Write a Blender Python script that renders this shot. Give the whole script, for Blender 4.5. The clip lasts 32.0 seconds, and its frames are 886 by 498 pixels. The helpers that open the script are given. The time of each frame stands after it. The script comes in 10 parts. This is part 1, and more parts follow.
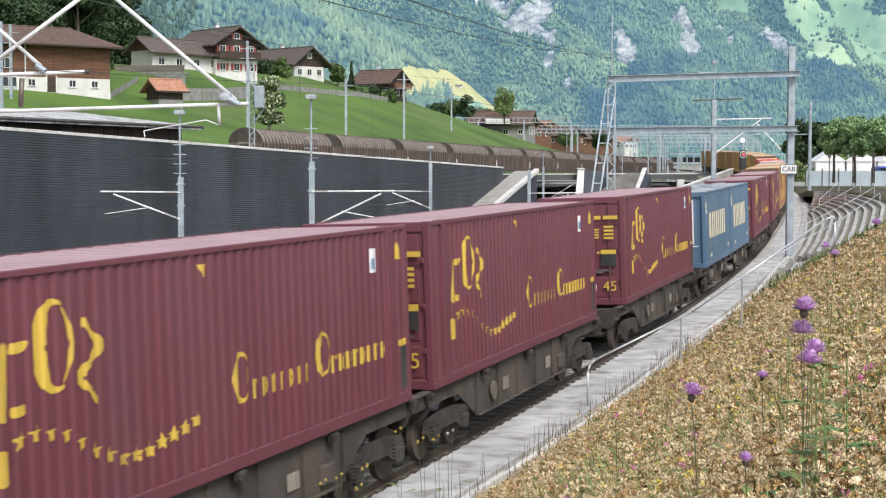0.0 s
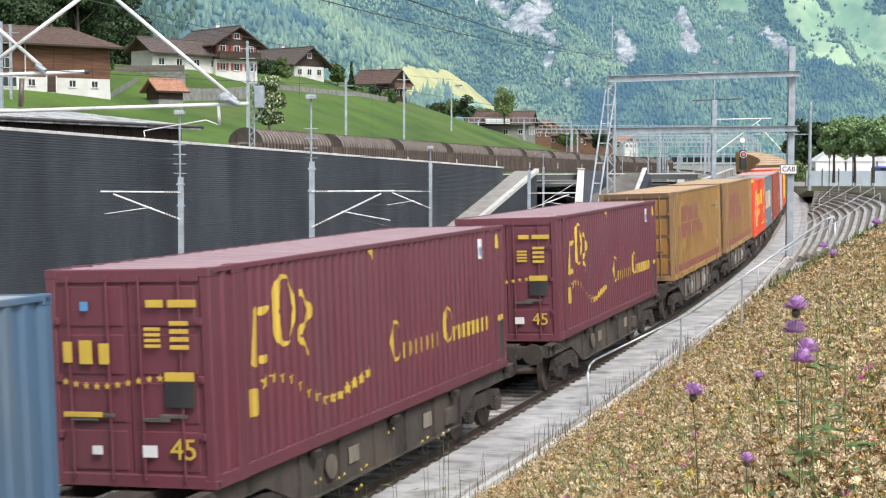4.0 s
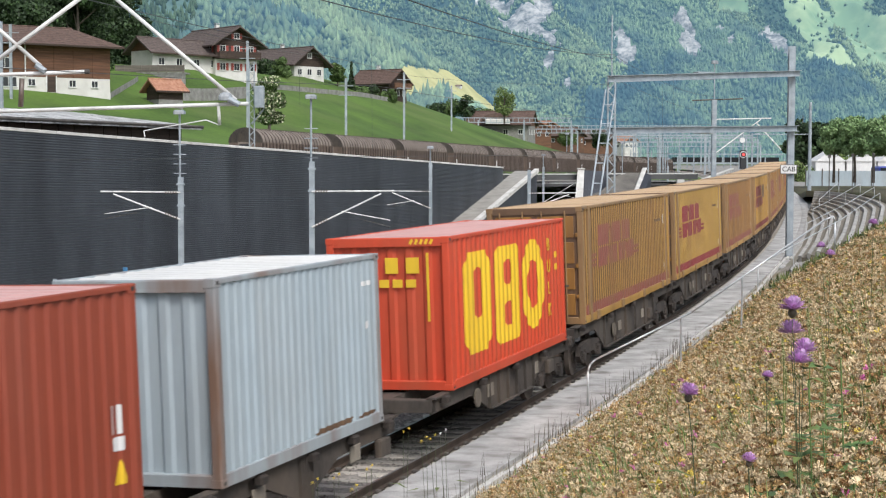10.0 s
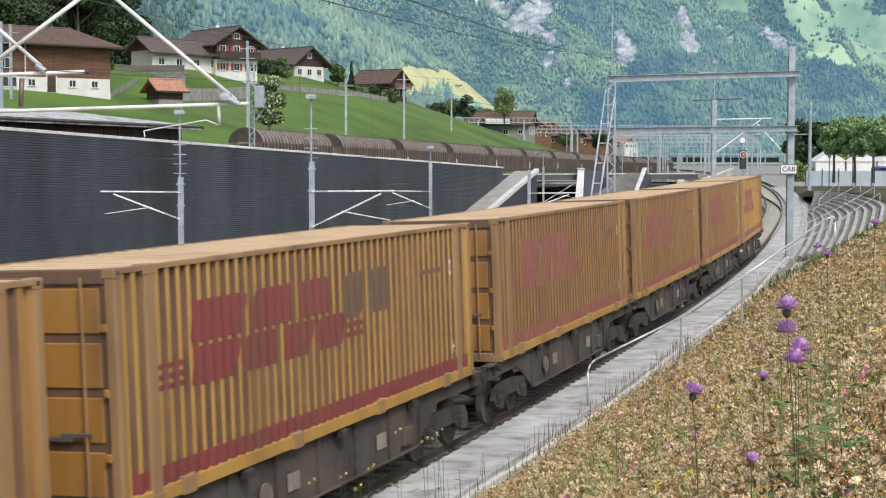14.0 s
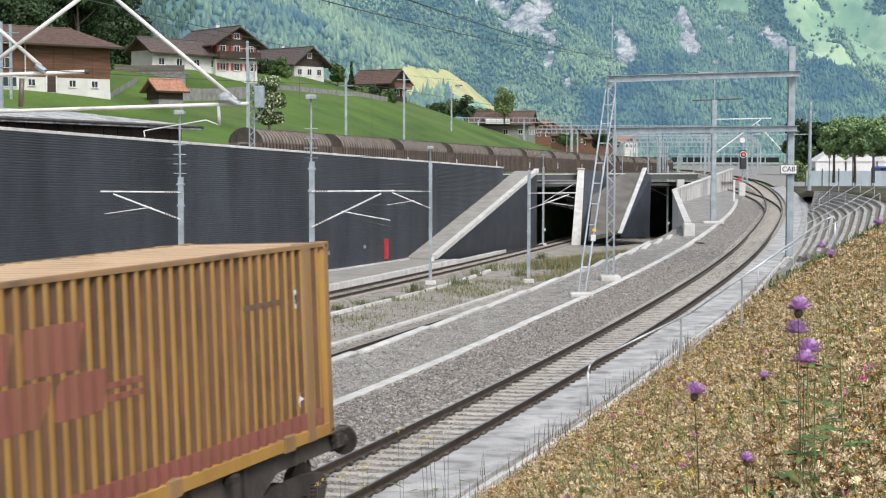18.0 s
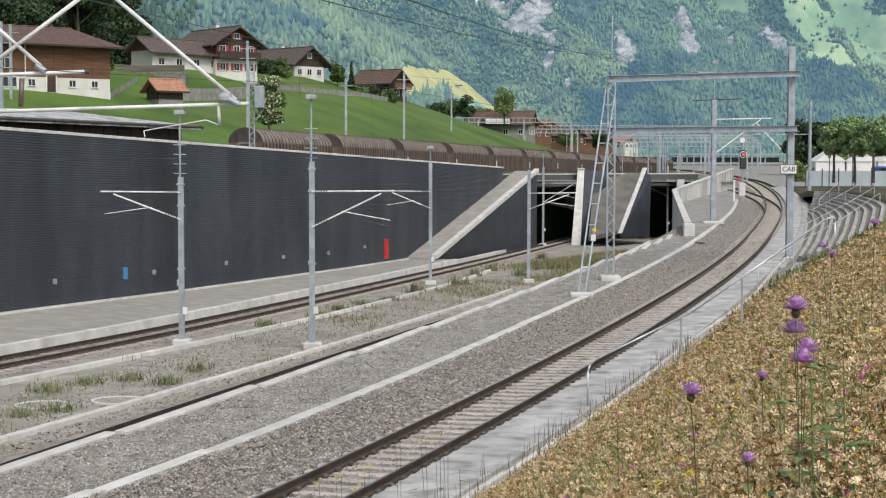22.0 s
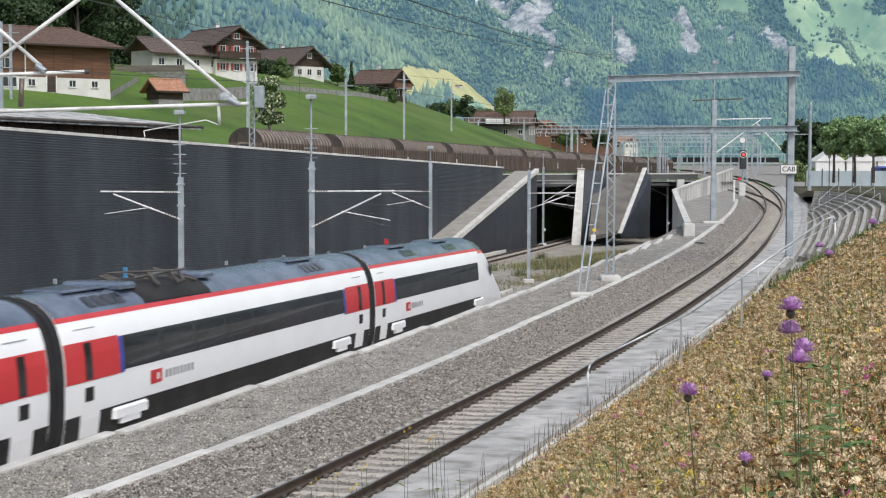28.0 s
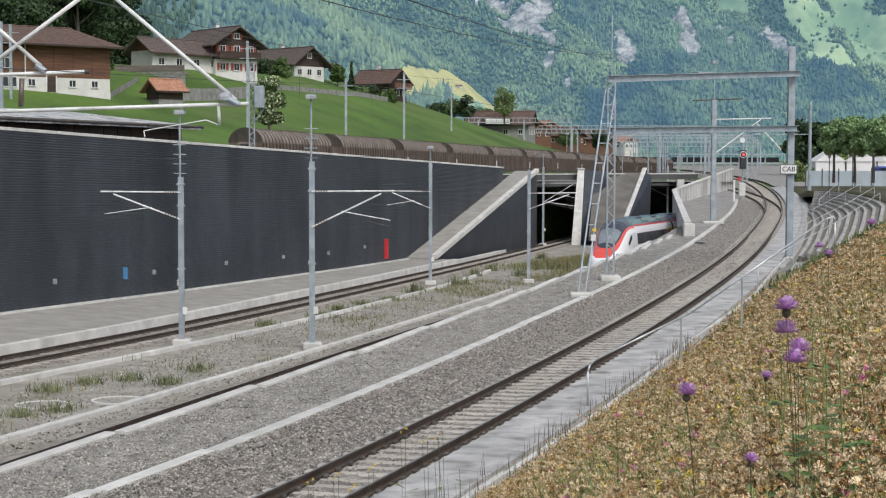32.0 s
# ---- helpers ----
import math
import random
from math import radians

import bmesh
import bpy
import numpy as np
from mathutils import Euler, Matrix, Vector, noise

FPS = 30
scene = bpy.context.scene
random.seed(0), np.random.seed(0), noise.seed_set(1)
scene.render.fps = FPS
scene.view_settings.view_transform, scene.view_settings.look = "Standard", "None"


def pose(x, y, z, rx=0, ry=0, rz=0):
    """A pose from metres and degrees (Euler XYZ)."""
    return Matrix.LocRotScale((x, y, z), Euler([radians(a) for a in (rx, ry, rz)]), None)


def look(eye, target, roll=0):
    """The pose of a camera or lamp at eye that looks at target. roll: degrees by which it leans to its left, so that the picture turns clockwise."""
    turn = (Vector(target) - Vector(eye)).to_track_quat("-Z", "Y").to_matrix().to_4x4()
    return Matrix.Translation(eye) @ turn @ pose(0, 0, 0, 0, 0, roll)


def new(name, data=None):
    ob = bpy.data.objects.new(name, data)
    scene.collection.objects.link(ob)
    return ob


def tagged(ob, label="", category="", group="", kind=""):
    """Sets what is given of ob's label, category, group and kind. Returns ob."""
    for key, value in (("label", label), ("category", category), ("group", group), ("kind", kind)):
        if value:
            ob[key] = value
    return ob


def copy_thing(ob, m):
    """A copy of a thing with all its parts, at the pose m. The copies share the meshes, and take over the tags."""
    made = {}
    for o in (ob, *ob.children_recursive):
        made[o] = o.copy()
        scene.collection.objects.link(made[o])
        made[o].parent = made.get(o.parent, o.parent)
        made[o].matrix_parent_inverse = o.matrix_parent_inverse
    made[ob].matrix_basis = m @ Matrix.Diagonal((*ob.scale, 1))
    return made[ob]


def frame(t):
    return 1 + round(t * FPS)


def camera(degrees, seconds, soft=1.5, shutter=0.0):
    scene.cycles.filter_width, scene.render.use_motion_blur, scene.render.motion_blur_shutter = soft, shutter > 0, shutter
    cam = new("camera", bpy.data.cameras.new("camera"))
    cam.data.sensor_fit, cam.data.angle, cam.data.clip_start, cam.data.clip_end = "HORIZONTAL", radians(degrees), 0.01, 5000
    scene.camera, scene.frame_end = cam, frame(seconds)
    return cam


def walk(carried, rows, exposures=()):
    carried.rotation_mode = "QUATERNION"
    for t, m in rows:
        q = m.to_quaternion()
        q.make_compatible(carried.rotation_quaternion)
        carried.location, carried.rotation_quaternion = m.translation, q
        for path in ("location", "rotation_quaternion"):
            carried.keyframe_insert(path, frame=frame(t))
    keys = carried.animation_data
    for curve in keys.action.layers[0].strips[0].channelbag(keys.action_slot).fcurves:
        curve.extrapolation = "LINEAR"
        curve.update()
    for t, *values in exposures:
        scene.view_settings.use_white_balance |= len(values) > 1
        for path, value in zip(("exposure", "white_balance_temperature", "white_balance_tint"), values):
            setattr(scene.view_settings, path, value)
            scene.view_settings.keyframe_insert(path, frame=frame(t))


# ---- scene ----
cam = camera(30.9, 32.0, soft=1.2, shutter=0.12)
EYE = (0.0, 0.0, 5.591)
VIEW = look(EYE, (0.0, math.cos(0.0565), 5.591 - math.sin(0.0565)), 0.13)
walk(cam, [(0.0, VIEW), (32.0, VIEW)],
     exposures=[(t, e + 0.20, 6480 if 18.5 < t < 26 else 6300, 10) for t, e in ((0.0, 0.38), (1.0, 0.52), (3.0, 0.42), (6.0, 0.44), (7.0, 0.3), (8.0, 0.15), (10.0, 0.15), (11.0, 0.06), (12.0, 0.18), (14.0, 0.2), (17.0, 0.32), (18.0, 0.2),
                                              (19.0, 0.0), (25.0, -0.04), (28.0, -0.02), (29.0, -0.06), (30.0, -0.18), (31.0, -0.3), (32.0, -0.15))])

# ---- world and sun ----
SUN_EL, SUN_AZ = 49.0, 152.0        # degrees; azimuth clockwise from +y
world = bpy.data.worlds.new("sky")
scene.world = world
world.use_nodes = True
_wn = world.node_tree.nodes
_sky = _wn.new("ShaderNodeTexSky")
_sky.sky_type = "NISHITA"
_sky.sun_disc = False
_sky.sun_elevation = radians(SUN_EL)
_sky.sun_rotation = radians(SUN_AZ)
_sky.air_density, _sky.dust_density, _sky.ozone_density = 1.0, 2.5, 1.0
_wn["Background"].inputs["Strength"].default_value = 0.15
_veil = _wn.new("ShaderNodeHueSaturation")          # thin cloud takes most of the blue out of the sky
_veil.inputs["Saturation"].default_value = 0.45
world.node_tree.links.new(_sky.outputs[0], _veil.inputs["Color"])
world.node_tree.links.new(_veil.outputs[0], _wn["Background"].inputs["Color"])
sun = new("sun", bpy.data.lights.new("sun", "SUN"))
sun.data.energy, sun.data.angle, sun.data.color = 1.8, radians(18), (1.0, 0.96, 0.91)
_d = Vector((math.sin(radians(SUN_AZ)) * math.cos(radians(SUN_EL)),
             math.cos(radians(SUN_AZ)) * math.cos(radians(SUN_EL)), math.sin(radians(SUN_EL))))
sun.matrix_world = look(tuple(_d * 50), (0, 0, 0))


# ---- materials ----
def surf(name, c1, c2, scale=2.0, rough=0.7, metal=0.0, bump=0.0, fine=40.0, stretch=(1, 1, 1),
         spots=None, spot_scale=1.0, spot_amount=0.5, rnd=0.0, island=0.0, glow=None, detail=6.0, world_space=False, span=(0.52, 0.93)):
    """Two colours mixed by noise at two scales, fine relief, optional dirt spots, optional variation by piece."""
    m = bpy.data.materials.new(name)
    m.use_nodes = True
    nt = m.node_tree
    N, Lk = nt.nodes, nt.links
    b = N["Principled BSDF"]
    tc = N.new("ShaderNodeTexCoord")
    mp = N.new("ShaderNodeMapping")
    mp.inputs["Scale"].default_value = stretch
    if world_space:
        geo = N.new("ShaderNodeNewGeometry")
        Lk.new(geo.outputs["Position"], mp.inputs["Vector"])
    else:
        Lk.new(tc.outputs["Object"], mp.inputs["Vector"])
    n1 = N.new("ShaderNodeTexNoise")
    n1.inputs["Scale"].default_value, n1.inputs["Detail"].default_value = scale, detail
    n2 = N.new("ShaderNodeTexNoise")
    n2.inputs["Scale"].default_value, n2.inputs["Detail"].default_value = fine, 3.0
    Lk.new(mp.outputs[0], n1.inputs["Vector"])
    Lk.new(mp.outputs[0], n2.inputs["Vector"])
    ad = N.new("ShaderNodeMath")
    ad.operation = "MULTIPLY_ADD"
    ad.inputs[1].default_value = 0.45
    Lk.new(n2.outputs["Fac"], ad.inputs[0])
    Lk.new(n1.outputs["Fac"], ad.inputs[2])
    rg = N.new("ShaderNodeMapRange")
    rg.inputs["From Min"].default_value, rg.inputs["From Max"].default_value = span
    Lk.new(ad.outputs[0], rg.inputs["Value"])
    mx = N.new("ShaderNodeMix")
    mx.data_type = "RGBA"
    mx.inputs[6].default_value, mx.inputs[7].default_value = (*c1, 1), (*c2, 1)
    Lk.new(rg.outputs[0], mx.inputs[0])
    col = mx.outputs[2]
    if spots:
        n3 = N.new("ShaderNodeTexNoise")
        n3.inputs["Scale"].default_value, n3.inputs["Detail"].default_value = spot_scale, 5.0
        Lk.new(mp.outputs[0], n3.inputs["Vector"])
        r3 = N.new("ShaderNodeMapRange")
        r3.inputs["From Min"].default_value, r3.inputs["From Max"].default_value = 0.5, 0.72
        r3.inputs["To Max"].default_value = spot_amount
        Lk.new(n3.outputs["Fac"], r3.inputs["Value"])
        m3 = N.new("ShaderNodeMix")
        m3.data_type = "RGBA"
        m3.inputs[7].default_value = (*spots, 1)
        Lk.new(r3.outputs[0], m3.inputs[0])
        Lk.new(col, m3.inputs[6])
        col = m3.outputs[2]
    if rnd or island:
        src = (N.new("ShaderNodeObjectInfo").outputs["Random"] if rnd
               else N.new("ShaderNodeNewGeometry").outputs["Random Per Island"])
        r4 = N.new("ShaderNodeMapRange")
        k = rnd or island
        r4.inputs["To Min"].default_value, r4.inputs["To Max"].default_value = 1 - k, 1 + k
        Lk.new(src, r4.inputs["Value"])
        hs = N.new("ShaderNodeHueSaturation")
        Lk.new(r4.outputs[0], hs.inputs["Value"])
        Lk.new(col, hs.inputs["Color"])
        col = hs.outputs[0]
    Lk.new(col, b.inputs["Base Color"])
    b.inputs["Roughness"].default_value = rough
    b.inputs["Metallic"].default_value = metal
    if bump:
        bp = N.new("ShaderNodeBump")
        bp.inputs["Strength"].default_value, bp.inputs["Distance"].default_value = bump, 0.02
        Lk.new(ad.outputs[0], bp.inputs["Height"])
        Lk.new(bp.outputs[0], b.inputs["Normal"])
    if glow:
        b.inputs["Emission Color"].default_value = (*glow[:3], 1)
        b.inputs["Emission Strength"].default_value = glow[3]
    return m


M = {}
M["ballast"] = surf("ballast_stone", (0.10, 0.09, 0.08), (0.34, 0.31, 0.275), 3.0, 0.95, bump=1.0, fine=26, detail=9, world_space=True)
M["stone"] = surf("loose_ballast_stone", (0.15, 0.134, 0.116), (0.37, 0.34, 0.30), 6.0, 0.95, bump=0.4, fine=50, island=0.55)
M["pebble"] = surf("grey_pebble", (0.185, 0.170, 0.145), (0.40, 0.375, 0.33), 6.0, 0.95, bump=0.3, fine=50, island=0.55)
M["gravel"] = surf("fine_gravel", (0.16, 0.152, 0.138), (0.35, 0.335, 0.31), 1.2, 0.95, bump=0.8, fine=34, detail=10, world_space=True)
M["bedgravel"] = surf("rusty_ballast", (0.14, 0.12, 0.10), (0.38, 0.34, 0.29), 2.0, 0.95, bump=1.0, fine=22, detail=9, world_space=True)
M["concrete"] = surf("pale_concrete", (0.50, 0.49, 0.46), (0.66, 0.645, 0.61), 1.5, 0.85, bump=0.25, fine=30, spots=(0.27, 0.26, 0.23), spot_scale=0.8, spot_amount=0.45)
M["kerb"] = surf("kerb_concrete", (0.47, 0.46, 0.43), (0.64, 0.625, 0.59), 1.5, 0.85, bump=0.2, fine=30, spots=(0.33, 0.31, 0.27), spot_scale=1.2, spot_amount=0.35, rnd=0.08)
M["slab"] = surf("path_slab", (0.30, 0.295, 0.285), (0.52, 0.51, 0.495), 1.3, 0.9, bump=0.4, fine=30, spots=(0.17, 0.16, 0.14), spot_scale=1.6, spot_amount=0.85, rnd=0.07)
M["sleeper"] = surf("sleeper_concrete", (0.36, 0.33, 0.285), (0.52, 0.48, 0.42), 3.0, 0.9, bump=0.3, fine=40, spots=(0.20, 0.16, 0.12), spot_scale=3, spot_amount=0.4, rnd=0.12)
M["rail"] = surf("rail_steel", (0.045, 0.032, 0.025), (0.09, 0.065, 0.05), 3.0, 0.75, 0.25, bump=0.2)
M["railtop"] = surf("worn_rail_head", (0.30, 0.29, 0.28), (0.42, 0.41, 0.40), 4.0, 0.4, 0.8)
M["asphalt"] = surf("grey_asphalt_walk", (0.25, 0.235, 0.21), (0.35, 0.335, 0.30), 1.0, 0.9, bump=0.3, fine=40)
M["ribs"] = surf("dark_ribbed_cladding", (0.032, 0.037, 0.046), (0.080, 0.090, 0.105), 0.35, 0.5, 0.0, bump=0.2, fine=4, stretch=(1, 1, 0.35),
                 spots=(0.022, 0.025, 0.031), spot_scale=0.25, spot_amount=0.8)
# Darker copy of the ribs cladding, with shade put into the colour.
M["wingdark"] = surf("shaded_wing_cladding", (0.017, 0.020, 0.027), (0.040, 0.046, 0.058), 0.5, 0.5, bump=0.1, fine=6, spots=(0.012, 0.014, 0.018), spot_scale=0.4, spot_amount=0.7)
M["tunnel"] = surf("dark_tunnel_concrete", (0.05, 0.05, 0.05), (0.10, 0.10, 0.10), 0.5, 0.95)
M["steel"] = surf("galvanised_steel", (0.26, 0.30, 0.33), (0.42, 0.46, 0.49), 2.0, 0.55, 0.35, bump=0.05, spots=(0.22, 0.24, 0.25), spot_scale=1.5)
M["whitepipe"] = surf("white_painted_pipe", (0.62, 0.62, 0.60), (0.80, 0.80, 0.78), 3.0, 0.4, spots=(0.35, 0.34, 0.31), spot_scale=2.5, spot_amount=0.6)
M["darksteel"] = surf("dark_weathered_steel", (0.06, 0.055, 0.05), (0.14, 0.125, 0.11), 2.0, 0.7, 0.2, bump=0.2)
M["wire"] = surf("dark_wire", (0.05, 0.055, 0.055), (0.09, 0.095, 0.095), 2.0, 0.6, 0.4)
M["glass"] = surf("dark_window_glass", (0.015, 0.018, 0.022), (0.03, 0.035, 0.04), 0.8, 0.06)
M["lampglass"] = surf("white_lamp_globe", (0.78, 0.79, 0.80), (0.85, 0.85, 0.85), 2.0, 0.3)
M["grass"] = surf("meadow_grass", (0.032, 0.070, 0.006), (0.088, 0.160, 0.018), 0.10, 0.95, bump=1.0, fine=2.2, detail=12,
                  spots=(0.12, 0.15, 0.04), spot_scale=0.06, spot_amount=0.6, world_space=True)
# Soil colour darkened so the gaps between flower heads read as shade.
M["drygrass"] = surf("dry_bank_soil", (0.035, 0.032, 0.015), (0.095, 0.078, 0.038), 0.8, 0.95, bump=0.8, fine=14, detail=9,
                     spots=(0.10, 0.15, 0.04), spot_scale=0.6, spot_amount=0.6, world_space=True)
M["weedbed"] = surf("weedy_gravel", (0.22, 0.20, 0.17), (0.37, 0.345, 0.30), 0.9, 0.95, bump=0.8, fine=18, detail=10,
                    spots=(0.15, 0.16, 0.085), spot_scale=0.5, spot_amount=0.6, world_space=True)


# ---- mesh building ----
class G:
    """Collects vertices and faces, then becomes one mesh."""

    def __init__(self):
        self.v, self.f = [], []

    def add(self, vs, fs):
        n = len(self.v)
        self.v.extend([tuple(p) for p in vs])
        self.f.extend([tuple(i + n for i in q) for q in fs])
        return self

    def box(self, c, s, rz=0.0, rx=0.0, ry=0.0):
        m = pose(*c, rx, ry, rz)
        hx, hy, hz = s[0] / 2, s[1] / 2, s[2] / 2
        p = [m @ Vector((x, y, z)) for x in (-hx, hx) for y in (-hy, hy) for z in (-hz, hz)]
        return self.add(p, [(0, 1, 3, 2), (4, 6, 7, 5), (0, 4, 5, 1), (2, 3, 7, 6), (0, 2, 6, 4), (1, 5, 7, 3)])

    def cbox(self, c, s, b=0.02, rz=0.0):
        """A box with its upright and top edges chamfered."""
        m = pose(*c, 0, 0, rz)
        hx, hy, hz = s[0] / 2, s[1] / 2, s[2] / 2
        b = min(b, hx * 0.9, hy * 0.9, hz * 0.9)
        ring = [(-hx + b, -hy), (hx - b, -hy), (hx, -hy + b), (hx, hy - b), (hx - b, hy), (-hx + b, hy), (-hx, hy - b), (-hx, -hy + b)]
        p = [m @ Vector((x, y, -hz)) for x, y in ring] + [m @ Vector((x, y, hz - b)) for x, y in ring]
        kx, ky = (hx - b) / hx, (hy - b) / hy
        p += [m @ Vector((x * kx, y * ky, hz)) for x, y in ring]
        f = [tuple(range(7, -1, -1)), tuple(range(16, 24))]
        for k in (0, 8):
            f += [(k + i, k + (i + 1) % 8, k + 8 + (i + 1) % 8, k + 8 + i) for i in range(8)]
        return self.add(p, f)

    def tube(self, p0, p1, r, n=8, r2=None, caps=True):
        p0, p1 = Vector(p0), Vector(p1)
        r2 = r if r2 is None else r2
        q = (p1 - p0).to_track_quat("Z", "Y").to_matrix()
        a = [q @ Vector((math.cos(2 * math.pi * i / n), math.sin(2 * math.pi * i / n), 0)) for i in range(n)]
        vs = [p0 + d * r for d in a] + [p1 + d * r2 for d in a]
        fs = [(i, (i + 1) % n, n + (i + 1) % n, n + i) for i in range(n)]
        if caps:
            fs += [tuple(range(n - 1, -1, -1)), tuple(range(n, 2 * n))]
        return self.add(vs, fs)

    def path(self, pts, r, n=6):
        for a, b in zip(pts[:-1], pts[1:]):
            self.tube(a, b, r, n)
        return self

    def prism(self, outline, m, depth):
        """A flat outline (x, y) pushed along local z by depth."""
        n = len(outline)
        vs = [m @ Vector((x, y, 0)) for x, y in outline] + [m @ Vector((x, y, depth)) for x, y in outline]
        fs = [(i, (i + 1) % n, n + (i + 1) % n, n + i) for i in range(n)] + [tuple(range(n - 1, -1, -1)), tuple(range(n, 2 * n))]
        return self.add(vs, fs)

    def loft(self, rings, closed=True, caps=True):
        n = len(rings[0])
        k0 = len(self.v)
        for r in rings:
            self.v.extend([tuple(p) for p in r])
        m = n if closed else n - 1
        for j in range(len(rings) - 1):
            a, b = k0 + j * n, k0 + (j + 1) * n
            self.f.extend([(a + i, a + (i + 1) % n, b + (i + 1) % n, b + i) for i in range(m)])
        if caps and closed:
            self.f.append(tuple(range(k0 + n - 1, k0 - 1, -1)))
            e = k0 + (len(rings) - 1) * n
            self.f.append(tuple(range(e, e + n)))
        return self

    def mesh(self, name, mat, smooth=False):
        me = bpy.data.meshes.new(name)
        me.from_pydata(self.v, [], self.f)
        me.materials.append(mat)
        if smooth:
            me.polygons.foreach_set("use_smooth", [True] * len(me.polygons))
        me.update()
        return me


def quick(name, verts, faces, mat, smooth=False):
    """A mesh from arrays whose faces all have the same number of corners."""
    verts, faces = np.asarray(verts, np.float32), np.asarray(faces, np.int32)
    me = bpy.data.meshes.new(name)
    k = faces.shape[1]
    me.vertices.add(len(verts))
    me.vertices.foreach_set("co", verts.ravel())
    me.loops.add(faces.size)
    me.loops.foreach_set("vertex_index", faces.ravel())
    me.polygons.add(len(faces))
    me.polygons.foreach_set("loop_start", np.arange(0, faces.size, k, dtype=np.int32))
    me.polygons.foreach_set("loop_total", np.full(len(faces), k, np.int32))
    if smooth:
        me.polygons.foreach_set("use_smooth", np.ones(len(faces), bool))
    me.materials.append(mat)
    me.update(calc_edges=True)
    me.validate()
    return me


def part(name, g, mat, parent, label="", smooth=False):
    ob = new(name, g if isinstance(g, bpy.types.Mesh) else g.mesh(name, mat, smooth))
    ob.parent = parent
    return tagged(ob, label)


def thing(name, label, category, at=None, group="", kind=""):
    ob = tagged(new(name), label, category, group, kind)
    ob.empty_display_size = 0.2
    if at is not None:
        ob.matrix_basis = at
    return ob


def setting(name, g, mat, label, category="", smooth=False):
    ob = new(name, g if isinstance(g, bpy.types.Mesh) else g.mesh(name, mat, smooth))
    return tagged(ob, label, category or name.split("_")[0], "", "structure")


# ---- the lie of the tracks ----
STEP = 1.0
SS = np.arange(-600.0, 421.0, STEP)


def bend(knots, kappas, x0, y0, heading, z):
    """A track by its curvature (per km) at knots; s = 0 lies at (x0, y0)."""
    kap = np.interp(SS, knots, kappas) * 1e-3
    psi = np.concatenate([[0], np.cumsum((kap[1:] + kap[:-1]) / 2 * STEP)])
    psi += heading - np.interp(0, SS, psi)
    x = np.concatenate([[0], np.cumsum((np.sin(psi[1:]) + np.sin(psi[:-1])) / 2 * STEP)])
    y = np.concatenate([[0], np.cumsum((np.cos(psi[1:]) + np.cos(psi[:-1])) / 2 * STEP)])
    return x + x0 - np.interp(0, SS, x), y + y0 - np.interp(0, SS, y), z, psi


_z1 = 4.21e-3 * SS + 2.957e-5 * np.maximum(SS, 0) ** 2
_z1 = np.where(SS > 220, 4.21e-3 * 220 + 2.957e-5 * 220 ** 2 + 0.008 * (SS - 220), _z1)
TRACK1 = bend([-90, -40, -20, 10, 30, 50, 70, 90, 120, 160, 420], [0, -2, -2.3, -1.7, -0.96, -1.11, -1.34, -0.21, -1.02, -1, -1], -2.771, 25.0, 0.3405, _z1)
_y2 = 25 + SS * 0.965
TRACK2 = bend([-90, -60, 0, 130, 150, 170, 190, 420], [0, 0.2, 0.29, 1.1, -3, -3, 0, 0], -12.667, 25.0, 0.238, -1.41 - 0.0158 * (_y2 - 25))
TRACK3 = bend([-90, -50, 20, 60, 130, 420], [0, -1.0, -2.0, -1.1, -0.2, 0], -24.5, 34.6, 0.36, -1.41 - 0.0158 * (34.6 + SS * 0.95 - 25))
_off = np.interp(SS, [-50, 25, 40, 55, 65, 85, 420], [0.6, 0.65, 0.75, 1.05, 1.25, 1.4, 1.4])
TRACK3 = (TRACK3[0] - _off * np.cos(TRACK3[3]), TRACK3[1] + _off * np.sin(TRACK3[3]), TRACK3[2], TRACK3[3] - np.gradient(_off, STEP))
CANT1 = 0.037


def at_track(tr, s, u=0.0, z=0.0):
    x, y, h, p = tr
    a = np.interp(s, SS, p)
    return np.stack([np.interp(s, SS, x) + u * np.cos(a), np.interp(s, SS, y) - u * np.sin(a), np.interp(s, SS, h) + z], -1)


def turn(tr, s):
    return math.degrees(float(np.interp(s, SS, tr[3])))


def low(y):
    """Level of the cutting's tracks at depth y."""
    return -1.41 - 0.0158 * (y - 25.0)


def sweep(tr, s0, s1, step, profile, closed=True, cant=0.0):
    """A section (u, z) drawn along a track."""
    rings = []
    for s in np.arange(s0, s1 + step * 0.5, step):
        rings.append([tuple(at_track(tr, s, u, z + u * cant)) for u, z in profile])
    return rings


def strip(tr, s0, s1, step, us, zs, jitter=0.0, cant=0.0):
    """A sheet along a track with columns at the offsets us and heights zs; returns vertices and quads."""
    s = np.arange(s0, s1 + step * 0.5, step)
    P = np.stack([at_track(tr, s, u, z + u * cant) for u, z in zip(us, zs)], 1)
    if jitter:
        P[..., 2] += np.random.uniform(-jitter, jitter, P.shape[:2])
    n, m = P.shape[:2]
    i, j = np.meshgrid(np.arange(n - 1), np.arange(m - 1), indexing="ij")
    a = (i * m + j).ravel()
    return P.reshape(-1, 3), np.stack([a, a + 1, a + m + 1, a + m], 1)


# wall line of the cutting: x = WA * y + WB
WA, WB = 0.2802, -40.71
WD = Vector((WA, 1, 0)).normalized()
WN = Vector((WD.y, -WD.x, 0))            # from the wall towards the tracks


def rail_z(y):
    """Level of the station track behind the wall."""
    return 3.8 - 0.0105 * (min(max(y, 100.0), 320.0) - 125.0)


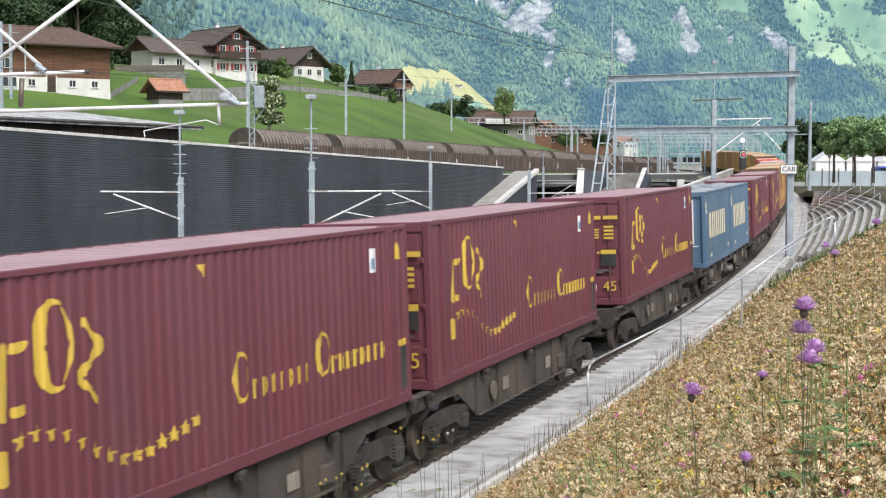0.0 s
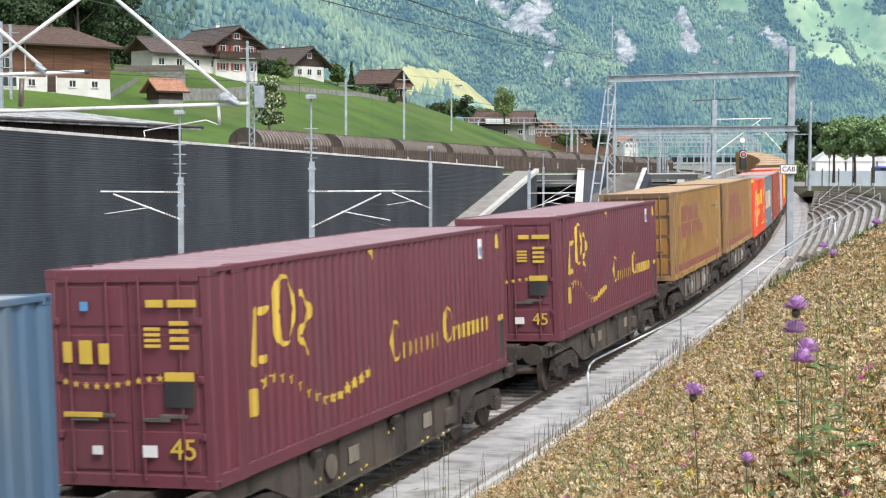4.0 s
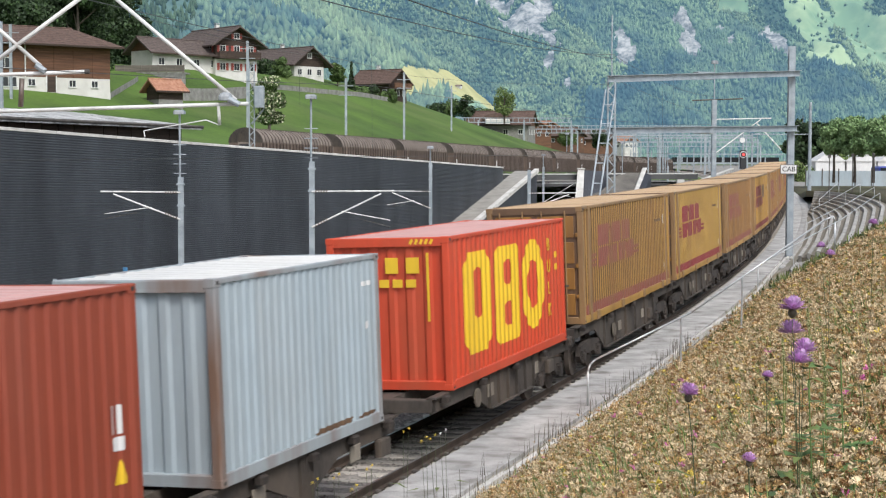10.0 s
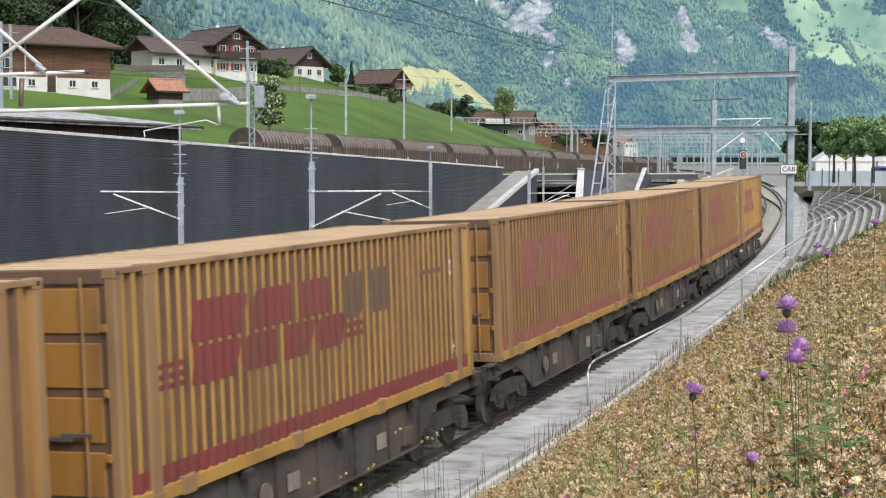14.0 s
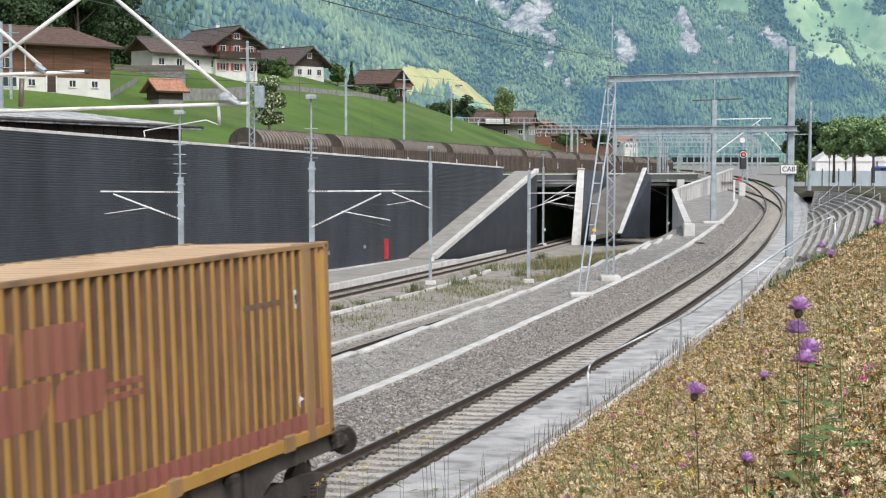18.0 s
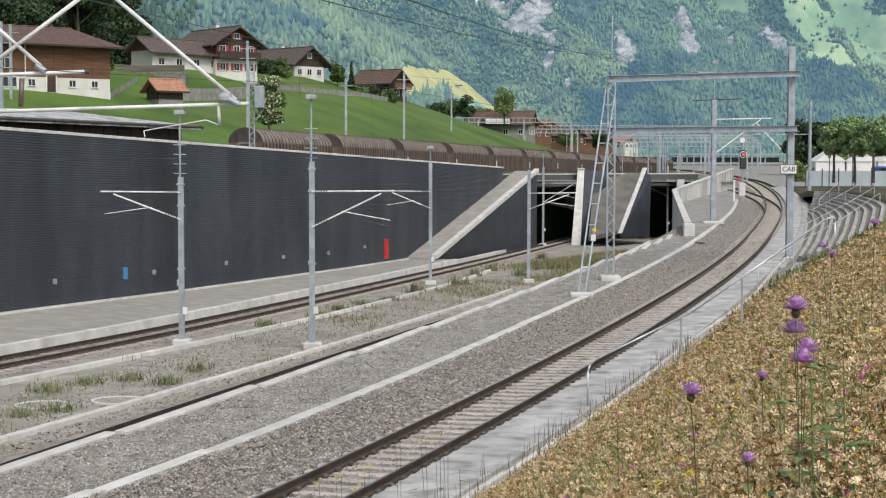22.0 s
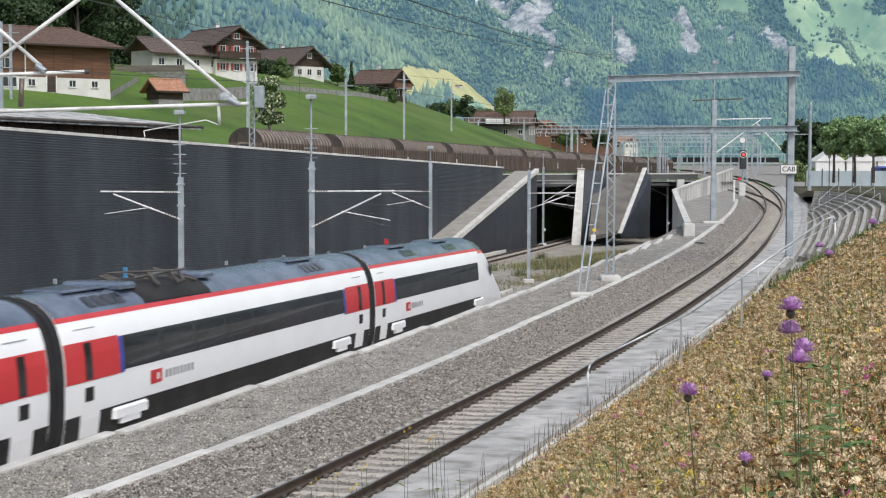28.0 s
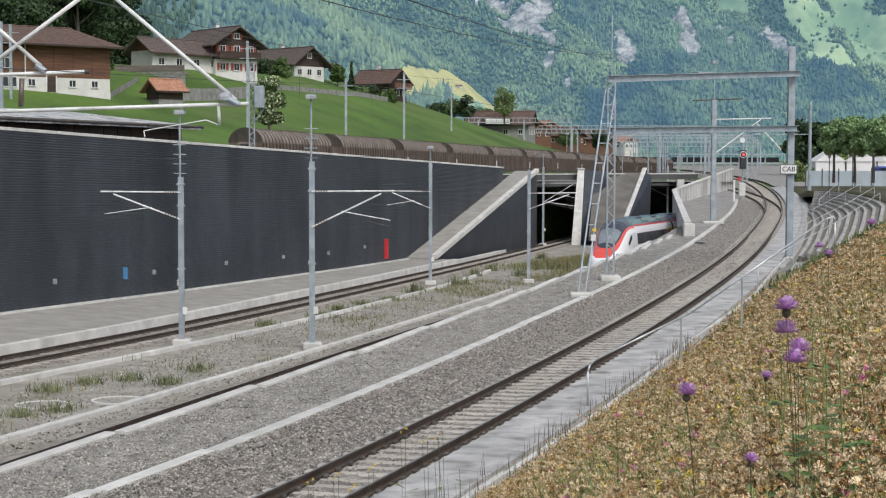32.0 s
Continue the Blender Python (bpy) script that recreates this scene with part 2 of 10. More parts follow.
def on_wall(y, off=0.0, z=0.0):
    return Vector((WA * y + WB, y, z)) + WN * off


def wall_dist(x, y):
    """Distance behind the wall line."""
    return (-(x - WA * y - WB)) / math.sqrt(1 + WA * WA)

# ---- portals of the two tunnels, deck, wing walls ----
def quad_wall(name, pts, thick, mat, parent, label):
    """A flat wall from its outline in space, given a thickness away from the viewer."""
    pts = [Vector(p) for p in pts]
    nrm = (pts[1] - pts[0]).cross(pts[2] - pts[0]).normalized()
    if nrm.y < 0:
        nrm = -nrm
    n = len(pts)
    vs = pts + [p + nrm * thick for p in pts]
    fs = [tuple(range(n)), tuple(range(2 * n - 1, n - 1, -1))] + [(i, n + i, n + (i + 1) % n, (i + 1) % n) for i in range(n)]
    return part(name, G().add(vs, fs), mat, parent, label)


portal = thing("tunnel_portal", "concrete tunnel portal under the station deck", "tunnel portal", kind="structure")
DY = 184.0
deck = part("deck_slab", G().loft([[(x, DY + (x - 10) * 0.55 + o, z) for o, z in ((3.5, 2.3), (30, 2.3), (30, 2.6), (3.5, 2.6))] for x in (6.0, 20.0, 31.0)]), M["tunnel"], portal, "dark deck slab")
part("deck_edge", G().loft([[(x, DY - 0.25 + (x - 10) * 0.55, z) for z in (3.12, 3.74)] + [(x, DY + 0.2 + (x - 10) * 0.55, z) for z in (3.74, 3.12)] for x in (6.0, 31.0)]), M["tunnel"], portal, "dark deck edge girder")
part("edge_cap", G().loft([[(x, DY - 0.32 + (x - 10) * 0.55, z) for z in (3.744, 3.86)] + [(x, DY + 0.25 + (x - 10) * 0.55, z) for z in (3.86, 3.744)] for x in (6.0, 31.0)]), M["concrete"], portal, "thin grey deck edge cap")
# Dark closing wall added so that the openings read black.
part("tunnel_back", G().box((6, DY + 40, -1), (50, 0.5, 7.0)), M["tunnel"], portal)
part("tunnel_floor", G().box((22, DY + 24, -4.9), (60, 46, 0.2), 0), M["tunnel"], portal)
part("deck_pillar", G().cbox((28.7, 194.0, 0.8), (0.9, 0.6, 4.6), 0.04), M["concrete"], portal)
# first ramp with its wing wall
R0, R1 = on_wall(134.5, 2.4), on_wall(173.0, 2.4)
zb0, zb1 = low(134.5) + 0.3, low(173.0) - 0.3
wing = thing("ramp_wing", "dark wing wall with a sloping concrete ramp", "ramp", kind="structure")
ZR = 4.14
quad_wall("wing_face", [(R0.x, R0.y, zb0 - 1), (R1.x, R1.y, zb1 - 1), (R1.x, R1.y, ZR), (R0.x, R0.y, zb0 + 0.1)], 0.3, M["wingdark"], wing, "ribbed facing with shade put in its colour")
a, b = Vector((R0.x, R0.y, zb0)), Vector((R1.x, R1.y, ZR))
part("coping", G().loft([[tuple(p + WN * o + Vector((0, 0, z))) for o, z in ((-0.25, 0), (0.22, 0), (0.22, 0.38), (-0.25, 0.38))] for p in (a, b)]), M["kerb"], wing, "pale sloping coping")
part("ramp", G().loft([[tuple(p - WN * o + Vector((0, 0, z))) for o, z in ((0.25, -0.6), (2.45, -0.6), (2.45, 0.12), (0.25, 0.12))] for p in (a, b)]), M["asphalt"], wing, "beige sloping ramp surface")
# middle pier and second ramp
pier = thing("portal_pier", "pale concrete pier between the tunnel openings", "pier", kind="structure")
PX, PY = 15.75, 186.0
quad_wall("pier_face", [(PX - 1.4, PY - 6.5, -4.6), (PX - 0.35, PY - 6.5, -4.6), (PX + 0.62, PY, 4.3), (PX - 0.15, PY, 4.3)], 0.8, M["kerb"], pier, "pale slanting concrete face")
quad_wall("pier_side", [(PX - 0.3, PY - 6.3, -4.6), (PX + 3.4, PY - 1, -4.2), (PX + 3.4, PY + 1.5, 4.1), (PX + 0.66, PY + 0.2, 4.25)], 0.5, M["wingdark"], pier, "side of the pier with shade put in its colour")
for k in (0.5,):
    part("pier_cap", G().cbox((PX + 0.25, PY + 0.3, 4.42), (0.9, 0.9, 0.16), 0.03), M["kerb"], pier)
ramp2 = thing("ramp_second", "second sloping ramp and wing wall beside the tunnel opening", "ramp", kind="structure")
def sight(px, py, y):
    ax, az = (px - 784) / 2838.6, (441 - py) / 2838.6 - 0.0565 + (px - 784) / 2838.6 * 0.0023
    return Vector((ax * y, y, EYE[2] + az * y))


# Brown of the ramp, darkened to carry the shadow lying on it.
M["rampbrown"] = surf("brown_shaded_ramp", (0.095, 0.087, 0.076), (0.165, 0.152, 0.132), 0.6, 0.9, bump=0.3, fine=12, stretch=(1, 1, 0.3))
T0, T1 = sight(1141, 300, 190), sight(1097, 405, 176)
quad_wall("ramp", [tuple(sight(1052, 306, 190.3)), tuple(sight(1140, 306, 190.3)), tuple(sight(1096, 408, 176.3)), tuple(sight(1042, 420, 174.5))], 0.5, M["rampbrown"], ramp2, "brown ramp face with its shadow put in the colour")
part("coping", G().loft([[tuple(p + Vector((o, d, z))) for o, d, z in ((-0.24, -0.2, 0), (0.24, -0.2, 0), (0.24, 0.4, 0), (-0.24, 0.4, 0))] for p in (T1 - Vector((0, 0, 0.5)), T0 + Vector((0, 0, 0.2)))]), M["kerb"], ramp2, "pale sloping coping")
quad_wall("wing_face", [tuple(sight(1098, 420, 176.4)), tuple(sight(1150, 420, 186)), tuple(sight(1152, 312, 190.4)), tuple(sight(1142, 306, 190.4))], 0.3, M["wingdark"], ramp2, "ribbed facing with shade put in its colour")
bed = thing("station_track_bed", "rust-brown ballast bed under the covered wagons", "ballast", kind="structure")
part("bed", G().loft([[tuple(on_wall(y, o, rail_z(y) + z)) for o, z in ((-13.2, -0.9), (-6.6, -0.9), (-7.6, -0.16), (-12.2, -0.16))] for y in np.arange(108, 350, 6.0)]), M["bedgravel"], bed)
for o in (-10.65, -9.15):
    part("rail", G().loft([[tuple(on_wall(y, o + d, rail_z(y) + z)) for d, z in ((-0.035, -0.15), (0.035, -0.15), (0.035, 0), (-0.035, 0))] for y in np.arange(108, 350, 6.0)]), M["rail"], bed, "rusty steel rail")

# parapet along the climbing track
par = thing("parapet_wall", "weather-streaked pale concrete parapet beside the climbing track", "parapet", kind="structure")
M["streaked"] = surf("streaked_concrete", (0.42, 0.41, 0.385), (0.64, 0.63, 0.60), 1.0, 0.9, bump=0.2, fine=8, stretch=(1, 1, 0.2), spots=(0.15, 0.14, 0.125), spot_scale=0.8, spot_amount=0.85)
PA, PB, PC = Vector((16.6, 107.5, 0.28)), Vector((23.5, 162.0, 0.95)), Vector((37.9, 209.6, 2.0))
for a, b, h0, h1, n in ((PA, PB, 0.95, 1.45, 9), (PB, PC, 1.45, 2.25, 8)):
    d = (b - a).normalized()
    o = Vector((-d.y, d.x, 0))
    for k in range(n):
        f0, f1 = k / n, (k + 0.992) / n
        ends = [(a.lerp(b, f), h0 + (h1 - h0) * f) for f in (f0, f1)]
        part("panel", G().loft([[tuple(q + o * w + Vector((0, 0, z))) for w, z in ((0, -0.6), (0, h), (0.32, h), (0.32, -5.6))] for q, h in ends]), M["streaked"], par)
        part("cap", G().loft([[tuple(q + o * w + Vector((0, 0, h + z))) for w, z in ((-0.07, 0.003), (-0.07, 0.12), (0.4, 0.12), (0.4, 0.003))] for q, h in ends]), M["kerb"], par)
part("end_block", G().cbox((PA.x - 0.15, PA.y - 0.3, PA.z - 2.2), (0.75, 0.6, 6.4), 0.05), M["kerb"], par, "pale parapet end")


def para_x(y):
    return float(np.interp(y, [PA.y, PB.y, PC.y, 520], [PA.x, PB.x, PC.x, 110]))


rows = []
for y in np.arange(100.0, 216.0, 2.0):
    i = int(np.argmin(np.abs(TRACK1[1] - y)))
    x0, x1 = para_x(y) - 0.1, float(at_track(TRACK1, SS[i], -3.9)[0])
    rows.append([(x0 + (x1 - x0) * f, y, float(TRACK1[2][i]) - 0.125 + 0.01 * noise.noise((x0 + f * 9, y, 0))) for f in np.linspace(0, 1, 8)])
P = np.array(rows)
n, m = P.shape[:2]
i, j = np.meshgrid(np.arange(n - 1), np.arange(m - 1), indexing="ij")
a = (i * m + j).ravel()
setting("gravel_apron", quick("gravel_apron", P.reshape(-1, 3), np.stack([a, a + 1, a + m + 1, a + m], 1), M["gravel"], True), None, "grey gravel apron beside the parapet", "gravel walk")
rows = []
for y in np.concatenate([np.arange(197.0, 300.0, 3.0), np.arange(300, 560, 12.0)]):
    i = int(np.argmin(np.abs(TRACK1[1] - y)))
    zt = float(TRACK1[2][i]) - 0.24
    xr = para_x(y) + 0.35 if y < PC.y else float(at_track(TRACK1, SS[i], -4.0)[0])
    xl = WA * y + WB - 16
    rows.append([(xl + (xr - xl) * f, y, rail_z(y) - 0.25 if f < 0.86 else (rail_z(y) - 0.25 + (zt - rail_z(y) + 0.25) * (f - 0.86) / 0.14 if y > PC.y else rail_z(y) - 0.25)) for f in (0, 0.2, 0.4, 0.6, 0.78, 0.86, 0.93, 1.0)])
P = np.array(rows)
n, m = P.shape[:2]
i, j = np.meshgrid(np.arange(n - 1), np.arange(m - 1), indexing="ij")
a = (i * m + j).ravel()
setting("station_yard", quick("station_yard", P.reshape(-1, 3), np.stack([a, a + 1, a + m + 1, a + m], 1), M["gravel"], True), None, "grey gravel station yard behind the deck", "yard")

# ---- the bank with its meadow ----


def bank_z(u):
    return np.interp(u, [2.6, 3.3, 10.5, 14.0, 30.0, 60.0], [-0.02, 0.12, 4.35, 5.0, 6.2, 7.0])


us = np.concatenate([np.linspace(3.15, 12, 48), np.linspace(12.4, 60, 20)])
v, q = strip(TRACK1, -70, 47, 0.5, us, bank_z(us))
for i in range(len(v)):
    v[i, 2] += 0.07 * noise.noise((v[i, 0] * 0.7, v[i, 1] * 0.7, 3.0)) + 0.03 * noise.noise((v[i, 0] * 2.7, v[i, 1] * 2.7, 1.0))
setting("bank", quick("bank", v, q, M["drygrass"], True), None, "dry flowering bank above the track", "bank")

# the end of the bank runs out into terraces of curved stone rows


def terrace_z(u):
    return np.interp(u, [2.6, 2.9, 7.2, 9.0, 40, 60], [0.0, 0.1, 1.45, 1.55, 1.9, 2.2])


M["stonyend"] = surf("stony_grey_slope", (0.26, 0.255, 0.24), (0.50, 0.49, 0.46), 1.6, 0.95, bump=1.0, fine=9, detail=9, spots=(0.22, 0.20, 0.11), spot_scale=0.6, spot_amount=0.6, world_space=True)
sv = np.arange(47.0, 66.1, 0.5)
P = []
for s in sv:
    f = min((s - 47) / 8.0, 1.0)
    f = f * f * (3 - 2 * f)
    P.append([at_track(TRACK1, s, u, float(bank_z(u) * (1 - f) + (terrace_z(u) - 0.3) * f) + 0.05 * noise.noise((s * 1.3, u * 1.3, 2.0))) for u in us])
P = np.array(P)
n, m = P.shape[:2]
i, j = np.meshgrid(np.arange(n - 1), np.arange(m - 1), indexing="ij")
a = (i * m + j).ravel()
setting("bank_end", quick("bank_end", P.reshape(-1, 3), np.stack([a, a + 1, a + m + 1, a + m], 1), M["stonyend"], True), None, "stony grey slope at the end of the bank", "bank")


def terrace_line(f):
    out = [(s, 2.85 + k * f) for s, k in ((61.0 - 3 * f, 4.2), (72.0, 4.5), (84.0, 4.9), (97.0, 5.4))]
    for t in np.linspace(0.12, math.pi / 2, 12):
        out.append((97 + (15 + 26 * f) * math.sin(t), 2.85 + 1.0 * f + 4.4 * f * math.cos(t)))
    return out


ter = thing("terrace_rows", "curved terraced concrete rows at the end of the bank", "terraces", kind="structure")
M["riser"] = surf("dark_tread", (0.13, 0.115, 0.09), (0.24, 0.215, 0.17), 2.0, 0.95, bump=0.5, fine=12, world_space=True)
M["terracestone"] = surf("weathered_terrace_stone", (0.30, 0.29, 0.27), (0.46, 0.45, 0.42), 1.2, 0.9, bump=0.3, fine=14, spots=(0.17, 0.16, 0.14), spot_scale=0.7, spot_amount=0.6, world_space=True)
NT = 10
for k in range(NT):
    f = k / (NT - 1)
    z = 0.06 + 1.44 * f
    A = [Vector(at_track(TRACK1, s, u, z * float(np.interp(s, [100, 112 + 26 * f], [1.0, 0.85])))) for s, u in terrace_line(f)]
    B = [Vector(at_track(TRACK1, s, u, z * float(np.interp(s, [100, 112 + 26 * f], [1.0, 0.85])))) for s, u in terrace_line(f + 0.98 / (NT - 1))]
    rings, tread = [], []
    for q, w in zip(A, B):
        d = w - q
        d.z = 0
        d.normalize()
        rings.append([tuple(q + d * o + Vector((0, 0, h))) for o, h in ((0, -0.6), (0, 0.02), (0.02, 0.05), (0.22, 0.05), (0.24, 0.02), (0.24, -0.6))])
        tread.append([tuple(q + d * 0.24 + Vector((0, 0, -0.02))), tuple(w + Vector((0, 0, -0.02))), tuple(w + Vector((0, 0, -0.5))), tuple(q + d * 0.24 + Vector((0, 0, -0.5)))])
    part("terrace_edge", G().loft(rings), M["terracestone"], ter, "curved pale terrace edge")
    part("terrace_tread", G().loft(tread), M["riser"], ter, "dark tread between the pale edges")
v, q = strip(TRACK1, 55, 196, 2.0, [2.43, 2.5, 3.2, 3.3, 4.6], [-0.04, 0.03, 0.03, -0.05, -0.3])
setting("walk_margin", quick("walk_margin", v, q, M["slab"]), None, "pale concrete margin between walk and terraces", "walkway")
v, q = strip(TRACK1, 190, 420, 4.0, [2.2, 3.0, 12, 30, 60], [-0.12, -0.12, -0.1, 0.0, 0.0])
setting("yard_margin", quick("yard_margin", v, q, M["gravel"], True), None, "grey gravel yard beyond the terraces", "yard")
# dry verge behind the rows
rows = []
for s in np.arange(60.0, 196.0, 3.0):
    L = terrace_line(1.11)
    uo = float(np.interp(s, [x for x, _ in L], [w for _, w in L])) if s < L[-1][0] else 3.2
    z0 = float(np.interp(s, [125, 142, 165], [1.5, 1.25, 0.0]))
    rows.append([tuple(at_track(TRACK1, s, uo + w, z0 + h)) for w, h in ((-0.05, -0.6), (0, 0), (2, 0.05), (6, 0.1), (14, 0.1), (34, 0.2), (60, 0.2))])
P = np.array(rows)
n, m = P.shape[:2]
i, j = np.meshgrid(np.arange(n - 1), np.arange(m - 1), indexing="ij")
a = (i * m + j).ravel()
setting("verge", quick("verge", P.reshape(-1, 3), np.stack([a, a + 1, a + m + 1, a + m], 1), M["drygrass"], True), None, "dry ochre verge behind the terraces", "verge")

# handrails
M["tube"] = surf("galvanised_tube", (0.46, 0.48, 0.49), (0.62, 0.63, 0.63), 5.0, 0.4, 0.5)


def handrail(pts, posts, label):
    root = thing("handrail", label, "handrail", kind="structure", group="tubular handrails on the bank")
    P = [Vector(at_track(TRACK1, s, u, z)) for s, u, z in pts]
    top = [p + Vector((0, 0, 0.98)) for p in P]
    g = G()
    a0, a1 = top[0], top[1]
    d = (a1 - a0).normalized()
    arc = [P[0], P[0] + Vector((0, 0, 0.8)), P[0] + Vector((0, 0, 0.93)) + d * 0.06, top[0] + d * 0.2] + top[1:-1]
    e = (top[-1] - top[-2]).normalized()
    arc += [top[-1] - e * 0.3, top[-1] + Vector((0, 0, -0.06)), top[-1] + e * 0.06 + Vector((0, 0, -0.22)), P[-1] + e * 0.06]
    part("top_rail", g.path(arc, 0.024, 8), M["tube"], root, "bent galvanised tube", True)
    for t in posts:
        k = min(int(t), len(P) - 2)
        f = t - k
        q = P[k].lerp(P[k + 1], f)
        part("post", G().tube(q - Vector((0, 0, 0.2)), q + Vector((0, 0, 0.98)), 0.021, 8), M["tube"], root)
    return root


handrail([(11.7, 2.32, 0.03), (13.5, 4.3, 1.05), (15.9, 7.24, 3.25)], [0.9, 1.35], "long galvanised tubular handrail climbing the bank")
handrail([(43.4, 2.67, 0.03), (69.5, 5.35, 0.82), (95.6, 8.09, 1.53)], [0.35, 0.8, 1.4], "long galvanised tubular handrail over the terraces")
handrail([(78.0, 3.2, 0.12), (95.0, 5.7, 0.72), (112.0, 8.24, 1.5)], [0.5, 1.2], "distant galvanised handrail on the terraces")
handrail([(100.0, 3.4, 0.15), (111.0, 5.4, 0.8), (122.5, 7.49, 1.5)], [0.5, 1.3], "distant galvanised handrail on the terraces")
handrail([(116.0, 3.9, 0.3), (127.1, 5.79, 1.5)], [0.5], "distant galvanised handrail on the terraces")

# ---- the land: one sheet from the cutting to the horizon ----


def land(x, y):
    v = wall_dist(x, y)
    if y < 182 and v < 4.5:
        i = int(np.argmin((TRACK1[0] - x) ** 2 + (TRACK1[1] - y) ** 2))
        u = (x - TRACK1[0][i]) * math.cos(TRACK1[3][i]) - (y - TRACK1[1][i]) * math.sin(TRACK1[3][i])
        if u < -6.4:
            return -6.5
        if u < 3.4 or SS[i] < 76:
            return float(TRACK1[2][i]) - 1.2 if u < 40 else 5.0
        return float(TRACK1[2][i]) - 0.9
    if v > 12:
        k = float(np.interp(y, [0, 150, 165, 180, 190, 196, 215, 228, 276, 300, 330, 380, 420, 600], [0.20, 0.195, 0.205, 0.225, 0.252, 0.268, 0.31, 0.345, 0.385, 0.39, 0.36, 0.24, 0.14, 0.0]))
        up = float(np.interp(v, [12, 58, 70, 110, 170, 300, 600], [0, 1, 1.04, 0.9, 0.7, 0.5, 0.5])) * 46 * k
        return min(3.3, rail_z(y) - 0.35) + up + 0.4 * noise.noise((x * 0.05, y * 0.05, 0))
    if v > 4.0:
        return min(3.3, rail_z(y) - 0.4)
    i = int(np.argmin((TRACK1[0] - x) ** 2 + (TRACK1[1] - y) ** 2))
    h = float(TRACK1[2][i]) - 0.33
    u = (x - TRACK1[0][i]) * math.cos(TRACK1[3][i]) - (y - TRACK1[1][i]) * math.sin(TRACK1[3][i])
    if y < 232 and u < -7:
        return -6.5
    return h if u > -7 else min(h, 2.6)


gx = np.concatenate([np.linspace(-4500, -400, 14), np.linspace(-380, -64, 24), np.arange(-60, 96, 3.0), np.linspace(100, 400, 24), np.linspace(450, 4500, 14)])
gy = np.concatenate([np.linspace(-1500, -60, 10), np.arange(-50, 330, 4.0), np.linspace(340, 900, 36), np.linspace(1000, 4600, 14)])
P = np.array([[(x, y, land(x, y)) for x in gx] for y in gy])
n, m = P.shape[:2]
i, j = np.meshgrid(np.arange(n - 1), np.arange(m - 1), indexing="ij")
a = (i * m + j).ravel()
setting("ground", quick("ground", P.reshape(-1, 3), np.stack([a, a + 1, a + m + 1, a + m], 1), M["grass"], True), None, "green valley meadows reaching to the mountains", "ground")

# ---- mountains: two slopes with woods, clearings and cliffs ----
# Blue glow in the mountain materials imitates distance haze and lifts their brightness.
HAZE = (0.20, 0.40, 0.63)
# Broad noise patches in the wood colours imitate cloud shadow and sunlight.
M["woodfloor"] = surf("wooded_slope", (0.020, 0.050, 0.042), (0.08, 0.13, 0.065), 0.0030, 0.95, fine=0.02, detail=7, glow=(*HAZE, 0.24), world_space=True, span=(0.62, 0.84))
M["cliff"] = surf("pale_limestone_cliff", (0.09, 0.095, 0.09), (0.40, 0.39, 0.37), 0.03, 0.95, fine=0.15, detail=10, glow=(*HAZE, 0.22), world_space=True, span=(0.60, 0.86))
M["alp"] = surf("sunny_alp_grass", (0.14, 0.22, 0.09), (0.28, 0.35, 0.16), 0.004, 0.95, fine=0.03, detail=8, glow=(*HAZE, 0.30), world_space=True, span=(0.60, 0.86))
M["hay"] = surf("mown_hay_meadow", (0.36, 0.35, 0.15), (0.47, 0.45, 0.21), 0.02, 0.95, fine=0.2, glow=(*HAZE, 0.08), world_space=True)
M["wood_far"] = surf("cloud_patched_wood", (0.020, 0.052, 0.045), (0.12, 0.18, 0.085), 0.0028, 0.95, fine=0.02, detail=7, island=0.25, glow=(*HAZE, 0.26), world_space=True, span=(0.62, 0.82))
M["wood_sunlit"] = surf("sunlit_toned_wood", (0.035, 0.075, 0.05), (0.172, 0.235, 0.115), 0.0045, 0.95, fine=0.03, detail=7, island=0.28, glow=(*HAZE, 0.22), world_space=True, span=(0.58, 0.82))
M["wood_near"] = surf("cloud_shaded_wood", (0.014, 0.042, 0.034), (0.065, 0.11, 0.055), 0.005, 0.95, fine=0.04, detail=7, island=0.25, glow=(*HAZE, 0.10), world_space=True, span=(0.62, 0.84))


def fbm(x, y, f, s=0.0, o=5):
    r, a = 0.0, 1.0
    for _ in range(o):
        r += a * noise.noise((x * f, y * f, s))
        f *= 2.1
        a *= 0.5
    return r


FAR = 1.7


def left_slope(x, y):
    x, y = x / FAR, y / FAR
    line = 70 + (y - 900) * 0.10
    d = line - x
    r = 26 * fbm(x, y, 0.0035, 2.0) + 22 * (0.35 - abs(fbm(x * 1.0 + 0.2 * y, y * 0.35, 0.010, 8.0, 3))) + 5 * fbm(x, y, 0.02, 5.0, 3)
    k = min(max((y - 430) / 430, 0), 1)
    k = k * k * (3 - 2 * k)
    return FAR * (-6 + (4 + 0.62 * d) * k + min(max(d / 160, 0), 1) * r * k) - 4


def back_slope(x, y):
    x, y = x / FAR, y / FAR
    r = 85 * fbm(x, y, 0.0022, 7.0) + 26 * fbm(x * 1.0, y * 0.35, 0.009, 1.0, 4) + 46 * (0.35 - abs(fbm(x + 0.8 * y, y * 0.5, 0.0075, 5.0, 3)))
    t = y - 1750 - 0.10 * (x - 150)
    return FAR * (-30 + 0.66 * t + min(max(t / 250, 0), 1) * r) - 4


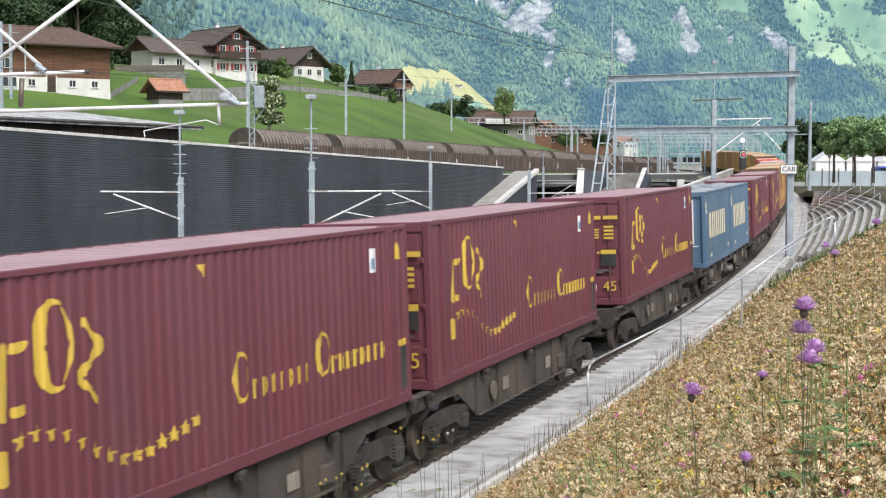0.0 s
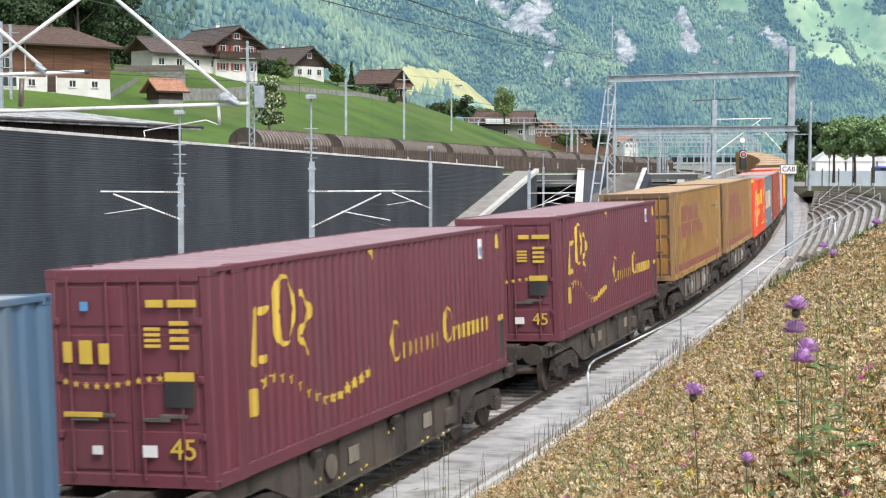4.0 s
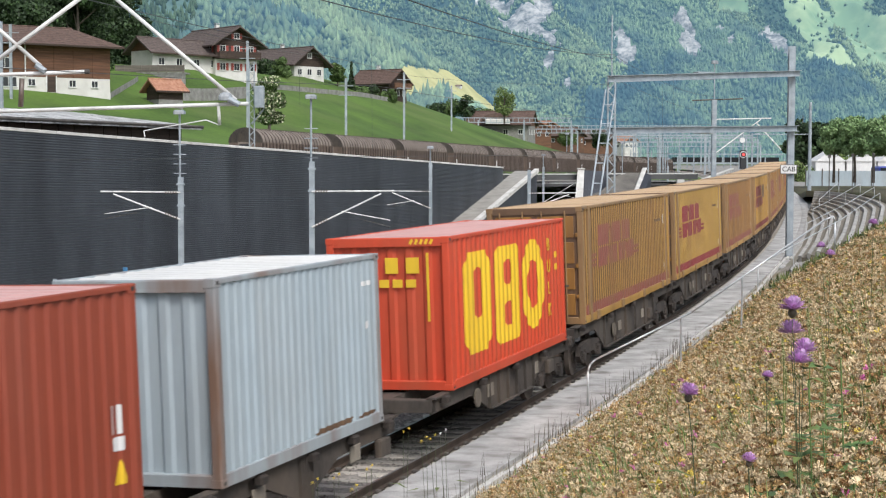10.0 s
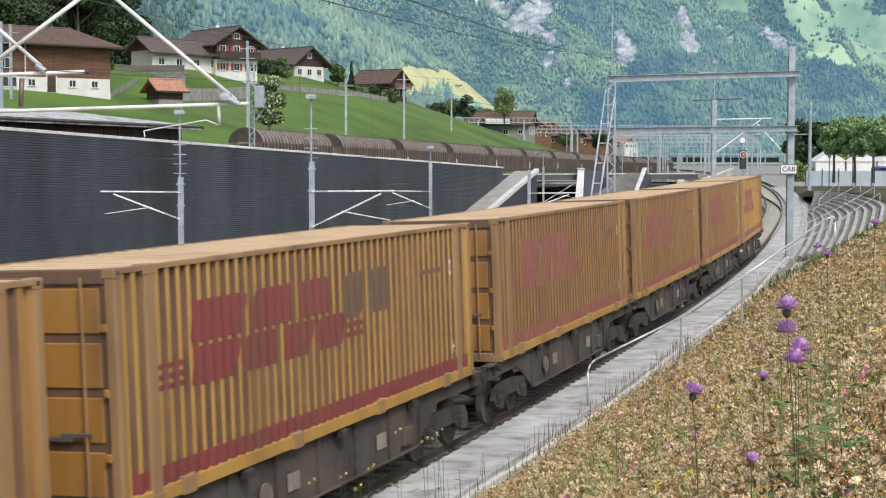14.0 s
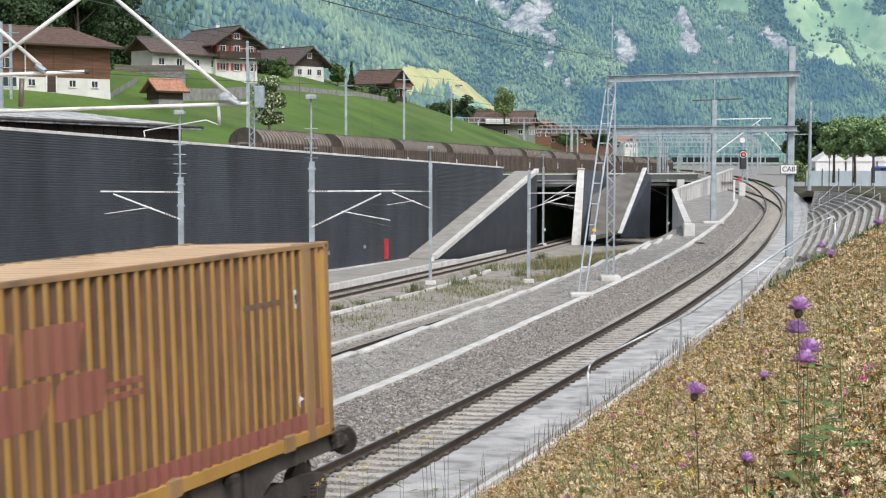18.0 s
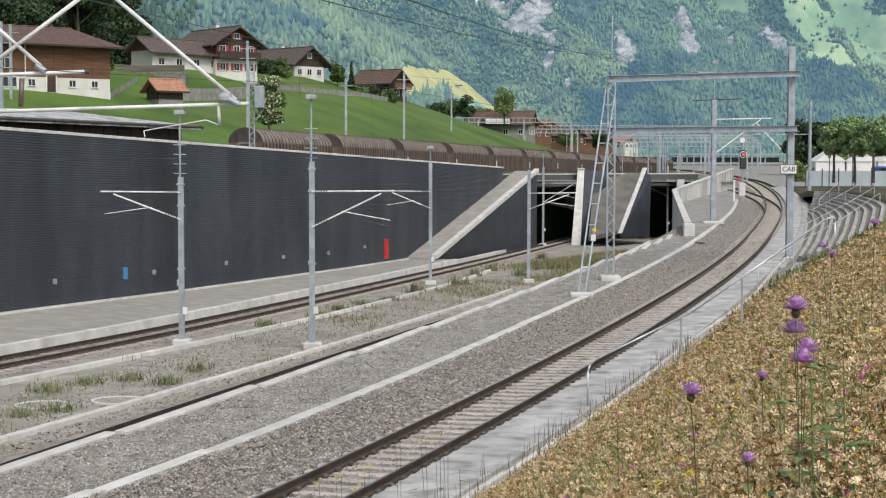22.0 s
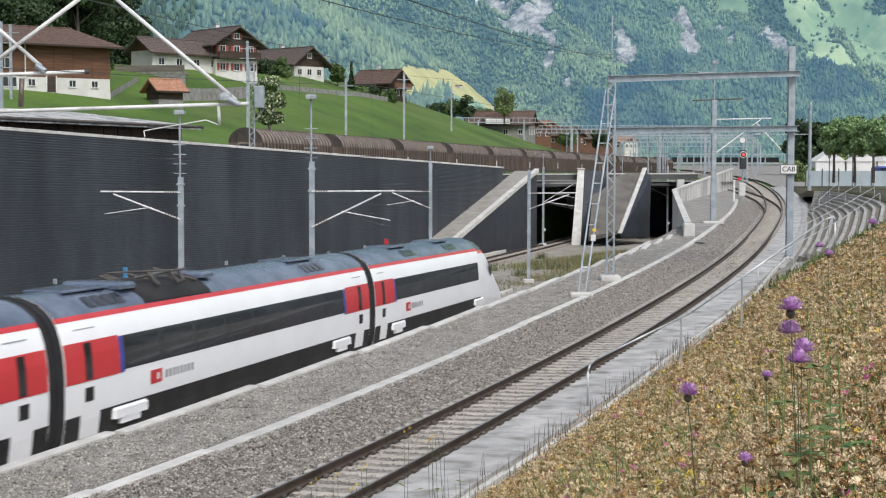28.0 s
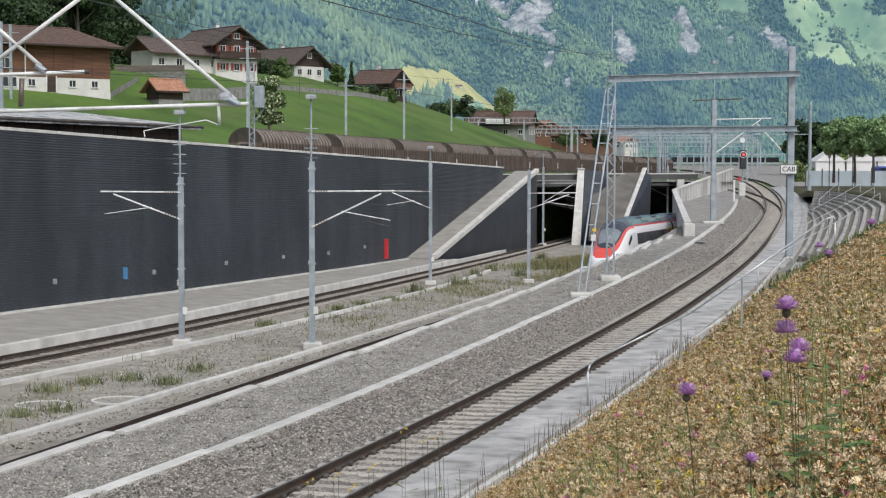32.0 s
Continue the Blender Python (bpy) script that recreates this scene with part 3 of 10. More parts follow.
def slope_mesh(name, f, xs, ys, mats, pick, label, keep=None):
    P = np.array([[(x, y, f(x, y)) for x in xs] for y in ys])
    n, m = P.shape[:2]
    faces, mi = [], []
    for i in range(n - 1):
        for j in range(m - 1):
            c = (P[i, j] + P[i + 1, j + 1]) / 2
            if keep and not keep(c):
                continue
            k = i * m + j
            faces.append((k, k + 1, k + m + 1, k + m))
            mi.append(pick(c, P[i + 1, j] - P[i, j]))
    me = quick(name, P.reshape(-1, 3), np.array(faces), mats[0], True)
    for mt in mats[1:]:
        me.materials.append(mt)
    me.polygons.foreach_set("material_index", np.array(mi[:len(me.polygons)], np.int32))
    ob = new(name, me)
    return tagged(ob, label, "backdrop", "", "structure"), P


def clearing(x, y, s):
    return fbm(x, y, 0.0045, s, 3)


def crowns(name, pts, rad, mat, label, seed, tall=1.5, conifers=0.5):
    rs = np.random.RandomState(seed)
    n = len(pts)
    base = np.array([(0.9, 0.35, 0.1), (-0.35, 0.9, 0), (-0.9, -0.3, 0.15), (0.3, -0.95, 0), (0.08, 0, 1.2), (0, 0.05, -0.8)], float)
    f = np.array([(0, 1, 4), (1, 2, 4), (2, 3, 4), (3, 0, 4), (1, 0, 5), (2, 1, 5), (3, 2, 5), (0, 3, 5)])
    r = rad * rs.uniform(0.55, 1.3, n)
    con = rs.rand(n) < conifers
    v = base[None] * r[:, None, None] * rs.uniform(0.75, 1.25, (n, 6, 1))
    v[..., 2] *= np.where(con, tall * 1.5, tall * 0.85)[:, None]
    v[..., :2] *= np.where(con, 0.62, 1.0)[:, None, None]
    a = rs.uniform(0, 6.28, n)
    ca, sa = np.cos(a)[:, None], np.sin(a)[:, None]
    v = np.stack([v[..., 0] * ca - v[..., 1] * sa, v[..., 0] * sa + v[..., 1] * ca, v[..., 2]], -1)
    v += np.asarray(pts)[:, None, :]
    v[..., 2] += (r * 0.8)[:, None]
    F = (f[None] + (np.arange(n) * 6)[:, None, None]).reshape(-1, 3)
    return tagged(new(name, quick(name, v.reshape(-1, 3), F, mat)), label, "backdrop", "", "stuff")


rs = np.random.RandomState(4)
xs = np.concatenate([np.linspace(-560, -50, 85), np.linspace(-46, 60, 75), np.linspace(66, 330, 44)]) * FAR
ys = np.concatenate([np.linspace(430, 1500, 150), np.linspace(1510, 2300, 70)]) * FAR


def bearing(x, y, z):
    """Direction of a far point from the camera's eye, which fits clearings and cliffs to its view: sideways and upward
    slopes.
    """
    return x / y, (z - EYE[2]) / y


def hay_foot(a):
    return float(np.interp(a, [-0.028, 0.0, 0.0215, 0.031], [0.034, 0.041, 0.035, 0.029]))


def hay_here(x, y):
    a, e = bearing(x, y, left_slope(x, y))
    w = fbm(x, y, 0.01, 9.0, 2) * 0.002
    top = float(np.interp(a, [-0.030, -0.024, -0.0014, 0.0056, 0.0215, 0.032], [0.050, 0.0570, 0.0540, 0.0515, 0.0400, 0.030]))
    return -0.030 < a < 0.032 and hay_foot(a) + w < e < top + w


def alp_low(x, y):
    a, e = bearing(x, y, left_slope(x, y))
    if 0.004 < a < 0.036 and hay_foot(a) - 0.013 + 0.006 * fbm(x, y, 0.012, 5.0, 2) < e < hay_foot(a) + 0.001:
        return True
    return 0.054 < a < 0.115 and abs(e - (0.036 - (a - 0.055) * 0.48)) < 0.0042 + 0.004 * fbm(x, y, 0.01, 4.0, 2)


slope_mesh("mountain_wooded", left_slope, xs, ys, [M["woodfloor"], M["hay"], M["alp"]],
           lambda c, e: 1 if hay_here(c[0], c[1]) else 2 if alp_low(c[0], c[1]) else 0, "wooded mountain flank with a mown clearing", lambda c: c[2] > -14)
# a small chalet on the mown clearing
_y = next(y for y in range(800, 3400, 2) if bearing(0.0095 * y, y, left_slope(0.0095 * y, y))[1] > 0.0435)
_at = pose(0.0095 * _y, _y, left_slope(0.0095 * _y, _y) - 1.0, 0, 0, 60) @ Matrix.Scale(_y / 3000, 4)
fc = thing("far_chalet", "tiny white chalet with a brown roof on the mown clearing", "house", _at)
M["farwall"] = surf("far_white_wall", (0.55, 0.52, 0.50), (0.66, 0.63, 0.60), 0.2, 0.9, glow=(*HAZE, 0.06))
M["farroof"] = surf("far_brown_roof", (0.16, 0.10, 0.09), (0.22, 0.15, 0.13), 0.2, 0.9, glow=(*HAZE, 0.06))
part("wall", G().box((0, 0, 2.5), (7.5, 10, 5)), M["farwall"], fc, "white wall")
part("roof", G().loft([[(-5.2, y, 4.6), (0, y, 7.4), (5.2, y, 4.6), (5.2, y, 4.9), (0, y, 7.8), (-5.2, y, 4.9)] for y in (-6.2, 6.2)]), M["farroof"], fc, "brown gabled roof")
pts = []
while len(pts) < 40000:
    y = 440 + 1500 * rs.rand() ** 1.3
    line = 70 + (y - 900) * 0.10
    x = (line - 4 - 420 * rs.rand() ** 1.1) * FAR
    y *= FAR
    if x < -0.29 * y - 40 or x > 0.31 * y:
        continue
    z = left_slope(x, y)
    if (z - EYE[2]) / y > 0.112 or hay_here(x, y) or alp_low(x, y):
        continue
    pts.append((x, y, z))
pts = np.array(pts)
# stands: more conifers with cloud shade in the colour on the shoulder, more broadleaf coloured as if sunlit on the
# flank, mixed wood beyond
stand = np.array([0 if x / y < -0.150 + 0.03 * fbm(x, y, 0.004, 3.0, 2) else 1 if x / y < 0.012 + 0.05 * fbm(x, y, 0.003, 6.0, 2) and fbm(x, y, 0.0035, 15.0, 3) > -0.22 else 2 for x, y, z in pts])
for nm, k, rad, mt, lab, con in (("woods_conifer", 0, 2.6, "wood_near", "mostly conifer wood on the shoulder with cloud shade in its colour", 0.7), ("woods_beech", 1, 3.4, "wood_sunlit", "mostly broadleaf wood on the flank coloured as if sunlit", 0.3), ("woods", 2, 3.6, "wood_far", "hazy green mountain wood with cloud shade patches in its colour", 0.5)):
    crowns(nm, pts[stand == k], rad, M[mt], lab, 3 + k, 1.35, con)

xs = np.concatenate([np.linspace(-700, -140, 20), np.linspace(-130, 640, 240), np.linspace(655, 1500, 26)]) * FAR
ys = np.concatenate([np.linspace(1600, 2200, 150), np.linspace(2220, 3200, 30)]) * FAR


CRAGS = ((0.151, 0.0765, 0.0095, 0.011), (0.111, 0.069, 0.008, 0.010), (0.207, 0.073, 0.009, 0.008), (0.066, 0.0575, 0.006, 0.008),
         (0.077, 0.050, 0.004, 0.007), (0.176, 0.075, 0.005, 0.006), (0.030, 0.097, 0.012, 0.005))     # bare crags in the upper woods


def cliff_here(x, y):
    a, e = bearing(x, y, back_slope(x, y))
    if ((a - 0.050) / 0.026) ** 2 + ((e - 0.089 + (a - 0.05) * 0.35) / 0.013) ** 2 + 1.5 * fbm(x, y, 0.016, 6.0, 4) < 0.85:
        return True
    rag = 2.4 * fbm(x, y * 0.45, 0.020, 3.0, 4)
    return any(((a - p) / ra) ** 2 + ((e - q + (a - p) * 0.6) / re) ** 2 + rag < 0.55 for p, q, ra, re in CRAGS)


def alp_high(x, y):
    a, e = bearing(x, y, back_slope(x, y))
    n = fbm(x, y, 0.006, 11.0, 3)
    if abs(a - 0.180) < 0.008 + 0.006 * n and e > 0.089 + 0.006 * n:
        return True
    return a > 0.203 + 0.010 * n and e > 0.060 + 0.012 * n + 0.9 * max(0.232 - a, 0) and fbm(x + 0.6 * y, y * 0.5, 0.010, 21.0, 3) > -0.30


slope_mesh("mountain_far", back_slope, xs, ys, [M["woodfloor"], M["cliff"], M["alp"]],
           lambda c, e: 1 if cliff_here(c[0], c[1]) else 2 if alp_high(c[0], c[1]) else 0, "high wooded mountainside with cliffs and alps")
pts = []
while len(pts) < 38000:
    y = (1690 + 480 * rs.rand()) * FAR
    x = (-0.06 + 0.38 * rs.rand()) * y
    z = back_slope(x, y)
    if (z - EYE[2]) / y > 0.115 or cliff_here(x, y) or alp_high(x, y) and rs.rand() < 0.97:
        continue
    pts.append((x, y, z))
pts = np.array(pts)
# Light stands put sunlit patches into the colour of the crowns.
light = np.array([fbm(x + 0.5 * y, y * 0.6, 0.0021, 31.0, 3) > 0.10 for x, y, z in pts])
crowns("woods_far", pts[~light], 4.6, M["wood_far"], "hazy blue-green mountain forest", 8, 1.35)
crowns("woods_far_beech", pts[light], 4.6, M["wood_sunlit"], "mostly broadleaf stands on the mountain coloured as if sunlit", 9, 1.2, 0.3)

# ---- track 1, the curved one next to the bank ----
RAIL = [(-0.07, -0.17), (0.07, -0.17), (0.07, -0.158), (0.012, -0.13), (0.012, -0.05), (0.036, -0.04), (0.036, -0.006), (0.028, 0.0),
        (-0.028, 0.0), (-0.036, -0.006), (-0.036, -0.04), (-0.012, -0.05), (-0.012, -0.13), (-0.07, -0.158)]


def sleeper_mesh():
    g = G()
    w = [(-1.28, 0.0), (-1.0, 0.0), (-0.5, -0.03), (0.0, -0.045), (0.5, -0.03), (1.0, 0.0), (1.28, 0.0)]
    rings = []
    for x, dz in w:
        rings.append([(x, -0.14, -0.20), (x, 0.14, -0.20), (x, 0.125, -0.02 + dz), (x, 0.10, 0.0 + dz), (x, -0.10, 0.0 + dz), (x, -0.125, -0.02 + dz)])
    g.loft(rings)
    return g.mesh("sleeper", M["sleeper"])


def clip_shape():
    g = G()
    for x in (-0.75, 0.75):
        for d in (-0.11, 0.11):
            g.cbox((x + d, 0, 0.03), (0.10, 0.12, 0.06), 0.02)
    return g


def track(name, tr, s0, s1, near0, near1, label, cant=0.0):
    root = thing(name, label, "railway track", kind="structure")
    for side, lab in ((-1, "left rail"), (1, "right rail")):
        prof = [(u + side * 0.7525, z) for u, z in RAIL]
        part("rail", G().loft(sweep(tr, s0, s1, 2.0, prof, cant=cant)), M["rail"], root, "rusty brown steel rail")
        top = [(side * 0.7525 - 0.024, 0.001), (side * 0.7525 + 0.024, 0.001), (side * 0.7525 + 0.024, 0.004), (side * 0.7525 - 0.024, 0.004)]
        part("rail_head", G().loft(sweep(tr, s0, s1, 2.0, top, cant=cant)), M["railtop"], root, "worn shiny running surface")
    me, cl = sleeper_mesh(), clip_shape()
    cv, cf = [Vector(v) for v in cl.v], cl.f
    far, clips = G(), G()
    fb = G().box((0, 0, -0.11), (2.56, 0.24, 0.2))
    fv, ff = [Vector(v) for v in fb.v], [f for i, f in enumerate(fb.f)]
    for s in np.arange(s0 + 1, s1 - 1, 0.6):
        p = at_track(tr, s, 0, -0.175)
        mt = pose(*p, 0, -math.degrees(cant), -turn(tr, s))
        if near0 < s < near1:
            ob = new("sleeper", me)
            ob.parent, ob.matrix_basis = root, mt
            clips.add([mt @ v for v in cv], cf)
        else:
            far.add([mt @ v for v in fv], ff)
    tagged(part("rail_clips", clips, M["darksteel"], root, "small dark rail clips"), kind="stuff")
    tagged(part("far_sleepers", far, M["sleeper"], root), kind="stuff")
    return root


sleeper_far = G().box((0, 0, -0.06), (2.5, 0.24, 0.14)).mesh("sleeper", M["sleeper"])
track("track_curved", TRACK1, -260, 330, -4, 84, "curved ballasted railway track with concrete sleepers", CANT1)
side_line = thing("track_diverging", "second track leaving the curve beyond the signal", "railway track", kind="structure")
for sd in (-0.7525, 0.7525):
    part("rail", G().loft([[tuple(at_track(TRACK1, s, sd + u - 4.2 * ((s - 118) / 70) ** 1.7, z)) for u, z in ((-0.05, -0.17), (0.05, -0.17), (0.036, 0.0), (-0.036, 0.0))] for s in np.arange(118, 230, 3.0)]), M["rail"], side_line, "rusty brown steel rail")
for s in np.arange(150, 230, 0.65):
    p = at_track(TRACK1, s, -4.2 * ((s - 118) / 70) ** 1.7, -0.20)
    part("sleeper", sleeper_far, None, side_line).matrix_basis = pose(*p, 0, 0, -turn(TRACK1, s))
track("track_middle", TRACK2, -260, 190, 2, 40, "straight railway track in the cutting")
track("track_wall", TRACK3, -120, 190, 20, 75, "railway track beside the dark retaining wall")

# ballast of track 1: sheet with relief, then loose stones
us = np.concatenate([np.linspace(-3.75, -1.3, 22), np.linspace(-1.1, 1.1, 16), np.linspace(1.2, 1.42, 4)])
zs = np.interp(us, [-3.75, -3.0, -1.6, -1.3, 1.3, 1.42], [-0.11, -0.14, -0.20, -0.22, -0.24, -0.18])
zs = np.where(np.abs(us) < 1.15, -0.235, zs)
v, q = strip(TRACK1, -12, 60, 0.12, us, zs, 0.028, CANT1 * 0.6)
setting("ballast_bed", quick("ballast_bed", v, q, M["ballast"], True), None, "coarse grey-brown ballast beside the curved track", "ballast")
v, q = strip(TRACK1, -260, -12, 2.0, us[::2], zs[::2], 0.03, CANT1 * 0.6)
setting("ballast_bed_behind", quick("ballast_bed_behind", v, q, M["ballast"], True), None, "ballast under the line behind the bank", "ballast")
v, q = strip(TRACK1, 60, 330, 0.6, us[::2], zs[::2], 0.03, CANT1 * 0.6)
setting("ballast_bed_far", quick("ballast_bed_far", v, q, M["ballast"], True), None, "ballast under the distant curved track", "ballast")


def stones(name, tr, s0, s1, u0, u1, zf, n, size, label, mat="stone", bias=1.0):
    """Loose stones as one piece of ground cover: squashed, turned octahedra."""
    rs = np.random.RandomState(len(name) + n)
    s = s0 + (s1 - s0) * rs.rand(n) ** bias
    u = rs.uniform(u0, u1, n)
    c = at_track(tr, s, u, 0)
    c[:, 2] += zf(u)
    r = size * rs.uniform(0.55, 1.25, n)
    base = np.array([(1, 0, 0), (0, 1, 0), (-1, 0, 0), (0, -1, 0), (0, 0, 0.8), (0, 0, -0.8)], float)
    v = base[None] * r[:, None, None] * rs.uniform(0.6, 1.3, (n, 6, 1))
    a = rs.uniform(0, 6.28, n)
    ca, sa = np.cos(a)[:, None], np.sin(a)[:, None]
    tilt = rs.uniform(-0.7, 0.7, (n, 1))
    x, y, z = v[..., 0], v[..., 1], v[..., 2]
    y, z = y * np.cos(tilt) - z * np.sin(tilt), y * np.sin(tilt) + z * np.cos(tilt)
    v = np.stack([x * ca - y * sa, x * sa + y * ca, z], -1) + c[:, None, :]
    f = np.array([(0, 1, 4), (1, 2, 4), (2, 3, 4), (3, 0, 4)])
    f = (f[None] + (np.arange(n) * 6)[:, None, None]).reshape(-1, 3)
    ob = new(name, quick(name, v.reshape(-1, 3), f, M[mat]))
    return tagged(ob, label, "ballast", "", "stuff")


stones("loose_ballast", TRACK1, -4, 62, -3.7, -1.25, lambda u: np.interp(u, [-3.75, -3.0, -1.6, -1.3], [-0.12, -0.15, -0.22, -0.23]), 36000, 0.034, "loose grey-brown ballast stones", bias=1.5)
stones("ballast_between_sleepers", TRACK1, -4, 50, -1.2, 1.3, lambda u: -0.24 + 0 * u, 15000, 0.034, "ballast stones between the sleepers", bias=1.5)

# gravel walk between the two kerbs, kerbs, and the retaining face of the cutting
stones('walk_gravel', TRACK1, -4, 60, -6.3, -3.72, lambda u: -0.125 + 0 * u, 34000, 0.027, 'fine loose grey gravel', mat='pebble', bias=1.6)
stones('walk_gravel_far', TRACK1, 40, 130, -6.3, -4.1, lambda u: -0.125 + 0 * u, 9000, 0.026, 'fine loose grey gravel', mat='pebble')
stones('far_loose_ballast', TRACK1, 50, 150, -3.9, 1.3, lambda u: -0.19 + 0 * u, 14000, 0.038, 'loose ballast further up the line')
KU1, KU2 = -4.0, -6.3
us = np.linspace(KU2, KU1 + 0.4, 32)
v, q = strip(TRACK1, -15, 70, 0.14, us, np.full(32, -0.13), 0.010)
setting("gravel_walk", quick("gravel_walk", v, q, M["gravel"], True), None, "grey fine gravel walk between two concrete kerbs", "gravel walk")
v, q = strip(TRACK1, 70, 175, 0.7, us[::5], np.full(7, -0.13), 0.01)
setting("gravel_walk_far", quick("gravel_walk_far", v, q, M["gravel"], True), None, "distant end of the gravel walk", "gravel walk")
kerb1 = thing("kerb_ballast", "pale concrete kerb along the ballast", "kerb", kind="structure")
kerb2 = thing("kerb_cutting", "pale stepped concrete kerb above the cutting", "kerb", kind="structure")
s = -15.0
while s < 150:
    n = 4.0
    o = float(np.interp(s + 2, [-15, 0, 6, 18, 32, 150], [-3.85, -3.74, -3.55, -3.58, -3.78, -3.74]))
    part("kerb_stone", G().loft(sweep(TRACK1, s, s + n - 0.02, n / 2 - 0.01, [(o - 0.15, -0.5), (o + 0.15, -0.5), (o + 0.15, -0.105), (o + 0.135, -0.09), (o - 0.135, -0.09), (o - 0.15, -0.105)])), M["kerb"], kerb1)
    s += n
s, k = -15.0, 0
while s < 82:
    n = 7.0 if s < 50 else 5.0
    o = -6.12 - 0.32 * min(max(s / 45, 0), 1) + 0.9 * min(max((s - 52) / 28, 0), 1)
    w = 0.27
    sw = sweep(TRACK1, s, s + n - 0.03, (n - 0.03) / 4, [(o - w, -0.55), (o + 0.0, -0.55), (o + 0.0, -0.08), (o - 0.03, -0.05), (o - w + 0.03, -0.05), (o - w, -0.08)])
    for i, r in enumerate(sw):          # every stone runs slightly skew, which gives the steps
        d = (i / (len(sw) - 1) - 0.5) * 0.22
        sw[i] = [(x - d, y, z) for x, y, z in r]
    part("kerb_stone", G().loft(sw), M["kerb"], kerb2)
    s += n
    k += 1
setting("retaining_face", G().loft(sweep(TRACK1, -20, 80, 4.0, [(-6.75, -5.5), (-6.5, -5.5), (-6.45, -0.2), (-6.7, -0.2)])), M["concrete"], "concrete face below the stepped kerb", "retaining wall")

# concrete walk on the bank's side
walkway = thing("concrete_walk", "pale grey concrete slab walk beside the track", "walkway", kind="structure")
s = -14.0
while s < 190:
    n = 2.0
    part("slab", G().loft(sweep(TRACK1, s, s + n - 0.015, n - 0.015, [(1.16, -0.5), (2.46, -0.5), (2.46, 0.0), (2.44, 0.015), (1.18, 0.015), (1.16, 0.0)], cant=CANT1 * 0.5)), M["slab"], walkway)
    s += n
edge = thing("edge_kerb", "low concrete edging between walk and bank", "kerb", kind="structure")
s = -14.0
while s < 62:
    d = 0.10 * math.sin(s * 0.21)
    part("edge_stone", G().loft(sweep(TRACK1, s, s + 2.96, 2.96, [(2.62 + d, -0.3), (2.76 + d, -0.3), (2.76 + d, 0.10), (2.64 + d, 0.10)])), M["kerb"], edge)
    s += 3.0
v, q = strip(TRACK1, -14, 70, 0.4, [2.46, 2.52, 2.65, 2.9, 3.2, 3.4], [-0.02, -0.06, -0.05, 0.03, 0.15, 0.25], 0.015)
setting("channel_bed", quick("channel_bed", v, q, M["weedbed"], True), None, "dirt channel beside the concrete walk", "channel")

# ---- floor of the cutting ----
ys = np.arange(18.0, 240.0, 0.5)


def k3(y):
    return -11.64 + 0.29 * (y - 41.85) - 0.0004 * (y - 41.85) ** 2


def k4(y):
    return -14.96 + 0.358 * (y - 53.87) - 0.00135 * (y - 53.87) ** 2 if y < 130 else -0.14 + 0.215 * (y - 105.75)


def k5(y):
    return float(np.interp(y, TRACK3[1], TRACK3[0])) - 1.95


def walk_back(y):
    """Level of the escape walk at the foot of the wall."""
    return low(y) + float(np.interp(y, [48, 73, 90, 118], [0.68, 0.60, 0.42, 0.26]))


def cut_right(y):
    i = int(np.argmin(np.abs(TRACK1[1] - y)))
    return float(at_track(TRACK1, SS[i], -6.6)[0])


rows = []
NC = 40
for y in ys:
    a, b = k5(y) - 0.2, cut_right(y) + (0.0 if y < 108 else 0.0)
    rows.append([(a + (b - a) * i / NC, y, low(y) - 0.24 + 0.05 * noise.noise((a + (b - a) * i / NC * 1.3, y * 1.3, 0)) + random.uniform(-0.012, 0.012)) for i in range(NC + 1)])
P = np.array(rows)
n, m = P.shape[:2]
i, j = np.meshgrid(np.arange(n - 1), np.arange(m - 1), indexing="ij")
a = (i * m + j).ravel()
setting("cutting_floor", quick("cutting_floor", P.reshape(-1, 3), np.stack([a, a + 1, a + m + 1, a + m], 1), M["weedbed"], True), None, "weedy gravel floor of the railway cutting", "ground")
for nm, tr, s0, s1 in (("ballast_middle", TRACK2, -260, 190), ("ballast_wall", TRACK3, -120, 190)):
    us = np.linspace(-1.9, 1.9, 20)
    v, q = strip(tr, s0, s1, 0.5, us, np.interp(us, [-1.9, -1.4, 1.4, 1.9], [-0.26, -0.19, -0.19, -0.26]), 0.02)
    setting(nm, quick(nm, v, q, M["bedgravel"], True), None, "rust-brown ballast bed in the cutting", "ballast")
stones("wall_track_ballast", TRACK3, 18, 100, -1.9, 1.9, lambda u: -0.22 + 0 * u, 6000, 0.05, "ballast stones in the cutting", bias=1.3)
stones("middle_track_ballast", TRACK2, 0, 60, -2.6, 1.9, lambda u: -0.23 + 0 * u, 7000, 0.05, "ballast stones beside the middle track", bias=1.3)


stones("cutting_gravel", TRACK2, 5, 120, -7.5, -2.4, lambda u: -0.245 + 0 * u, 16000, 0.045, "grey gravel strewn over the cutting floor", mat="pebble", bias=1.2)


def low_kerb(name, fx, y0, y1, w, h0, h1, label, n=6.0):
    root = thing(name, label, "kerb", kind="structure")
    y = y0
    while y < y1:
        rings = []
        for t in (y, y + n / 2, y + n - 0.03):
            x = fx(t)
            rings.append([(x - w / 2, t, low(t) + h0), (x + w / 2, t, low(t) + h0), (x + w / 2, t, low(t) + h1 - 0.02), (x + w / 2 - 0.03, t, low(t) + h1), (x - w / 2 + 0.03, t, low(t) + h1), (x - w / 2, t, low(t) + h1 - 0.02)])
        part("kerb_stone", G().loft(rings), M["concrete" if h1 > 0.15 else "kerb"], root)
        y += n


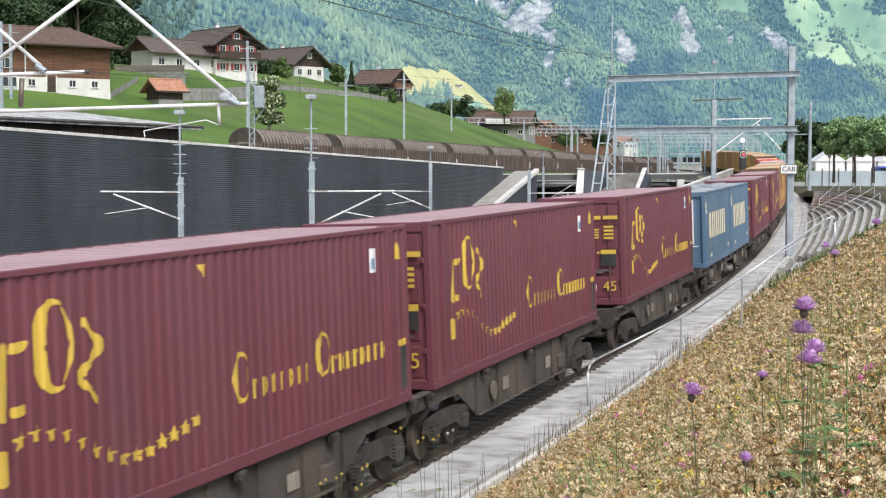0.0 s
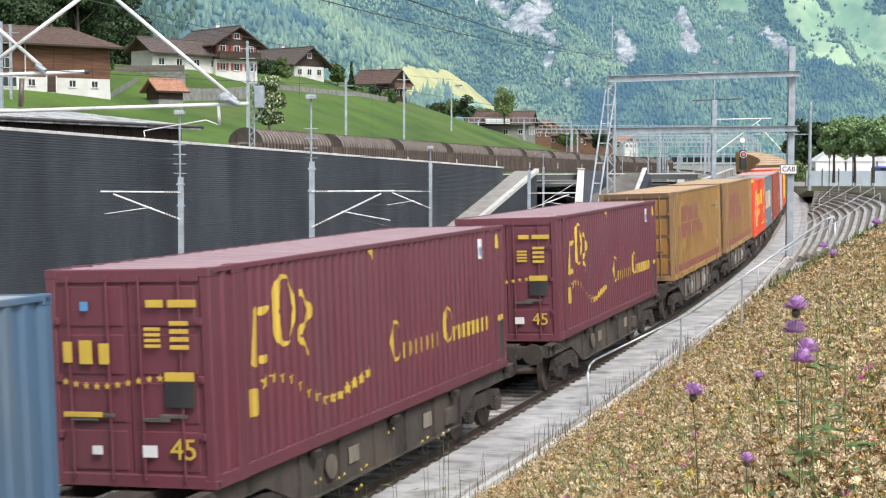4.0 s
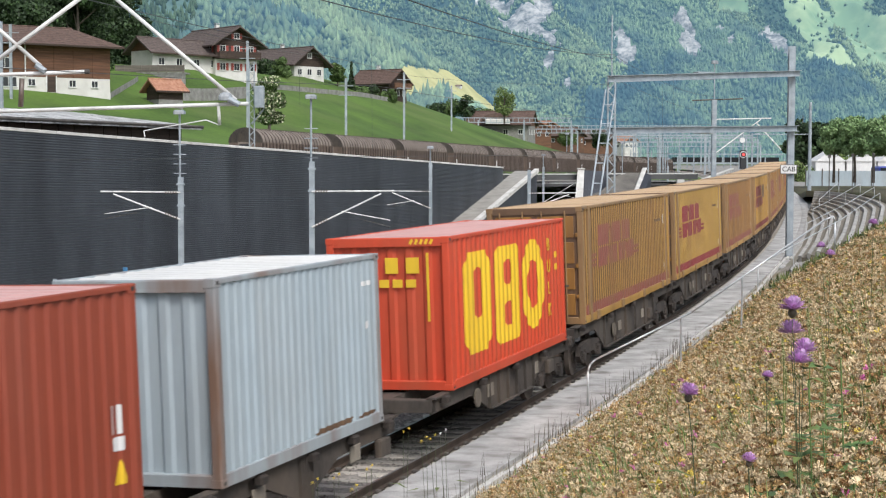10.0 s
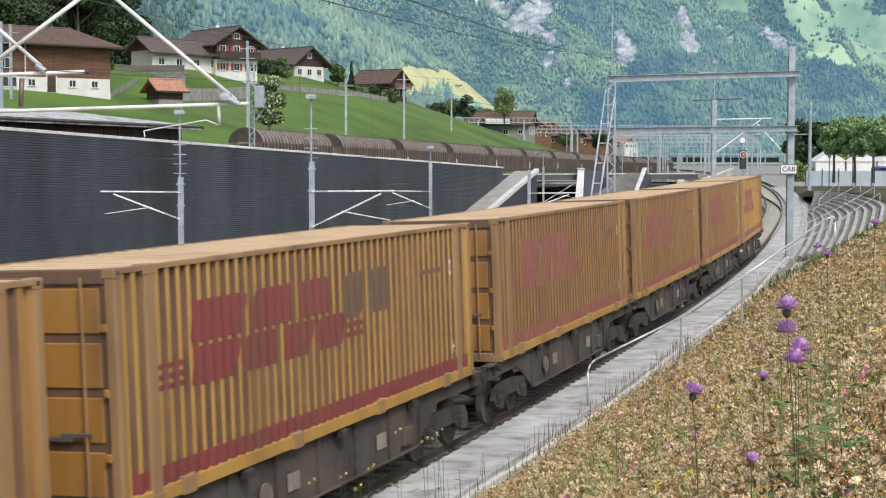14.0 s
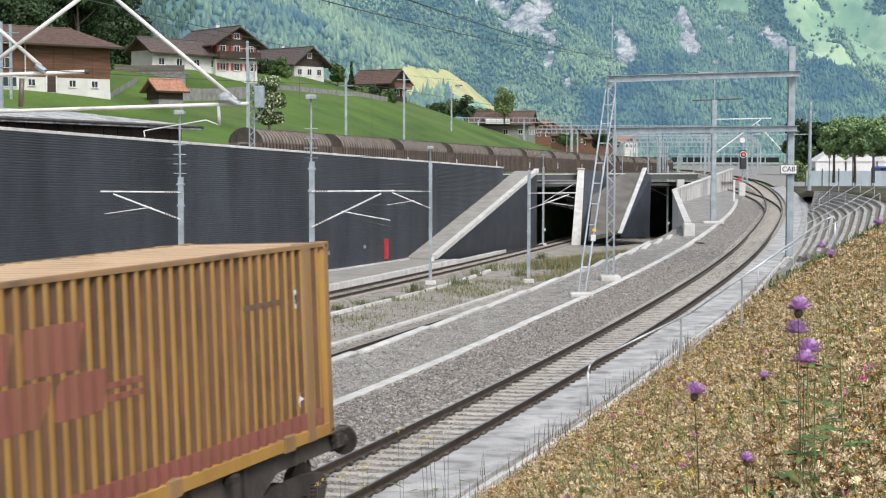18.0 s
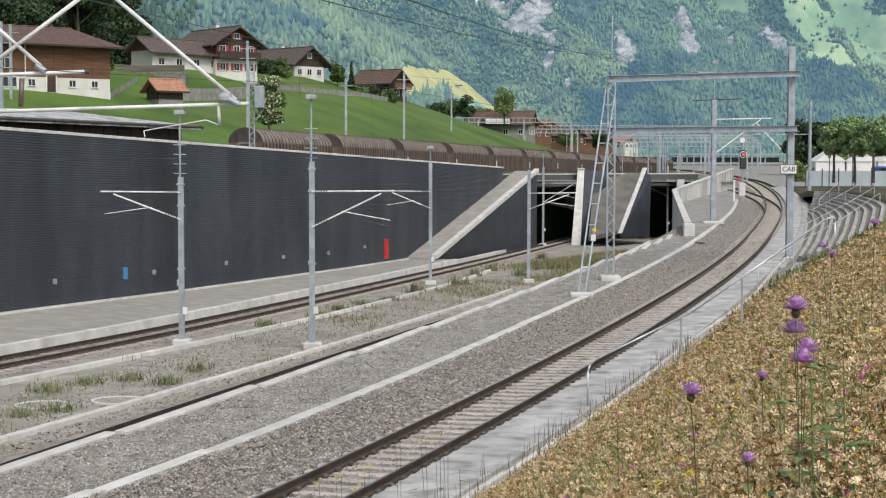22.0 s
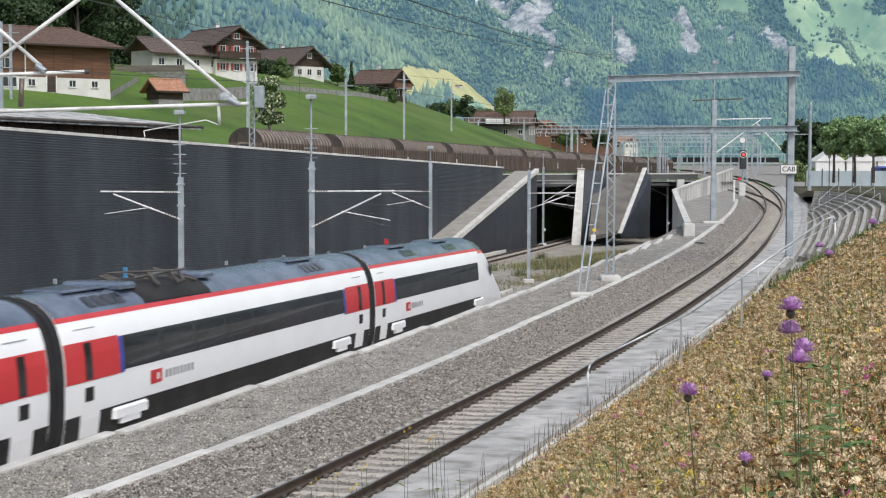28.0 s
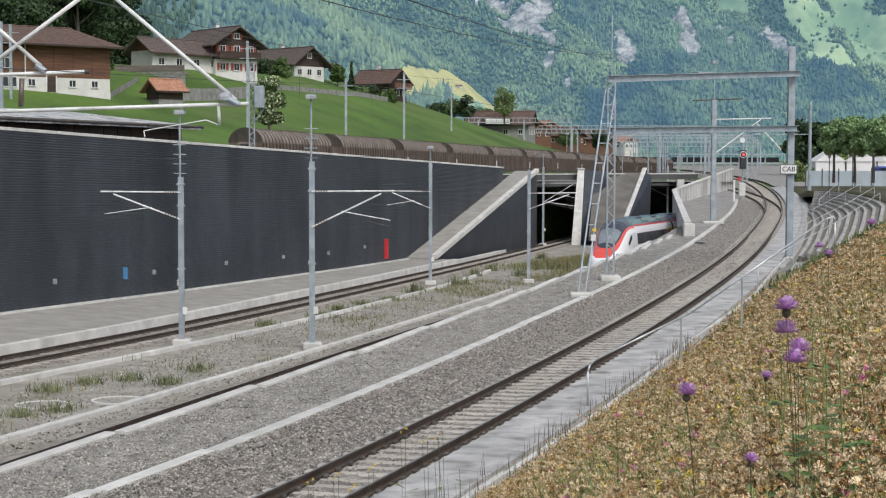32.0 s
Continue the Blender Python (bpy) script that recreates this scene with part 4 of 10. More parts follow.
low_kerb("kerb_middle_track", k3, 30, 100, 0.28, -0.6, -0.08, "concrete edge strip beside the middle track")
low_kerb("kerb_wall_track", k4, 40, 128, 0.28, -0.6, -0.06, "concrete edge strip beside the wall track")
low_kerb("platform_face", k5, 40, 135, 0.34, -0.7, 0.22, "pale concrete edge wall of the escape walk", 8.0)
low_kerb("tunnel_kerb", k5, 136, 176, 0.30, -0.7, 0.12, "low pale kerb towards the tunnel", 8.0)
# walk surface behind the edge wall
rows = []
for y in np.arange(40, 138, 2.0):
    x0 = k5(y) - 0.2
    x1 = WA * y + WB + 0.02
    rows.append([(x0 + (x1 - x0) * t, y, (low(y) + 0.19) * (1 - t) + walk_back(y) * t) for t in np.linspace(0, 1, 6)])
P = np.array(rows)
n, m = P.shape[:2]
i, j = np.meshgrid(np.arange(n - 1), np.arange(m - 1), indexing="ij")
a = (i * m + j).ravel()
setting("escape_walk", quick("escape_walk", P.reshape(-1, 3), np.stack([a, a + m, a + m + 1, a + 1], 1), M["asphalt"]), None, "beige-grey asphalt walk along the dark wall", "walkway")

# ---- the dark ribbed retaining wall ----


def wall_top(y):
    return 6.84 - 0.0241 * (y - 73.2)


def ribbed(name, y0, y1, off, zbot, ztop, pitch=0.125, depth=0.05):
    """Cladding of long horizontal ribs between the heights zbot(y) and ztop(y)."""
    g = G()
    n = int((ztop(y0) - zbot(y0)) / pitch)
    prof = []
    for k in range(n + 1):
        f0, f1, f2, f3 = k / (n + 1), (k + 0.52) / (n + 1), (k + 0.62) / (n + 1), (k + 0.9) / (n + 1)
        prof += [(depth, f0), (depth, f1), (0.0, f2), (0.0, f3)]
    prof.append((depth, 1.0))
    rings = []
    for y in (np.linspace(y0, y1, 12)):
        zb, zt = zbot(y), ztop(y)
        rings.append([tuple(on_wall(y, off + d, zb + (zt - zb) * f)) for d, f in prof])
    g.loft(rings, closed=False)
    return g


WY0, WY1 = 48.0, 167.5
root = thing("retaining_wall", "tall dark grey ribbed retaining wall with a pale coping", "retaining wall", kind="structure")
part("cladding", ribbed("cladding", WY0, WY1, 0.0, lambda y: walk_back(y) + 0.06, wall_top), M["ribs"], root, "dark horizontal ribbed cladding")
g = G()
for y in np.linspace(WY0, WY1, 13)[:-1]:
    y2 = y + (WY1 - WY0) / 12
    g.loft([[tuple(on_wall(t, o, wall_top(t) + z)) for o, z in ((-0.42, -9.5), (-0.02, -9.5), (-0.02, 0.0), (-0.42, 0.0))] for t in (y, y2)])
part("core", g, M["tunnel"], root, "concrete core")
y = WY0
while y < WY1 - 1:
    y2 = min(y + 6.0, WY1)
    part("coping", G().loft([[tuple(on_wall(t, o, wall_top(t) + z)) for o, z in ((-0.45, 0.002), (0.10, 0.002), (0.10, 0.13), (0.06, 0.15), (-0.40, 0.15), (-0.45, 0.13))] for t in (y, y2 - 0.02)]), M["kerb"], root, "pale concrete coping")
    part("foot_strip", G().loft([[tuple(on_wall(t, o, walk_back(t) + z)) for o, z in ((0.05, -0.1), (0.24, -0.1), (0.24, 0.10), (0.05, 0.10))] for t in (y, y2 - 0.02)]), M["kerb"], root, "pale concrete foot")
    y = y2

# ---- the container train ----
def paint(name, c, dirt=(0.20, 0.16, 0.12), rough=0.5, amount=0.35, streak=True):
    k = 0.82
    return surf(name, tuple(x * k for x in c), c, 0.6, rough, 0.0, bump=0.06, fine=9, stretch=(1, 1, 0.25) if streak else (1, 1, 1),
                spots=dirt, spot_scale=0.9, spot_amount=amount)


M["maroon"] = paint("maroon_container_paint", (0.150, 0.041, 0.055), (0.13, 0.055, 0.064), amount=0.5)
# Roof colour lightened to pinkish as bright light falls on the top.
M["maroon_roof"] = paint("maroon_roof_in_light", (0.40, 0.27, 0.28), (0.22, 0.12, 0.12))
M["goldink"] = paint("gold_lettering", (0.62, 0.42, 0.06), (0.35, 0.2, 0.08))
M["blue"] = paint("blue_container_paint", (0.080, 0.145, 0.225), (0.14, 0.16, 0.17), amount=0.6)
M["greyblue"] = paint("grey_container_paint", (0.155, 0.185, 0.205), (0.10, 0.11, 0.11), amount=0.5)
M["greyroof"] = paint("pale_grey_roof", (0.34, 0.36, 0.38), (0.16, 0.15, 0.14), amount=0.6)
M["cream"] = paint("cream_lettering", (0.66, 0.58, 0.40), (0.4, 0.35, 0.25))
M["ochre"] = paint("ochre_yellow_container_paint", (0.55, 0.345, 0.075), (0.32, 0.175, 0.05), amount=0.6)
M["ochredark"] = paint("grimy_ochre_container_paint", (0.45, 0.255, 0.06), (0.25, 0.125, 0.04), amount=0.7)
M["ochrebrown"] = paint("brown_grimed_ochre_paint", (0.35, 0.182, 0.054), (0.18, 0.09, 0.038), amount=0.8)
M["rust"] = paint("rust_brown_grime", (0.15, 0.088, 0.05), (0.085, 0.055, 0.04), amount=0.8)
# Brown and ochre strips: grime and groove shade in one colour.
M["ribgroove"] = surf("brown_groove_grime_and_shade", (0.085, 0.046, 0.027), (0.20, 0.108, 0.054), 0.9, 0.85, bump=0.1, fine=7, stretch=(1, 1, 0.4), spots=(0.085, 0.045, 0.03), spot_scale=0.8, spot_amount=0.7)
M["ochregroove"] = surf("ochre_groove_grime_and_shade", (0.15, 0.080, 0.035), (0.32, 0.185, 0.075), 0.9, 0.85, bump=0.1, fine=7, stretch=(1, 1, 0.4), spots=(0.11, 0.06, 0.035), spot_scale=0.8, spot_amount=0.7)
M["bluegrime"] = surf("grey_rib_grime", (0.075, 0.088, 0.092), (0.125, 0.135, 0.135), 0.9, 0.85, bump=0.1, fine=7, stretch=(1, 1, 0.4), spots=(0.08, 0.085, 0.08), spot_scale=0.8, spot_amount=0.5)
M["postgold"] = paint("dirty_ochre_frame", (0.32, 0.19, 0.085), (0.11, 0.068, 0.045), amount=0.9)
M["doorgold"] = paint("orange_ochre_door", (0.36, 0.175, 0.038), (0.13, 0.07, 0.04), amount=0.9)
# Glare on the ochre roofs is put into this lighter colour.
M["ochreroof"] = paint("ochre_roof_with_glare", (0.58, 0.40, 0.23), (0.32, 0.19, 0.10), amount=0.6)
M["redink"] = paint("faded_red_lettering", (0.27, 0.050, 0.052), (0.20, 0.08, 0.06), amount=0.6)
M["darkink"] = paint("dark_wine_lettering", (0.20, 0.045, 0.04), (0.14, 0.06, 0.04), amount=0.7)
M["pinkink"] = paint("faded_pink_lettering", (0.255, 0.088, 0.068), (0.22, 0.11, 0.055), amount=0.8)
M["orange"] = paint("bright_orange_container_paint", (0.78, 0.075, 0.02), (0.5, 0.12, 0.05), amount=0.3)
M["orangeroof"] = paint("orange_red_roof", (0.72, 0.16, 0.11), (0.4, 0.15, 0.1))
M["yellowink"] = paint("bright_yellow_lettering", (0.85, 0.55, 0.03), (0.6, 0.35, 0.05), amount=0.2)
M["whiteink"] = paint("white_lettering", (0.75, 0.74, 0.72), (0.5, 0.48, 0.45), amount=0.3)
M["brownred"] = paint("brown_red_container_paint", (0.30, 0.062, 0.032), (0.22, 0.07, 0.045), amount=0.4)
M["pinkroof"] = paint("pale_pink_roof", (0.62, 0.36, 0.33), (0.4, 0.2, 0.18), amount=0.4)
M["pale"] = paint("pale_blue_grey_container_paint", (0.40, 0.47, 0.51), (0.28, 0.27, 0.25), amount=0.35)
M["paleroof"] = paint("whitish_roof", (0.72, 0.71, 0.68), (0.5, 0.47, 0.42))
M["scuffed"] = paint("scuffed_rusty_post", (0.36, 0.40, 0.42), (0.17, 0.085, 0.045), amount=0.9)
M["redorange"] = paint("red_orange_container_paint", (0.62, 0.075, 0.03), (0.35, 0.1, 0.05), amount=0.4)
M["blackink"] = paint("black_label", (0.03, 0.03, 0.032))
M["blueink"] = paint("blue_label", (0.10, 0.30, 0.55))
# Wagon steel: dirt, plus the deep underframe shade put into the colour.
M["wagon"] = surf("dirty_shaded_wagon_steel", (0.026, 0.021, 0.018), (0.082, 0.068, 0.056), 0.7, 0.85, 0.0, bump=0.25, fine=12, stretch=(1, 1, 0.5), spots=(0.10, 0.075, 0.055), spot_scale=1.2, spot_amount=0.7)
M["wagonpale"] = surf("dusty_wagon_side", (0.11, 0.094, 0.074), (0.32, 0.28, 0.225), 0.6, 0.85, 0.0, bump=0.2, fine=12, stretch=(1, 1, 0.4), spots=(0.10, 0.08, 0.06), spot_scale=1.0, spot_amount=0.8)
# Bogie brown is darkened to carry the shade under the wagons.
M["bogie"] = surf("shaded_bogie_brown", (0.018, 0.014, 0.012), (0.060, 0.047, 0.038), 2.0, 0.9, 0.0, bump=0.3, fine=20)
M["wheel"] = surf("wheel_steel", (0.07, 0.055, 0.045), (0.15, 0.12, 0.10), 2.0, 0.7, 0.3)


def words(text, size, depth=0.006):
    cu = bpy.data.curves.new("words", "FONT")
    cu.body, cu.size, cu.extrude, cu.align_x, cu.align_y = text, size, depth, "CENTER", "CENTER"
    ob = bpy.data.objects.new("words", cu)
    scene.collection.objects.link(ob)
    me = bpy.data.meshes.new_from_object(ob.evaluated_get(bpy.context.evaluated_depsgraph_get()))
    bpy.data.objects.remove(ob)
    return me


def corrugation(length, pitch, depth):
    """Zigzag (along, inset) of a pressed steel sheet, centred on 0."""
    n = max(4, round(length / pitch))
    p = length / n
    pts = []
    for k in range(n):
        a = -length / 2 + k * p
        pts += [(a, 0.0), (a + p * 0.28, 0.0), (a + p * 0.42, depth), (a + p * 0.86, depth)]
    pts.append((length / 2, 0.0))
    return pts


def spans(poly, x):
    """Where the upright line at x lies inside an outline, as sorted pairs."""
    out = []
    n = len(poly)
    for i in range(n):
        (x0, y0), (x1, y1) = poly[i], poly[(i + 1) % n]
        if (x0 <= x) != (x1 <= x):
            out.append(y0 + (x - x0) / (x1 - x0) * (y1 - y0))
    out.sort()
    return list(zip(out[0::2], out[1::2]))


def decal(polys, pts, face_x, sign, lift=0.006, flat=False):
    """Paint an outline (along, up) onto a corrugated side as thin skin that follows the folds."""
    g = G()
    al = np.array([a for a, _ in pts])
    ins = np.array([0.0 if flat else d for _, d in pts])
    for poly in polys:
        lo, hi = min(p[0] for p in poly), max(p[0] for p in poly)
        cuts = sorted({lo + 1e-4, hi - 1e-4, *[a for a in al if lo < a < hi], *np.arange(lo + 0.05, hi, 0.07)})
        for a, b in zip(cuts[:-1], cuts[1:]):
            sa, sb = spans(poly, a), spans(poly, b)
            if len(sa) != len(sb) or not sa:
                mid = spans(poly, (a + b) / 2)
                sa = sb = mid
            xa = face_x - sign * (float(np.interp(a, al, ins)) - lift)
            xb = face_x - sign * (float(np.interp(b, al, ins)) - lift)
            for (z0, z1), (w0, w1) in zip(sa, sb):
                g.add([(xa, a, z0), (xb, b, w0), (xb, b, w1), (xa, a, z1)], [(0, 1, 2, 3)])
    return g


def block(y0, y1, z0, z1, slant=0.0, cut=0.0):
    """A plain slab of lettering height; slant leans it, cut takes its corners."""
    w, c = slant, cut
    return [(y0 + c, z0), (y1 - c, z0), (y1, z0 + c), (y1 + w, z1 - c), (y1 + w - c, z1), (y0 + w + c, z1), (y0 + w, z1 - c), (y0, z0 + c)]


def ring(cy, cz, ry, rz, t, n=28):
    a = [2 * math.pi * i / n for i in range(n + 1)]
    return [(cy + ry * math.cos(x), cz + rz * math.sin(x)) for x in a] + [(cy + (ry - t) * math.cos(x), cz + (rz - t) * math.sin(x)) for x in reversed(a)]


def crescent(cy, cz, ry, rz, t, n=22):
    """A closed ring, thick on one side and thin on the other."""
    a = [2 * math.pi * i / n for i in range(n + 1)]
    return [(cy + ry * math.cos(x), cz + rz * math.sin(x)) for x in a] + [(cy + t * 0.36 + (ry - t * 0.62) * math.cos(x), cz + (rz - 0.07) * math.sin(x)) for x in reversed(a)]


def wave(cy, cz, ry, rz, t, n=14):
    """A leaning stroke with a hook at either end."""
    mid = [(cy + ry * (0.55 * math.sin(f * 5.0) + 0.25 * f), cz + rz * f) for f in np.linspace(-1, 1, n)]
    wd = [t * (1.25 - abs(f) * 0.75) for f in np.linspace(-1, 1, n)]
    return [(a - w / 2, z) for (a, z), w in zip(mid, wd)] + [(a + w / 2, z) for (a, z), w in reversed(list(zip(mid, wd)))]


def pierced(outer, *holes):
    """An outline with holes, joined to it by seams."""
    out = list(outer) + [outer[0]]
    for h in holes:
        out += [h[0], *reversed(h[1:]), h[0], outer[0]]
    return out


def star(cy, cz, r):
    return [(cy + (r if i % 2 == 0 else r * 0.42) * math.sin(math.pi * i / 5), cz + (r if i % 2 == 0 else r * 0.42) * math.cos(math.pi * i / 5)) for i in range(10)]


def row(y0, z0, widths, h, gap, slant=0.0, cut=0.04):
    out, y = [], y0
    for w in widths:
        out.append(block(y, y + w, z0, z0 + h, slant, cut))
        y += w + gap
    return out


W2 = 1.24                      # half width of a container


def container(label, length, height, paint_side, paint_roof, decals=(), pitch=0.28, depth=0.036, frame_mat=None, near_end="panel", end_mat=None, rail_mat=None, back="panel", grime=None):
    """A box container; origin at the middle of its floor, +y up the line, +x the visible side."""
    root = thing("container", label, "container", group="containers of the freight train")
    fm = M[frame_mat or paint_side]
    rm = M[rail_mat or frame_mat or paint_side]
    em = M[end_mat or paint_side]
    hl = length / 2
    post = 0.16
    zb, zt = 0.17, height - 0.065
    pts = corrugation(length - 2 * post, pitch, depth)
    for sg in (1, -1):
        g = G()
        x = sg * (W2 - 0.012)
        rings = [[(x - sg * d, a, zz) for a, d in pts] for zz in ((zb, zt) if sg > 0 else (zt, zb))]
        g.loft(rings, closed=False)
        part("side_wall", g, M[paint_side], root, "corrugated steel side")
        part("top_rail", G().cbox((sg * (W2 - 0.035), 0, height - 0.035), (0.07, length - 2 * post, 0.07), 0.012), fm, root)
        part("bottom_rail", G().cbox((sg * (W2 - 0.045), 0, 0.09), (0.09, length - 2 * post, 0.18), 0.012), rm, root)
    # On ochre boxes these recess strips paint grime and groove shade together.
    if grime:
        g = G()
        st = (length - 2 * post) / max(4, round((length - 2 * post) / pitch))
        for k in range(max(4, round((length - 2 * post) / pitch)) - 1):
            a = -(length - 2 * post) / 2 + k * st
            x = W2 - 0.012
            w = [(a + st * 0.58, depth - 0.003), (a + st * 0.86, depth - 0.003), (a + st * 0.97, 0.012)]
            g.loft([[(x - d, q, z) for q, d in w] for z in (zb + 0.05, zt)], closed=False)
        tagged(part("rib_grime", g, M[grime], root, "grime with groove shade painted in on the ribs"), kind="stuff")
    # roof with shallow pressings
    g = G()
    n = int((length - 0.3) / 0.42)
    prof = []
    for k in range(n):
        a = -hl + 0.15 + k * (length - 0.3) / n
        p = (length - 0.3) / n
        prof += [(a, 0.0), (a + p * 0.4, 0.0), (a + p * 0.5, -0.018), (a + p * 0.9, -0.018)]
    prof.append((hl - 0.15, 0.0))
    g.loft([[(x, a, height - 0.012 + d) for a, d in prof] for x in (-W2 + 0.06, W2 - 0.06)], closed=False)
    part("roof", g, M[paint_roof], root, "pressed steel roof coloured lighter than the sides")
    for sy in (-1, 1):
        kind = near_end if sy < 0 else back
        for sx in (-1, 1):
            part("corner_post", G().cbox((sx * (W2 - 0.075), sy * (hl - 0.075), height / 2), (0.15, 0.15, height - 0.2), 0.02), fm, root)
            for z in (0.06, height - 0.055):
                c = part("corner_casting", G().cbox((sx * (W2 - 0.083), sy * (hl - 0.083), z), (0.178, 0.178, 0.118), 0.012), fm, root)
                if sx > 0:
                    part("slot", G().cbox((sx * (W2 + 0.006), sy * (hl - 0.083), z), (0.012, 0.07, 0.05), 0.004), M["blackink"], c)
        part("end_header", G().cbox((0, sy * (hl - 0.06), height - 0.09), (2 * W2 - 0.3, 0.12, 0.17), 0.015), M["rust"] if paint_side[:5] == "ochre" else fm, root)
        part("end_sill", G().cbox((0, sy * (hl - 0.06), 0.09), (2 * W2 - 0.3, 0.12, 0.17), 0.015), fm, root)
        y = sy * (hl - 0.06)
        if kind == "panel":
            ep = corrugation(2 * W2 - 0.3, 0.34, 0.04)
            g = G().loft([[(a, y - sy * d, z) for a, d in ep] for z in (0.17, height - 0.17)], closed=False)
            part("end_wall", g, em, root, "corrugated end wall")
        else:
            for sx in (-1, 1):
                cx = sx * (W2 - 0.15) / 2
                dw = W2 - 0.17
                # Ochre doors get a dark base so the gaps between panels read dark.
                door = part("door", G().box((cx, y, height / 2), (dw, 0.05, height - 0.34)), M["rust"] if paint_side[:5] == "ochre" else em, root, "steel end door")
                nz = 4
                hs = (height - 0.34) / nz
                for k in range(nz):
                    part("door_panel", G().cbox((cx, y + sy * 0.03, 0.17 + hs * (k + 0.5)), (dw - 0.14, 0.03, hs - 0.12), 0.014), em, door)
                for dx in (-0.30, 0.22):
                    part("locking_bar", G().tube((cx + dx * 1.15, y + sy * 0.085, 0.1), (cx + dx * 1.15, y + sy * 0.085, height - 0.1), 0.02, 8), M["maroon"] if paint_side == "maroon" else M["postgold"] if paint_side[:5] == "ochre" else M["darksteel"], door)
                    part("bar_handle", G().cbox((cx + dx * 0.5, y + sy * 0.09, 0.95 + 0.1 * dx), (0.42, 0.03, 0.05), 0.01), M["darksteel"], door)
                for hz in (0.7, height * 0.5, height - 0.7):
                    part("hinge", G().cbox((sx * (W2 - 0.16), y + sy * 0.06, hz), (0.07, 0.06, 0.09), 0.01), em, door)
    if length > L40 + 0.5:      # the longest boxes carry posts and castings where a forty foot box ends
        for sy in (-1, 1):
            y = sy * (L40 / 2 - 0.09)
            for sx in (-1, 1):
                part("inner_post", G().cbox((sx * (W2 - 0.035), y, height / 2), (0.09, 0.26, height - 0.2), 0.02), fm, root, "flat intermediate post")
                for z in (0.06, height - 0.055):
                    part("corner_casting", G().cbox((sx * (W2 - 0.075), y, z), (0.178, 0.30, 0.125), 0.012), fm, root)
    part("floor", G().box((0, 0, 0.14), (2 * W2 - 0.2, length - 0.3, 0.04)), M["darksteel"], root)
    for nm, polys, mt, lab in decals:
        if nm == "lettering" and len(polys) > 12:
            tagged(part(nm, decal(polys, pts, W2 - 0.012, 1), M[mt], root, lab), kind="stuff")
            continue
        for poly in polys:
            part({"star_row": "star", "label_text": "label_bar"}.get(nm, nm), decal([poly], pts, W2 - 0.012, 1, 0.009), M[mt], root, lab)
    return root


def tilt_up(x, y, z, sz):
    """Lettering upright on the end that faces down the line."""
    return Matrix.Translation((x, y, z)) @ Euler((radians(90), 0, 0)).to_matrix().to_4x4()


K = 0.955                       # all boxes share one scale along the line
L45, L40, L30, L20 = 13.716 * K, 12.192 * K, 9.125 * K, 6.058 * K
TOP = 2.896
TALL = 3.05


